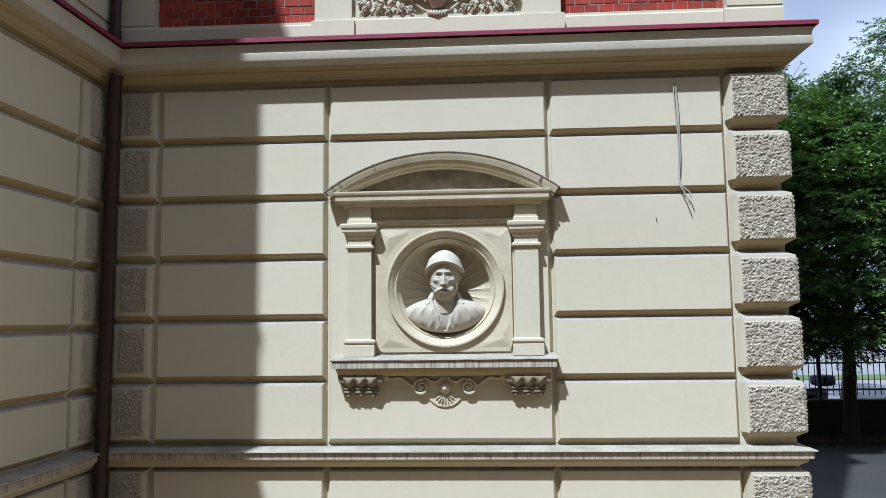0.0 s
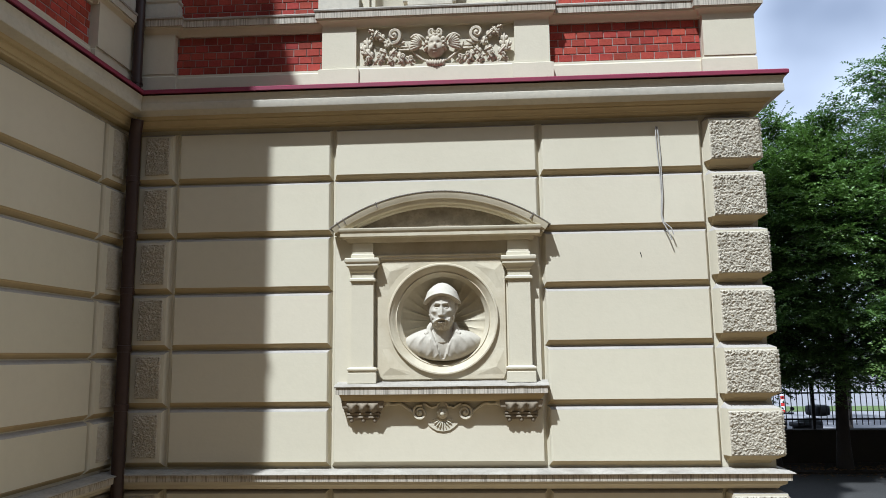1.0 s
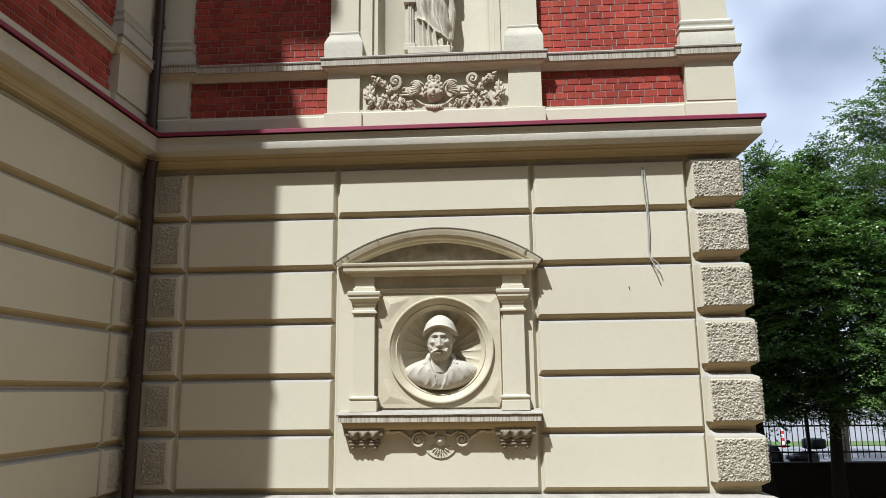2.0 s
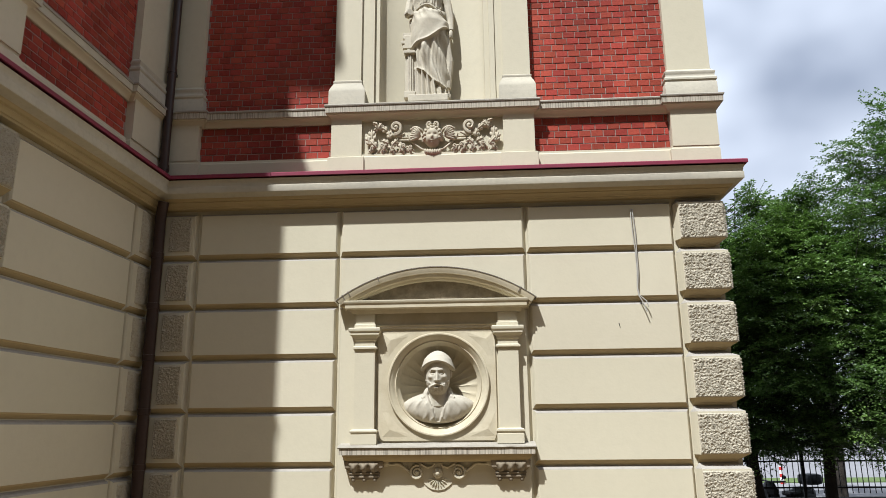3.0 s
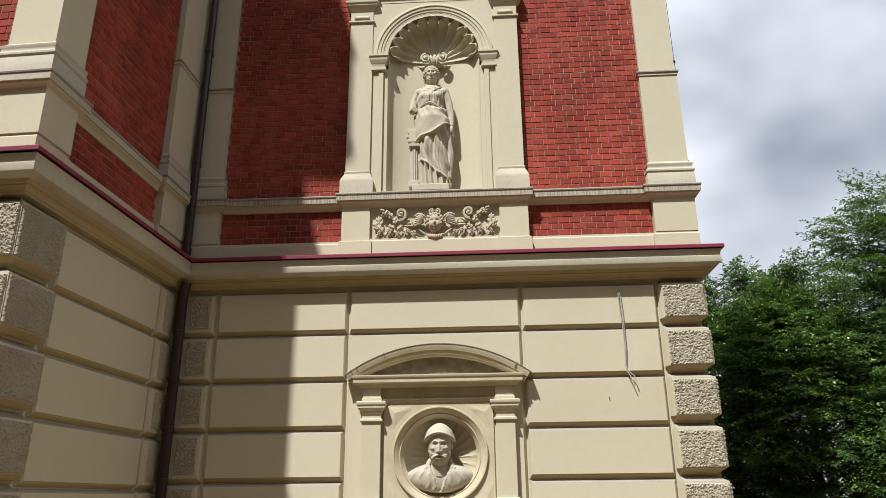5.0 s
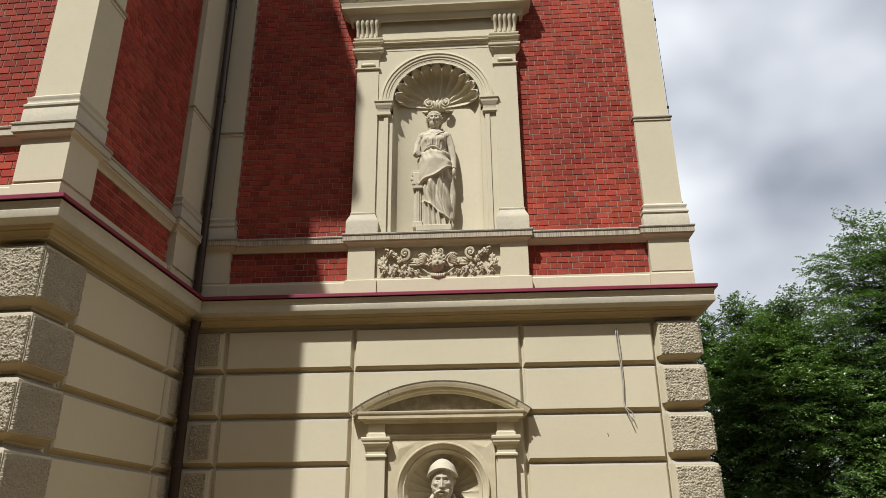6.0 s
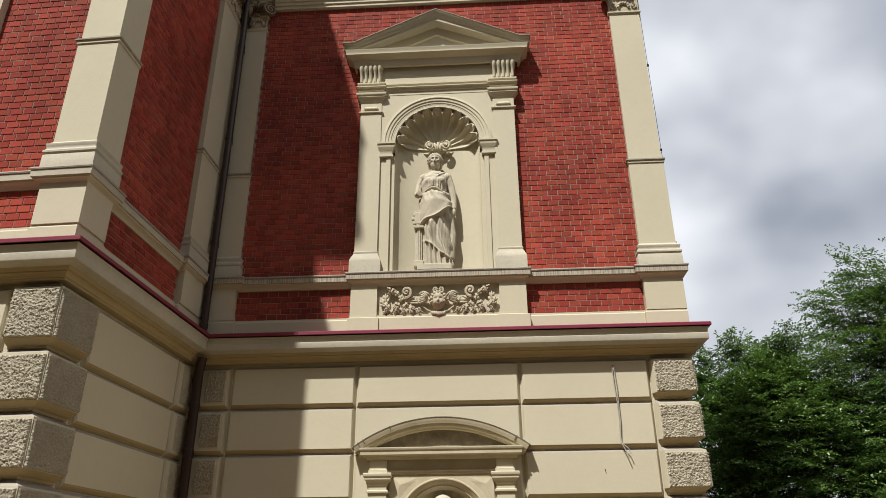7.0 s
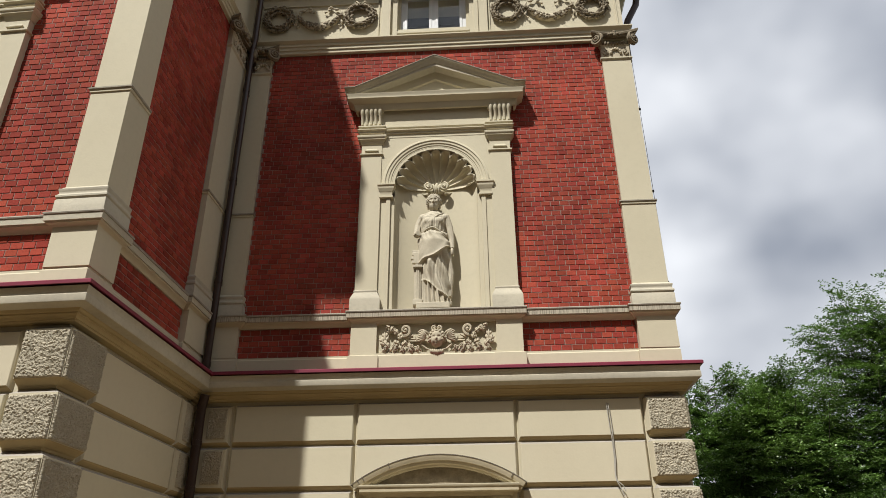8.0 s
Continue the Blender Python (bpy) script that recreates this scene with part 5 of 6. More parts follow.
for s in (-1, 1):
    ball(bm, (sx + s * 0.072, sy - 0.086, z + 1.19), (0.062, 0.048, 0.060), seg=18, rings=12)
# knotted girdle, neckline and the roll of cloth from the shoulder
rolled(bm, [(sx - 0.004 + 0.178 * math.cos(a), sy + 0.152 * math.sin(a), z + 1.060 - 0.115 * abs(math.cos(a)) ** 1.6 - 0.03 * math.cos(a)) for a in np.linspace(math.pi * 0.95, math.pi * 2.05, 18)], 0.015)
rolled(bm, [(sx + 0.135, sy - 0.04, z + 1.34), (sx + 0.06, sy - 0.115, z + 1.27), (sx - 0.05, sy - 0.135, z + 1.17), (sx - 0.14, sy - 0.07, z + 1.10)], 0.011, 0.008)
rolled(bm, [(sx - 0.14, sy - 0.03, z + 1.335), (sx - 0.04, sy - 0.105, z + 1.285), (sx + 0.06, sy - 0.105, z + 1.295), (sx + 0.14, sy - 0.03, z + 1.34)], 0.008)
# arms: one bent, one hanging
for s in (-1, 1):
    ball(bm, (sx + s * 0.150, sy + 0.0, z + 1.275), (0.066, 0.070, 0.070), seg=14, rings=10)
rolled(bm, [(sx - 0.155, sy, z + 1.30), (sx - 0.215, sy + 0.005, z + 1.16), (sx - 0.235, sy - 0.02, z + 1.02)], 0.060, 0.048)
rolled(bm, [(sx - 0.235, sy - 0.02, z + 1.02), (sx - 0.225, sy - 0.07, z + 0.99), (sx - 0.20, sy - 0.12, z + 0.99)], 0.050, 0.042)
rolled(bm, [(sx + 0.16, sy, z + 1.30), (sx + 0.215, sy + 0.01, z + 1.13), (sx + 0.245, sy + 0.0, z + 0.95), (sx + 0.250, sy - 0.03, z + 0.78)], 0.060, 0.034)
ball(bm, (sx + 0.25, sy - 0.04, z + 0.725), (0.028, 0.034, 0.062))
# fall of cloth on the hanging arm's side
rolled(bm, [(sx + 0.205, sy - 0.03, z + 0.72), (sx + 0.215, sy - 0.03, z + 0.55), (sx + 0.235, sy - 0.02, z + 0.40), (sx + 0.20, sy, z + 0.08)], 0.035, 0.045)
# post with a cogged attribute
box(bm, sx - 0.275, sx - 0.15, sy - 0.09, sy + 0.06, z - 0.05, z + 0.03)
shaft = []
for h in np.linspace(0.02, 0.50, 12):
    shaft.append([(sx - 0.212 + r * math.cos(a), sy - 0.02 + 1.15 * r * math.sin(a), z + h) for a in np.linspace(0, 2 * math.pi, 96, endpoint=False) for r in (0.060 - 0.014 * h - 0.009 * abs(math.cos(a * 6)) ** 3,)])
loft(bm, shaft)
box(bm, sx - 0.275, sx - 0.15, sy - 0.10, sy + 0.07, z + 0.49, z + 0.525)
for k in range(8):
    a = 2 * math.pi * k / 8
    box(bm, sx - 0.225 + 0.062 * math.cos(a) - 0.02, sx - 0.225 + 0.062 * math.cos(a) + 0.02, sy - 0.075, sy - 0.03, z + 0.64 + 0.085 * math.sin(a) - 0.02, z + 0.64 + 0.085 * math.sin(a) + 0.02)
box(bm, sx - 0.27, sx - 0.18, sy - 0.08, sy - 0.02, z + 0.56, z + 0.72)
box(bm, sx - 0.29, sx - 0.16, sy - 0.075, sy - 0.01, z + 0.72, z + 0.755)
# neck and head with curls
rolled(bm, [(sx, sy + 0.01, z + 1.33), (sx, sy, z + 1.47)], 0.058, 0.050, 12)
hz = z + 1.53
face(bm, sx, sy - 0.014, hz + 0.004, 0.70, False, 0.88, 1.05)
ball(bm, (sx, sy + 0.020, hz + 0.012), (0.070, 0.078, 0.096), seg=20, rings=14)
rnd = random.Random(11)
ball(bm, (sx, sy + 0.022, hz + 0.030), (0.086, 0.090, 0.092), seg=16, rings=12)
for row, (yy, rr_, n_) in enumerate(((-0.078, 0.060, 11), (-0.060, 0.078, 13), (-0.030, 0.092, 15), (0.008, 0.098, 13), (0.04, 0.094, 11))):
    for k in range(n_):
        a = math.pi * (-0.20 + 1.40 * k / (n_ - 1))
        ball(bm, (sx + rr_ * math.cos(a), sy + yy + rnd.uniform(-0.004, 0.004), hz + 0.024 + rr_ * math.sin(a)), rnd.uniform(0.014, 0.022), seg=8, rings=6)
for s in (-1, 1):
    rolled(bm, [(sx + s * 0.082, sy + 0.02, hz - 0.03), (sx + s * 0.075, sy + 0.03, hz - 0.09)], 0.024, 0.016)
sculpted("statue", bm, STATUE, (sx, sy, sz), "pale stone statue of a draped standing figure with a post", 0.0038, smooth_steps=1)

# bearded bust in a cap, in the round niche
bx, by, bz = MX - 0.004, -0.035, 2.622     # middle of the face
bm = bmesh.new()
face(bm, bx, by + 0.022, bz, 1.0, True)
ball(bm, (bx, by + 0.06, bz + 0.03), (0.118, 0.115, 0.150), seg=28, rings=20)
for s in (-1, 1):
    ball(bm, (bx + s * 0.124, by + 0.030, bz + 0.002), (0.018, 0.026, 0.044))
# close cap rising to a blunt point, its edge dipping over the ears
cap_rings = []
for h, r in ((-0.016, 0.136), (-0.014, 0.156), (-0.004, 0.166), (0.006, 0.158), (0.030, 0.144), (0.060, 0.128), (0.088, 0.103), (0.112, 0.073), (0.128, 0.043), (0.136, 0.010)):
    ring_ = []
    for a in np.linspace(0, 2 * math.pi, 44, endpoint=False):
        front = max(0.0, -math.sin(a))
        low = max(0.0, 1 - h / 0.05) if h > 0 else 1.0
        ring_.append((bx + r * 1.05 * math.cos(a), by + 0.035 + r * 1.10 * math.sin(a), bz + 0.082 + 1.1 * h + (0.044 * front ** 1.5 - 0.034 * abs(math.cos(a)) ** 2) * low))
    cap_rings.append(ring_)
loft(bm, cap_rings)
# hair under the cap
rnd = random.Random(5)
for k in range(26):
    a = rnd.uniform(-1.3, 1.3)
    p0 = Vector((bx + 0.118 * math.sin(a), by + 0.035 - 0.134 * math.cos(a), bz + 0.085 - 0.01 * abs(a)))
    rolled(bm, [p0, p0 + Vector((0.006 * math.sin(a), -0.004, -rnd.uniform(0.012, 0.03)))], 0.010, 0.005, 6)
# neck, chest and shirt
rolled(bm, [(bx, by + 0.075, bz - 0.30), (bx, by + 0.06, bz - 0.20), (bx, by + 0.05, bz - 0.08)], 0.098, 0.088, 16)
def shirt(x, z):
    """Creases that fall from the collar, and the open front."""
    m = abs(x)
    gap = max(0.0, 0.018 + 0.36 * (z + 0.46))
    if m < gap and z > -0.46:
        return -0.028 * min(1.0, (gap - m) / 0.015)
    fall = ridge((m + 0.42 * (z + 0.30)) * 34 + 0.7 * math.sin(z * 30 + m * 8), 2.2)
    return 0.010 * fall * min(1.0, (m - gap) / 0.03) * min(1.0, max(0.0, (-0.215 - z) / 0.05))


torso = []
for i in range(49):
    z = -0.478 + 0.312 * (0.5 - 0.5 * math.cos(math.pi * i / 48))
    if z < -0.30:
        full = math.sqrt(max(0.0, 1 - ((-0.30 - z) / 0.1782) ** 2))
        rx, ry = 0.02 + 0.335 * full, 0.02 + 0.135 * full ** 0.45
    else:
        full = max(0.0, 1 - ((z + 0.30) / 0.134) ** 2.0)
        rx, ry = 0.095 + 0.26 * full, 0.085 + 0.07 * full
    torso.append([(bx + rx * math.cos(a), by + 0.115 + (ry + shirt(rx * math.cos(a), z) * (math.sin(a) < 0)) * math.sin(a), bz + z) for a in np.linspace(0, 2 * math.pi, 160, endpoint=False)])
loft(bm, torso)
for s in (-1, 1):
    # collar flap, the open front's edge and a few creases of the shirt
    rolled(bm, [(bx + s * 0.102, by + 0.09, bz - 0.150), (bx + s * 0.122, by + 0.035, bz - 0.185), (bx + s * 0.128, by + 0.012, bz - 0.220), (bx + s * 0.158, by + 0.004, bz - 0.240)], 0.030, 0.020)
    rolled(bm, [(bx + s * 0.118, by + 0.015, bz - 0.21), (bx + s * 0.098, by - 0.014, bz - 0.265), (bx + s * 0.062, by - 0.026, bz - 0.34), (bx + s * 0.042, by - 0.018, bz - 0.42)], 0.020, 0.012)
    rolled(bm, [(bx + s * 0.165, by + 0.012, bz - 0.26), (bx + s * 0.150, by - 0.016, bz - 0.33), (bx + s * 0.112, by - 0.018, bz - 0.41)], 0.010, 0.005, 6)
    rolled(bm, [(bx + s * 0.23, by + 0.03, bz - 0.27), (bx + s * 0.215, by + 0.008, bz - 0.34), (bx + s * 0.17, by + 0.012, bz - 0.41)], 0.009, 0.004, 6)
sculpted("bust", bm, BUST, (bx, by, bz - 0.47), "whitish plaster bust of a bearded figure in a cap", 0.0029, smooth_steps=1)


# ---- relief under the niche: winged mask between scrolls and flowers ----
def leaf_blob(bm, p, size, ang, y_out=0.02):
    """A lobed leaf: a midrib with two pairs of full side lobes."""
    c = Vector(p)
    ax_, up_ = Vector((math.cos(ang), 0, math.sin(ang))), Vector((-math.sin(ang), 0, math.cos(ang)))
    ball(bm, c + Vector((0, -y_out * 0.45, 0)), (size, y_out * 0.7, size * 0.20), Matrix.Rotation(-ang, 4, "Y"), seg=8, rings=6)
    for k, f in enumerate((-0.32, 0.34)):
        for sd in (-1, 1):
            turn = Matrix.Rotation(-(ang + sd * 0.6), 4, "Y") @ Matrix.Rotation(0.35 * sd, 4, "X")
            ball(bm, c + ax_ * (size * f) + up_ * (sd * size * (0.30 - 0.07 * k)), (size * 0.48, y_out * 0.8, size * 0.30), turn, seg=9, rings=6)


rl = thing("relief_ornament", (AX2, 0.045, 5.0), "weathered plaster relief of a winged mask, scrolls and flowers", "relief")
rx, ry, rz = AX2 + 0.005, 0.032, 5.185
bm = bmesh.new()
rows = []
for i in range(61):
    t = math.pi * (i + 0.5) / 61
    row = []
    for j in range(72):
        a = 2 * math.pi * j / 72
        x, z = 0.088 * math.sin(t) * math.cos(a), -0.108 * math.cos(t) * (1.0 if t > math.pi / 2 else 0.96)
        m, fore = abs(x), max(0.0, -math.sin(a)) * math.sin(t)
        # small nose, deep-set eyes, full cheeks, mouth and chin
        d = 0.022 * bump_at(x, z, 0.0, -0.012, 0.012, 0.017) + 0.012 * bump_at(m, z, 0.044, -0.036, 0.026, 0.022) - 0.020 * bump_at(m, z, 0.034, 0.012, 0.020, 0.013)
        d += 0.011 * bump_at(m, z, 0.036, 0.009, 0.011, 0.007) + 0.009 * bump_at(x, z, 0.0, -0.050, 0.017, 0.006) - 0.009 * bump_at(x, z, 0.0, -0.058, 0.020, 0.004) + 0.011 * bump_at(x, z, 0.0, -0.067, 0.014, 0.006)
        d += 0.012 * bump_at(x, z, 0.0, -0.092, 0.022, 0.014) + 0.008 * bump_at(x, z, 0.0, 0.060, 0.05, 0.028)
        row.append((rx + x, ry - 0.030 + 0.076 * math.sin(t) * math.sin(a) - d * fore, rz + 0.004 + z))
    rows.append(row)
loft(bm, rows)
curl = random.Random(4)
for ring_, (rr_, out, n_) in enumerate(((0.082, 0.066, 9), (0.094, 0.046, 12), (0.100, 0.020, 12))):
    for k in range(n_):
        a = math.pi * (-0.12 + 1.24 * k / (n_ - 1))
        c = (rx + rr_ * math.cos(a), ry - out + curl.uniform(-0.006, 0.006), rz + 0.018 + 0.92 * rr_ * math.sin(a))
        ball(bm, c, (curl.uniform(0.017, 0.025), 0.024, curl.uniform(0.015, 0.021)), Matrix.Rotation(-a, 4, "Y"), seg=9, rings=7)
part("mask", bm, RELIEF, rl, smooth=60)
bm = bmesh.new()
for s in (-1, 1):
    spiral(bm, (rx + s * 0.036, ry - 0.02, rz + 0.135), 0.030, 1.2, s, 0.03, 0.015, start=-math.pi / 2)
    leaf_blob(bm, (rx + s * 0.022, ry - 0.02, rz + 0.150), 0.034, math.pi / 2 - s * 0.35, 0.024)
part("crest", bm, RELIEF, rl, smooth=60)
bm = bmesh.new()
for k in range(-3, 4):
    ball(bm, (rx + 0.024 * k, ry - 0.040 + 0.004 * abs(k), rz - 0.146 + 0.003 * abs(k)), (0.018, 0.034, 0.032), Matrix.Rotation(0.12 * k, 4, "Y"), seg=9, rings=7)
part("bib", bm, RELIEF, rl, smooth=60)
rnd = random.Random(21)
for s in (-1, 1):
    bm = bmesh.new()
    # feathers fanned outward over a full shoulder
    for k in range(7):
        an = -0.35 + 0.22 * k
        root = Vector((rx + s * 0.115, ry - 0.040 - 0.004 * k, rz + 0.020))
        ball(bm, root + Vector((s * 0.070 * math.cos(an), 0, 0.062 * math.sin(an))), (0.066 - 0.003 * k, 0.024, 0.016), Matrix.Rotation(-an if s > 0 else an - math.pi, 4, "Y"), seg=12, rings=8)
    tube(bm, flow([(rx + s * 0.09, ry - 0.03, rz + 0.045), (rx + s * 0.13, ry - 0.07, rz + 0.078), (rx + s * 0.185, ry - 0.065, rz + 0.100), (rx + s * 0.232, ry - 0.04, rz + 0.086)]), 0.014, 8)
    part("wing", bm, RELIEF, rl, smooth=60)
    part("scroll", spiral(bmesh.new(), (rx + s * 0.400, ry - 0.01, rz + 0.115), 0.066, 1.5, -s, 0.045, 0.021, start=-math.pi / 2 + s * 0.2), RELIEF, rl, smooth=60)
    bm = bmesh.new()
    tube(bm, [(rx + s * x, ry - 0.022, rz + z) for x, z in ((0.05, -0.13), (0.13, -0.10), (0.20, -0.05), (0.25, 0.0), (0.27, 0.045))], [0.010, 0.011, 0.011, 0.011, 0.010], 7)
    tube(bm, [(rx + s * x, ry - 0.018, rz + z) for x, z in ((0.30, 0.06), (0.37, 0.03), (0.44, 0.05), (0.46, 0.10))], [0.010, 0.018, 0.016, 0.010], 7)
    for dz in (0.015, -0.012):
        tube(bm, [(rx + s * 0.20, ry - 0.012, rz + dz), (rx + s * 0.36, ry - 0.012, rz + dz + 0.005)], 0.010, 6)
    part("stem", bm, RELIEF, rl, smooth=60)
    bm = bmesh.new()
    for k, (x, z, sz_, an) in enumerate(((0.66, 0.04, 0.07, 1.5), (0.69, -0.01, 0.06, 1.2), (0.64, -0.05, 0.06, 0.8), (0.53, 0.11, 0.055, 0.6), (0.575, 0.13, 0.045, 2.2), (0.62, 0.155, 0.035, 0.3), (0.47, 0.045, 0.05, 1.3), (0.51, -0.03, 0.05, 0.4), (0.41, -0.045, 0.05, 2.4), (0.34, -0.065, 0.05, 0.7))):
        leaf_blob(bm, (rx + s * x, ry - 0.02 - 0.012 * (k % 3), rz + z), sz_, an if s > 0 else math.pi - an, 0.024)
    part("leaves", bm, RELIEF, rl, smooth=60)
    for x, z, r in ((0.545, -0.085, 0.050), (0.315, -0.095, 0.056), (0.43, -0.105, 0.042), (0.605, 0.115, 0.036), (0.235, -0.105, 0.040), (0.66, -0.105, 0.03)):
        bm = bmesh.new()
        # a curled head over three hanging petals
        way = s if int(x * 100) % 2 else -s
        c = Vector((rx + s * x, ry - 0.030, rz + z + 0.010))
        spiral(bm, c, r * 0.62, 1.25, way, 0.034, r * 0.24, start=-math.pi / 2)
        for k, an in enumerate((-2.35, -1.55, -0.70, 0.35 if way > 0 else 2.8)):
            turn = Matrix.Rotation(-an, 4, "Y") @ Matrix.Rotation(0.45, 4, "Z") @ Matrix.Rotation(0.4 * way, 4, "X")
            ball(bm, c + Vector((r * 0.85 * math.cos(an), 0.004 - 0.008 * (k % 2), r * 0.85 * math.sin(an))), (r * 0.62, 0.016, r * 0.30), turn, seg=10, rings=7)
        part("flower", bm, RELIEF, rl, smooth=60)
    for x, z in ((0.40, -0.165), (0.53, -0.16), (0.335, -0.17), (0.60, -0.15), (0.68, -0.14)):
        bm = bmesh.new()
        leaf_blob(bm, (rx + s * x, ry - 0.015, rz + z + 0.02), 0.034, math.pi / 2 + 0.3 * s, 0.018)
        part("bud", bm, RELIEF, rl, smooth=60)
rl.scale.z, rl.location.z = 1.14, 4.926


# ---- wreaths and garlands on the attic frieze ----
def wreath(cx, cz, R=0.205, tuber=0.062, seed=1):
    w = thing("wreath", (cx, 0.12, cz - R), "weathered plaster leaf wreath on the frieze", "wreath", "wreaths on the frieze")
    rnd = random.Random(seed)
    bm = arc_sweep(bmesh.new(), cx, cz, [(R + 0.045 * math.cos(a), 0.10 + 0.035 * math.sin(a)) for a in np.linspace(0, 2 * math.pi, 8, endpoint=False)], 0, 2 * math.pi, 32)
    part("core", bm, RELIEF, w, smooth=60)
    bm = bmesh.new()
    n = 34
    for k in range(n):
        a = 2 * math.pi * k / n
        for j in (-1, 0, 1):
            r = R + j * tuber * 0.72 + rnd.uniform(-0.016, 0.016)
            p = (cx + r * math.cos(a + j * 0.05), 0.085 - (0.035 if j == 0 else 0.01) + rnd.uniform(-0.006, 0.006), cz + r * math.sin(a + j * 0.05))
            k_ = rnd.uniform(0.75, 1.3)
            ball(bm, p, (0.037 * k_, 0.026 * k_, 0.019 * k_), Matrix.Rotation(-(a + math.pi / 2 + j * 0.55 + rnd.uniform(-0.35, 0.35)), 4, "Y"), seg=7, rings=5)
    part("leaves", bm, SOOT_SHADE, w, smooth=60)
    bm = bmesh.new()
    for s in (-1, 1):
        tube(bm, [(cx + s * 0.02, 0.06, cz + R + 0.04), (cx + s * 0.07, 0.05, cz + R + 0.085), (cx + s * 0.11, 0.06, cz + R + 0.055), (cx + s * 0.05, 0.065, cz + R + 0.03)], 0.017, 6)
    part("bow", bm, RELIEF, w, smooth=60)


def garland(x0, x1, cz, sag, seed):
    gd = thing("garland", ((x0 + x1) / 2, 0.12, cz - sag), "weathered plaster fruit garland hanging between wreaths", "garland", "garlands on the frieze")
    rnd = random.Random(seed)

    def at(f):
        return x0 + (x1 - x0) * f, cz - sag * (1 - (2 * f - 1) ** 2)
    bm = bmesh.new()
    tube(bm, [(at(f)[0], 0.10, at(f)[1]) for f in np.linspace(0, 1, 14)], [0.02 + 0.045 * math.sin(math.pi * f) for f in np.linspace(0, 1, 14)], 8)
    part("core", bm, RELIEF, gd, smooth=60)
    bm = bmesh.new()
    for k in range(70):
        f = rnd.uniform(0.02, 0.98)
        x, z = at(f)
        wd = 0.02 + 0.055 * math.sin(math.pi * f)
        u = rnd.uniform(-1, 1)
        ball(bm, (x + rnd.uniform(-0.01, 0.01), 0.10 - 0.055 * math.sqrt(max(0, 1 - u * u)) * (0.5 + wd * 6), z + u * wd), (rnd.uniform(0.022, 0.036), 0.022, rnd.uniform(0.018, 0.026)),
             Matrix.Rotation(rnd.uniform(-1, 1), 4, "Y"), seg=7, rings=5)
    part("fruit", bm, SOOT_SHADE, gd, smooth=60)
    for s, xe in ((1, x0), (-1, x1)):
        bm = bmesh.new()
        for run in (((0.0, 0.0), (0.04, 0.10), (0.12, 0.115), (0.19, 0.16), (0.25, 0.135), (0.21, 0.09), (0.30, 0.055)), ((0.0, 0.0), (0.025, -0.09), (0.0, -0.18), (0.05, -0.24))):
            line_ = flow([(xe + s * x, 0.085, cz + z) for x, z in run])
            tube(bm, line_, [0.014 + 0.009 * math.sin(1.1 * k) for k in range(len(line_))], 7)
        part("ribbon", bm, RELIEF, gd, smooth=60)


for n_, (cx, cz) in enumerate(((-2.66, 10.80), (-1.30, 10.80), (1.10, 10.77), (2.47, 10.77))):
    wreath(cx, cz, seed=n_ + 3)
garland(-2.36, -1.60, 10.86, 0.26, 4)
garland(1.39, 2.18, 10.84, 0.26, 5)

# ---- rainwater pipes ----
def pipe(label, pts, r, collars, at):
    p = thing("downpipe", at, label, "downpipe")
    part("tube", tube(bmesh.new(), pts, r, 16), PIPE, p, smooth=60)
    for z, x, y in collars:
        c = part("collar", tube(bmesh.new(), [(x, y, z - 0.03), (x, y, z - 0.028), (x, y, z + 0.028), (x, y, z + 0.03)], [r, r + 0.006, r + 0.006, r], 16), PIPE, p, smooth=50)
        part("holder", boxed(x - 0.012, x + 0.012, y, y + 0.13, z - 0.018, z + 0.018, bevel=0.004), PIPE, p)
    return p


pipe("dark brown metal downpipe in the corner of the lower walls", [(-2.925, -0.135, 0.02), (-2.925, -0.135, 4.15), (-2.925, -0.14, 4.28), (-2.90, -0.17, 4.36), (-2.88, -0.19, 4.44)], 0.056,
     [(J0 - PITCH * k, -2.925, -0.135) for k in range(5)], (-2.925, -0.135, 0))
pipe("dark brown metal downpipe in the corner of the brick walls", [(-2.965, -0.085, 4.70), (-2.965, -0.085, 9.4), (-2.965, -0.085, 9.95), (-2.93, -0.12, 10.2), (-2.93, -0.12, 11.3)], 0.047,
     [(4.86, -2.965, -0.085), (6.0, -2.965, -0.085), (7.6, -2.965, -0.085), (9.2, -2.965, -0.085)], (-2.965, -0.085, 4.7))
pipe("dark downpipe bend at the roof corner", [(3.02, 0.45, 9.9), (3.02, 0.45, 10.45), (3.10, 0.42, 10.75), (3.26, 0.38, 11.05), (3.36, 0.36, 11.6)], 0.055, [], (3.02, 0.45, 9.9))

# hanging cable end on the wall
cb = thing("loose_cable", (1.99, -0.02, 3.2), "grey double cable hanging from a hole in the wall", "cable")
for k in (0, 1):
    o = 0.014 * k
    part("strand", tube(bmesh.new(), [(1.985 + o * 0.5, 0.02, 4.262), (1.982 + o, -0.022, 4.27), (1.975 + o * 1.6, -0.026, 4.20), (1.985 + o * 1.8, -0.02, 4.0), (1.996 + o, -0.018, 3.85), (1.998 + o * 0.8, -0.022, 3.62), (1.985 + o * 0.4, -0.028, 3.44),
                                      (1.992 + o * 0.6, -0.035, 3.37), (2.03 + o * 2.2, -0.05, 3.29 + 0.02 * k), (2.06 + o * 1.5, -0.055, 3.20 + 0.05 * k)], 0.0055, 8), CABLE, cb, smooth=60)
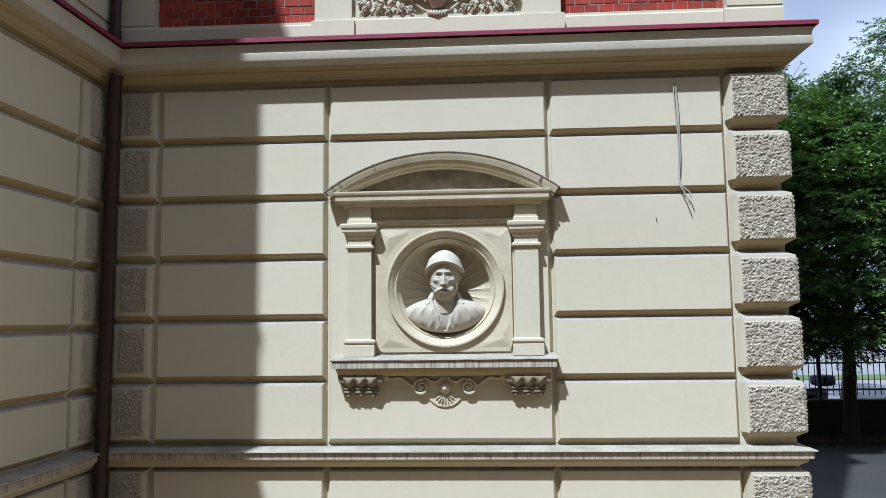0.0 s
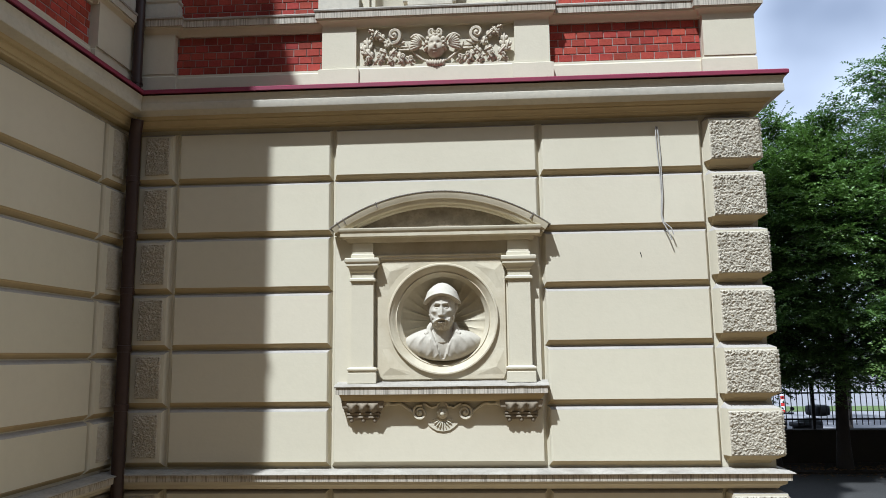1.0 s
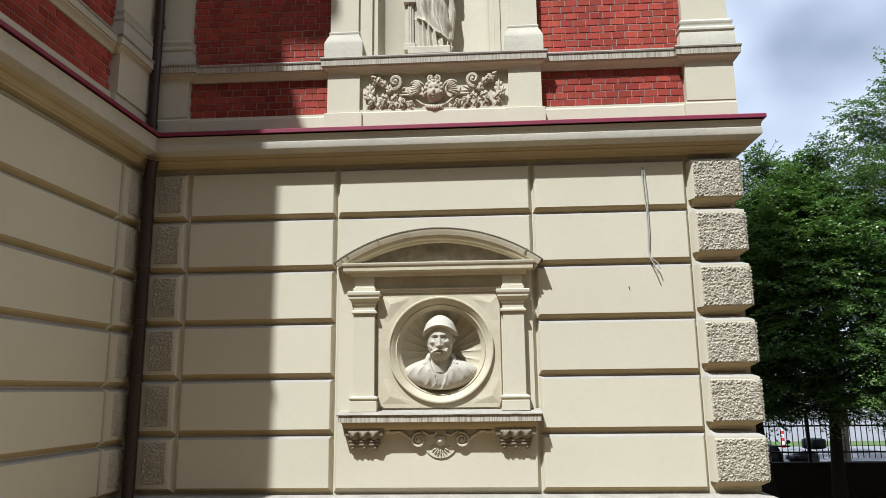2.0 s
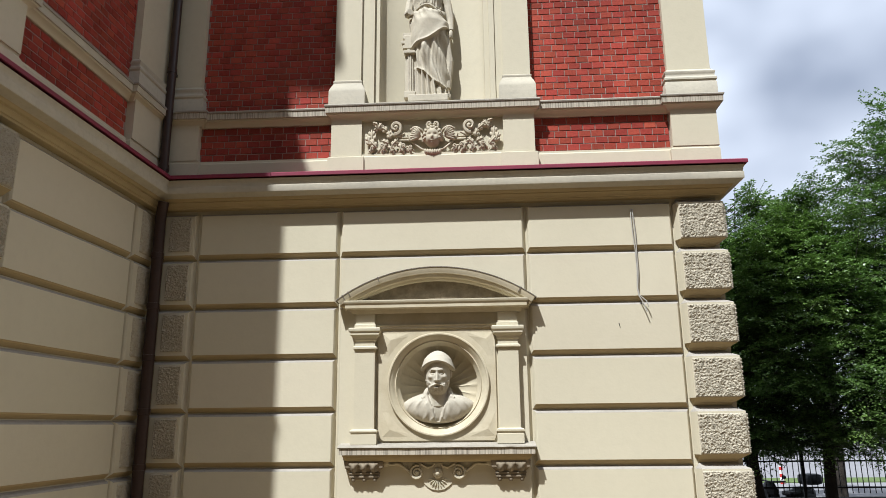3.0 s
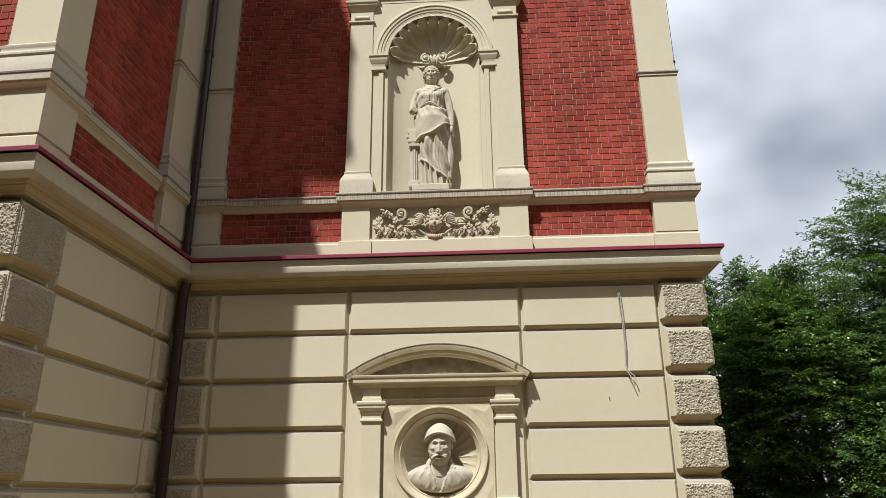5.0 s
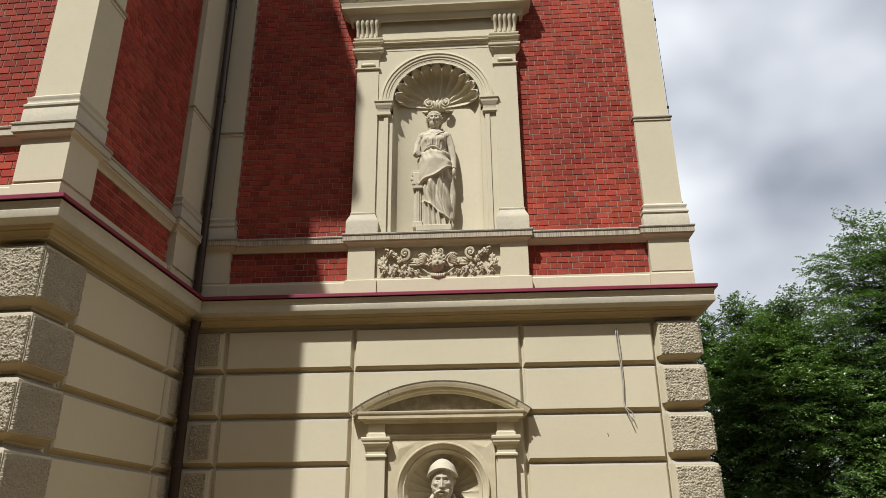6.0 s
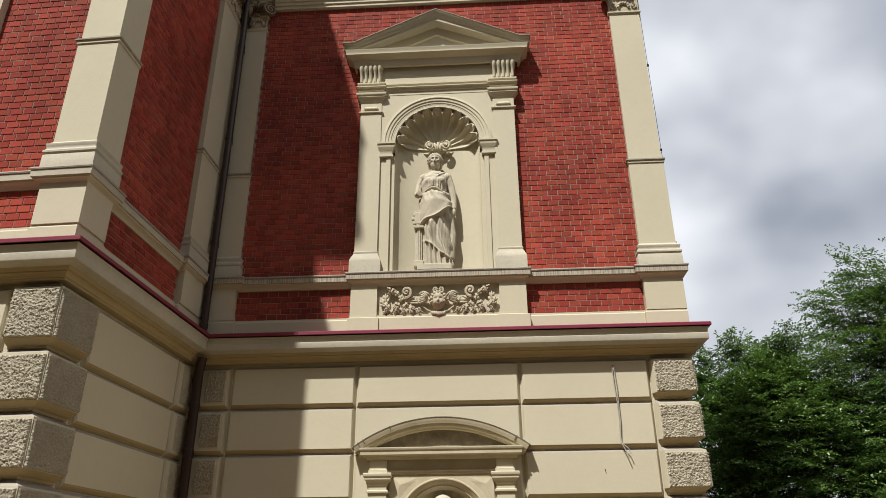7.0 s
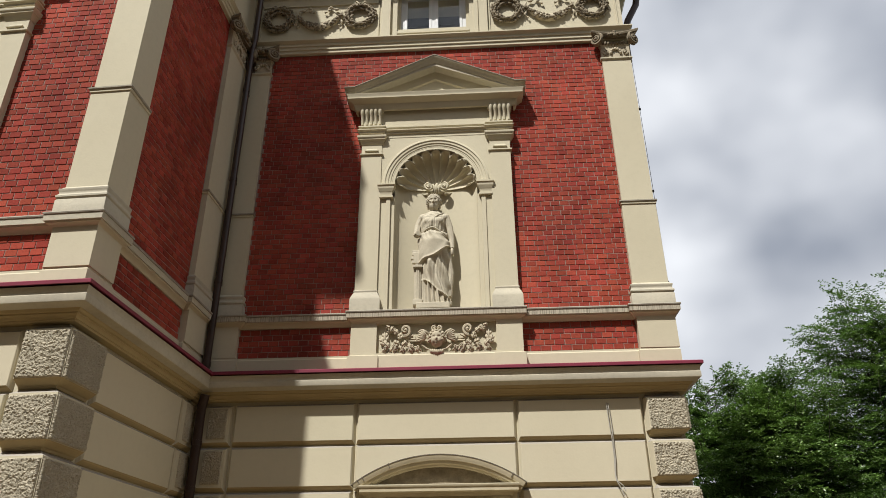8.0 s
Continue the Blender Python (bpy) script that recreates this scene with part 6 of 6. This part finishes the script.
lw = thing("lightning_wire", (3.0, 0.1, 4.7), "thin grey lightning wire with holders on the side wall", "wire")
part("wire", tube(bmesh.new(), [(2.985, 0.16, 4.75), (2.99, 0.16, 6.9), (2.985, 0.16, 10.0)], 0.0035, 6), CABLE, lw)
for z in (5.9, 7.3, 8.73, 10.0):
    part("holder", boxed(2.90, 3.0, 0.15, 0.17, z - 0.012, z + 0.02), IRON, lw)
# stands for a tiny dark hole in the panel, drawn as thin dark tubes
nl = thing("nail", (1.789, 0.0, 3.08), "small dark mark in a cream stucco panel", "nail")
part("shank", tube(bmesh.new(), [(1.789, 0.015, 3.078), (1.786, -0.006, 3.092), (1.785, -0.012, 3.098)], 0.0035, 6), IRON, nl)
part("drip", tube(bmesh.new(), [(1.787, -0.003, 3.092), (1.793, -0.0035, 3.065), (1.796, -0.003, 3.050)], [0.004, 0.003, 0.001], 6), IRON, nl, "lower end of the dark mark")


# ---- trees ----
def tree(x, y, height, spread, low, label, seed, leaves=26000, leaf=0.07, trunk_r=0.13, shoots=40, base=0.0, lift=1.0, long_shoots=1.5):
    """A trunk with limbs; flat leafy sprays lie in layers on an uneven crown, and long shoots stand out of its top."""
    rnd = np.random.default_rng(seed)
    rr = random.Random(seed)
    tr = thing("tree", (x, y, base), label, "tree", "trees beside the building")
    pts, rad = [], []
    for k in range(11):
        f = k / 10
        pts.append((x + 0.14 * math.sin(seed + f * 3), y + 0.1 * math.cos(seed * 2 + f * 3), base + f * height * 0.75))
        rad.append(trunk_r * (1.3 - 0.3 * min(1, f * 8)) * (1 - 0.8 * f) + 0.012)
    part("trunk", tube(bmesh.new(), pts, rad, 12), BARK, tr, smooth=60)
    f0 = min(0.4, (low - 0.1) / (0.75 * height))
    for k in range(14):
        f = f0 + (0.95 - f0) * k / 14
        i = f * 10
        p = Vector(pts[int(i)]).lerp(Vector(pts[min(10, int(i) + 1)]), i - int(i))
        a = k * 2.4 + seed
        ln = spread * (1.0 - 0.55 * f) * rr.uniform(0.7, 0.95)
        q = p + Vector((math.cos(a) * ln, math.sin(a) * ln, ln * rr.uniform(0.45, 0.8)))
        mid = p.lerp(q, 0.5) + Vector((0, 0, 0.14 * ln))
        part("limb", tube(bmesh.new(), [p, mid, q], [trunk_r * 0.5 * (1 - 0.6 * f), trunk_r * 0.26 * (1 - 0.6 * f), 0.008], 6), BARK, tr, smooth=60)
    # stems of the sprays, on an uneven shell
    per_spray, per_twig = 11, 11
    ns = max(12, leaves // (per_spray * per_twig))
    ang = rnd.uniform(0, 2 * np.pi, ns)
    hgt = rnd.uniform(0.0, 1.0, ns) ** 0.9
    uneven = 1 + 0.24 * np.sin(3 * ang + seed + 5 * hgt) + 0.16 * np.sin(5 * ang - 9 * hgt + 2 * seed) + 0.10 * np.sin(17 * hgt + 2 * ang)
    wide = spread * np.sqrt(np.clip(1 - (np.abs(hgt - 0.30) / 0.74) ** 2.2, 0.04, 1)) * uneven
    rad_s = wide * (1 - 0.75 * rnd.uniform(0, 1, ns) ** 1.8) - 0.35
    rad_s = np.maximum(rad_s, 0.05)
    c, s = np.cos(ang), np.sin(ang)
    stem = np.stack([x + rad_s * c, y + rad_s * s, base + low + 0.1 + hgt * (height - low) * (0.90 + 0.16 * np.sin(2 * ang + seed) * hgt)], 1)
    rise = 0.02 + 0.70 * lift * hgt ** 3 + rnd.normal(scale=0.22, size=ns)
    turn = rnd.normal(scale=0.45, size=ns)
    way = np.stack([np.cos(ang + turn), np.sin(ang + turn), rise], 1)
    way /= np.linalg.norm(way, axis=1, keepdims=True)
    flat = np.stack([-np.sin(ang + turn), np.cos(ang + turn), rnd.normal(scale=0.22, size=ns)], 1)
    flat /= np.linalg.norm(flat, axis=1, keepdims=True)
    reach = rnd.uniform(0.55, 1.0, ns) * min(1.0, spread / 1.8)
    # twigs left and right along each stem, shorter towards its tip
    ti = np.repeat(np.arange(ns), per_spray)
    tf = np.tile(np.linspace(0.12, 1.0, per_spray), ns)
    th = np.tile(np.where(np.arange(per_spray) % 2 == 0, 1.0, -1.0), ns)
    t0 = stem[ti] + way[ti] * (tf * reach[ti])[:, None]
    t0[:, 2] -= 0.22 * reach[ti] * tf ** 2
    tw = way[ti] * 0.75 + flat[ti] * (th * np.where(tf > 0.95, 0.1, 0.8))[:, None] + rnd.normal(scale=0.14, size=(len(ti), 3))
    tw[:, 2] -= 0.12
    tw /= np.linalg.norm(tw, axis=1, keepdims=True)
    tl = reach[ti] * (0.55 - 0.28 * tf) * rnd.uniform(0.7, 1.15, len(ti))
    # long shoots out of the top
    sa = rnd.uniform(0, 2 * np.pi, shoots)
    sr = spread * rnd.uniform(0.0, 0.75, shoots)
    s0 = np.stack([x + sr * np.cos(sa), y + sr * np.sin(sa), base + height * (0.90 - 0.22 * (sr / spread) ** 2)], 1)
    sw = np.stack([0.45 * np.cos(sa) + rnd.normal(scale=0.28, size=shoots), 0.45 * np.sin(sa) + rnd.normal(scale=0.28, size=shoots), rnd.uniform(0.8, 1.6, shoots)], 1)
    sw /= np.linalg.norm(sw, axis=1, keepdims=True)
    sl = 0.35 + (long_shoots - 0.35) * rnd.uniform(0, 1, shoots) ** 1.6
    nt_ = len(t0)
    t0, tw, tl = np.concatenate([t0, s0]), np.concatenate([tw, sw]), np.concatenate([tl, sl])
    per = np.where(np.arange(len(t0)) < nt_, per_twig, 26)
    idx = np.repeat(np.arange(len(t0)), per)
    f = np.concatenate([np.linspace(0.06, 1, k) for k in per])
    hand = np.where(np.arange(len(idx)) % 2 == 0, 1.0, -1.0)
    p = t0[idx] + tw[idx] * (f * tl[idx])[:, None]
    p[:, 2] -= f ** 2 * tl[idx] * np.where(idx < nt_, 0.20, 0.24)
    up = rnd.normal(scale=0.34, size=(len(idx), 3)) + np.array([0, 0, 1.0])
    side = np.cross(tw[idx], up)
    side /= np.linalg.norm(side, axis=1, keepdims=True) + 1e-6
    ld = tw[idx] * 0.7 + side * hand[:, None] + rnd.normal(scale=0.2, size=(len(idx), 3))
    ld[:, 2] -= 0.18
    ld /= np.linalg.norm(ld, axis=1, keepdims=True)
    wd = np.cross(up, ld)
    wd /= np.linalg.norm(wd, axis=1, keepdims=True) + 1e-6
    nrm = np.cross(ld, wd)
    sz_ = leaf * rnd.uniform(0.6, 1.15, len(idx))
    mid_ = p + ld * (sz_ * 0.45)[:, None] + nrm * (sz_ * 0.07)[:, None]
    verts = np.stack([p, mid_ + wd * (sz_ * 0.30)[:, None], p + ld * sz_[:, None], mid_ - wd * (sz_ * 0.30)[:, None]], 1).reshape(-1, 3) - np.array([x, y, base])
    q = np.arange(len(idx)) * 4
    me = bpy.data.meshes.new("crown")
    me.from_pydata(verts.tolist(), [], np.stack([q, q + 1, q + 2, q + 3], 1).tolist())
    me.materials.append(LEAF)
    ob = new("crown", me)
    ob.parent = tr
    tagged(ob, "dense small green leaves", kind="stuff")
    # fine woody stems
    bm = bmesh.new()
    for k in range(nt_, len(t0)):
        a = Vector(t0[k])
        v = Vector(tw[k]) * float(tl[k])
        drop = Vector((0, 0, -0.24 * float(tl[k])))
        tube(bm, [a - v.normalized() * 0.5, a + v * 0.5 + drop * 0.25, a + v + drop], [0.007, 0.005, 0.002], 4)
    for k in range(0, ns, 2):
        a = Vector(stem[k])
        v = Vector(way[k]) * float(reach[k])
        tube(bm, [a - Vector((c[k], s[k], 0.3)) * 0.35, a + v * 0.5 + Vector((0, 0, -0.05 * float(reach[k]))), a + v + Vector((0, 0, -0.22 * float(reach[k])))], [0.009, 0.006, 0.002], 3)
    tagged(part("brushwood", bm, BARK, tr), kind="stuff")
    return tr


TREE_L = "leafy green tree with a dark trunk beside the building"
tree(5.62, 7.4, 6.1, 1.5, 1.5, TREE_L, 3, 110000, leaf=0.07, trunk_r=0.135, shoots=60, lift=1.9, long_shoots=2.2)
tree(6.95, 7.35, 6.15, 1.85, 1.65, TREE_L, 5, 170000, leaf=0.07, trunk_r=0.115, shoots=70, lift=1.4, long_shoots=2.0)
tree(9.75, 7.2, 8.0, 2.0, 1.65, TREE_L, 8, 190000, leaf=0.072, trunk_r=0.13, shoots=60, long_shoots=1.8)
tree(11.4, 7.5, 9.2, 2.4, 1.6, TREE_L, 12, 110000, leaf=0.075, trunk_r=0.13, shoots=60, long_shoots=1.8)
tree(13.4, 7.4, 9.0, 2.5, 1.5, TREE_L, 15, 24000, trunk_r=0.15)
tree(9.6, 13.0, 8.0, 2.8, 2.9, "taller green tree behind the fence", 19, 26000, leaf=0.09, trunk_r=0.15, shoots=20)

# far row of trees beyond the road
for n_, (fx, fy, fh) in enumerate(((16, 44, 9), (24, 46, 10), (33, 45, 9.5), (42, 47, 10), (52, 46, 9), (8, 48, 9.5))):
    tree(fx, fy, fh, 4.6, 0.6, "distant green tree beyond the road", 31 + n_, 9000, leaf=0.30, trunk_r=0.22, shoots=6)

# ---- fence on a low wall ----
FY = 8.35
fence = thing("fence", (8, FY, 0), "black iron bar fence on a low dark wall", "fence")
part("low_wall", boxed(2.5, 24, FY - 0.14, FY + 0.14, -0.1, 0.66, bevel=0.02), SOIL, fence, "low dark stone wall")
part("top_rail", boxed(2.5, 24, FY - 0.02, FY + 0.02, 1.345, 1.375), IRON, fence)
part("lower_rail", boxed(2.5, 24, FY - 0.02, FY + 0.02, 0.835, 0.865), IRON, fence)
bar = bmesh.new()
tube(bar, [(0, 0, -0.02), (0, 0, 0.70), (0, 0, 0.72), (0, 0, 0.80)], [0.009, 0.009, 0.014, 0.002], 6)
bar_me = mesh_of(bar, "bar", IRON)
for k in range(150):
    ob = new("bar", bar_me)
    ob.parent = fence
    ob.location = (4.6 + 0.112 * k - 8, 0, 0.755 + (0.0 if k % 2 else 0.0))
for k in range(8):
    part("post", boxed(4.2 + 2.6 * k - 0.025, 4.2 + 2.6 * k + 0.025, FY - 0.025, FY + 0.025, 0.65, 1.60, bevel=0.004), IRON, fence)

# fallen leaves along the edge of the bed
rnd = np.random.default_rng(77)
n_l = 900
px, py = rnd.uniform(4.2, 12, n_l), 7.1 + np.abs(rnd.normal(scale=0.35, size=n_l)) - rnd.exponential(0.18, n_l)
an, ss = rnd.uniform(0, 6.3, n_l), rnd.uniform(0.02, 0.05, n_l)
vv = []
for k in range(n_l):
    c_, s_ = math.cos(an[k]) * ss[k], math.sin(an[k]) * ss[k]
    h_ = 0.075 if py[k] > 7.05 else 0.012
    vv += [(px[k] - c_, py[k] - s_, h_), (px[k] + s_ * 0.4, py[k] - c_ * 0.4, h_ + 0.008), (px[k] + c_, py[k] + s_, h_), (px[k] - s_ * 0.4, py[k] + c_ * 0.4, h_ + 0.01)]
me = bpy.data.meshes.new("fallen_leaves")
me.from_pydata(vv, [], [(4 * k, 4 * k + 1, 4 * k + 2, 4 * k + 3) for k in range(n_l)])
LITTER = material("dry_leaves", (0.22, 0.12, 0.05), (0.14, 0.07, 0.03), 0.9, pick="island", spread=0.4, bump=0)
me.materials.append(LITTER)
tagged(new("fallen_leaves", me), "scattered dry brown leaves at the edge of the bed", "leaves", "", "stuff")

# ---- parked scooter behind the fence ----
SX, SY = 6.85, 9.4
sc = thing("motor_scooter", (SX, SY, 0.0), "black motor scooter with a top box parked behind the fence", "scooter")
for wx in (-0.62, 0.62):
    wh = new("wheel")
    wh.location, wh.parent = (wx, 0, 0.28), sc
    part("tyre", arc_sweep(bmesh.new(), SX + wx, 0.28, [(0.22 + 0.055 * math.cos(a), SY + 0.055 * math.sin(a)) for a in np.linspace(0, 2 * math.pi, 10, endpoint=False)], 0, 2 * math.pi, 28), RUBBER, wh, smooth=60)
    part("rim", tube(bmesh.new(), [(SX + wx, SY - 0.04, 0.28), (SX + wx, SY + 0.04, 0.28)], 0.16, 18), IRON, wh)
bm = bmesh.new()
loft(bm, [[(SX + xx + 0.0, SY + hw * math.cos(a), zz + hh * math.sin(a)) for a in np.linspace(0, 2 * math.pi, 14, endpoint=False)] for xx, hw, zz, hh in ((-0.80, 0.03, 0.66, 0.03), (-0.70, 0.12, 0.62, 0.14), (-0.40, 0.16, 0.58, 0.20), (-0.10, 0.15, 0.52, 0.20), (0.05, 0.13, 0.40, 0.10), (0.30, 0.13, 0.36, 0.07))])
part("body", bm, RUBBER, sc, smooth=60)
bm = bmesh.new()
loft(bm, [[(SX + xx + 0.08 * math.sin(a), SY + hw * math.cos(a), zz) for a in np.linspace(0, 2 * math.pi, 14, endpoint=False)] for xx, hw, zz in ((0.36, 0.14, 0.33), (0.42, 0.20, 0.50), (0.46, 0.20, 0.75), (0.48, 0.14, 0.86), (0.47, 0.08, 0.92))])
part("leg_shield", bm, RUBBER, sc, smooth=60)
part("fork", tube(bmesh.new(), [(SX + 0.62, SY, 0.28), (SX + 0.50, SY, 0.70), (SX + 0.45, SY, 0.92)], 0.03, 8), IRON, sc)
part("handlebar", tube(bmesh.new(), [(SX + 0.36, SY - 0.33, 0.92), (SX + 0.44, SY, 0.90), (SX + 0.36, SY + 0.33, 0.92)], 0.018, 8), RUBBER, sc)
part("seat", boxed(SX - 0.66, SX + 0.02, SY - 0.14, SY + 0.14, 0.60, 0.70, bevel=0.04), RUBBER, sc)
part("top_box", boxed(SX - 0.90, SX - 0.52, SY - 0.19, SY + 0.19, 0.80, 1.03, bevel=0.08), RUBBER, sc, "black top box")

for s in (-1, 1):
    part("mirror", ball(tube(bmesh.new(), [(SX + 0.40, SY + s * 0.22, 0.91), (SX + 0.38, SY + s * 0.30, 1.0)], 0.008, 6) or bmesh.new(), (SX + 0.37, SY + s * 0.31, 1.01), (0.02, 0.06, 0.04)), RUBBER, sc)
sc.rotation_euler = (0, 0, math.pi + 0.45)

# striped marker post by the road
PX, PY = 10.82, 20.0
mp = thing("marker_post", (PX, PY, 0.0), "slim red and white striped marker post by the road", "post")
for k in range(6):
    part("band", tube(bmesh.new(), [(PX, PY, 0.01 + 0.12 * k), (PX, PY, 0.13 + 0.12 * k)], 0.062, 12), REDPAINT if k % 2 == 0 else WHITEPAINT, mp)

# ---- unseen plain walls behind and beside the camera, added to block skylight ----
SCREEN_PLASTER = material("plain_grey_plaster", (0.30, 0.25, 0.185), (0.24, 0.20, 0.145), 0.9, coarse=0.4, fine=10, bump=0.2)
nb = bmesh.new()
box(nb, -14.5, 24, -19.5, -19.0, 0, 20.0)
box(nb, -14.5, -14, -19.0, 5, 0, 17.0)
box(nb, 23.5, 24, -19.0, 1, 0, 18.0)
struct("wall_yard", nb, SCREEN_PLASTER, "unseen plain walls added to hold back skylight", "wall")

# ---- the bricks themselves, last ----
brickwork(wall_upper, -2.66, -1.09, 4.985, 5.43, "front", 0.10, None, 70, 2)
brickwork(wall_upper, 0.98, 2.47, 4.985, 5.43, "front", 0.10, None, 70, 3)
brickwork(wall_upper, -2.66, 2.52, 5.56, 10.04, "front", 0.10, lambda x, z: abs(x - AX2) < 1.0 and z < 8.85, 300, 4)
brickwork(wall_wing_upper, YF + 0.49, -0.66, 4.985, 5.43, "side", XL - 0.075, None, 80, 5)
brickwork(wall_wing_upper, YF + 0.475, -0.66, 5.56, 10.04, "side", XL - 0.075, None, 220, 6)
brickwork(wall_wing_upper, -6.2, XL - 0.42, 4.985, 5.43, "front", YF + 0.085, None, 60, 7)
brickwork(wall_wing_upper, -6.2, XL - 0.445, 5.56, 10.04, "front", YF + 0.085, None, 240, 8)

for ob in (wall_wing, wall_wing_upper, wall_wing_attic):
    ob.matrix_world = WING
wing_frame.matrix_world = WING @ Matrix.Translation(wing_frame.location)
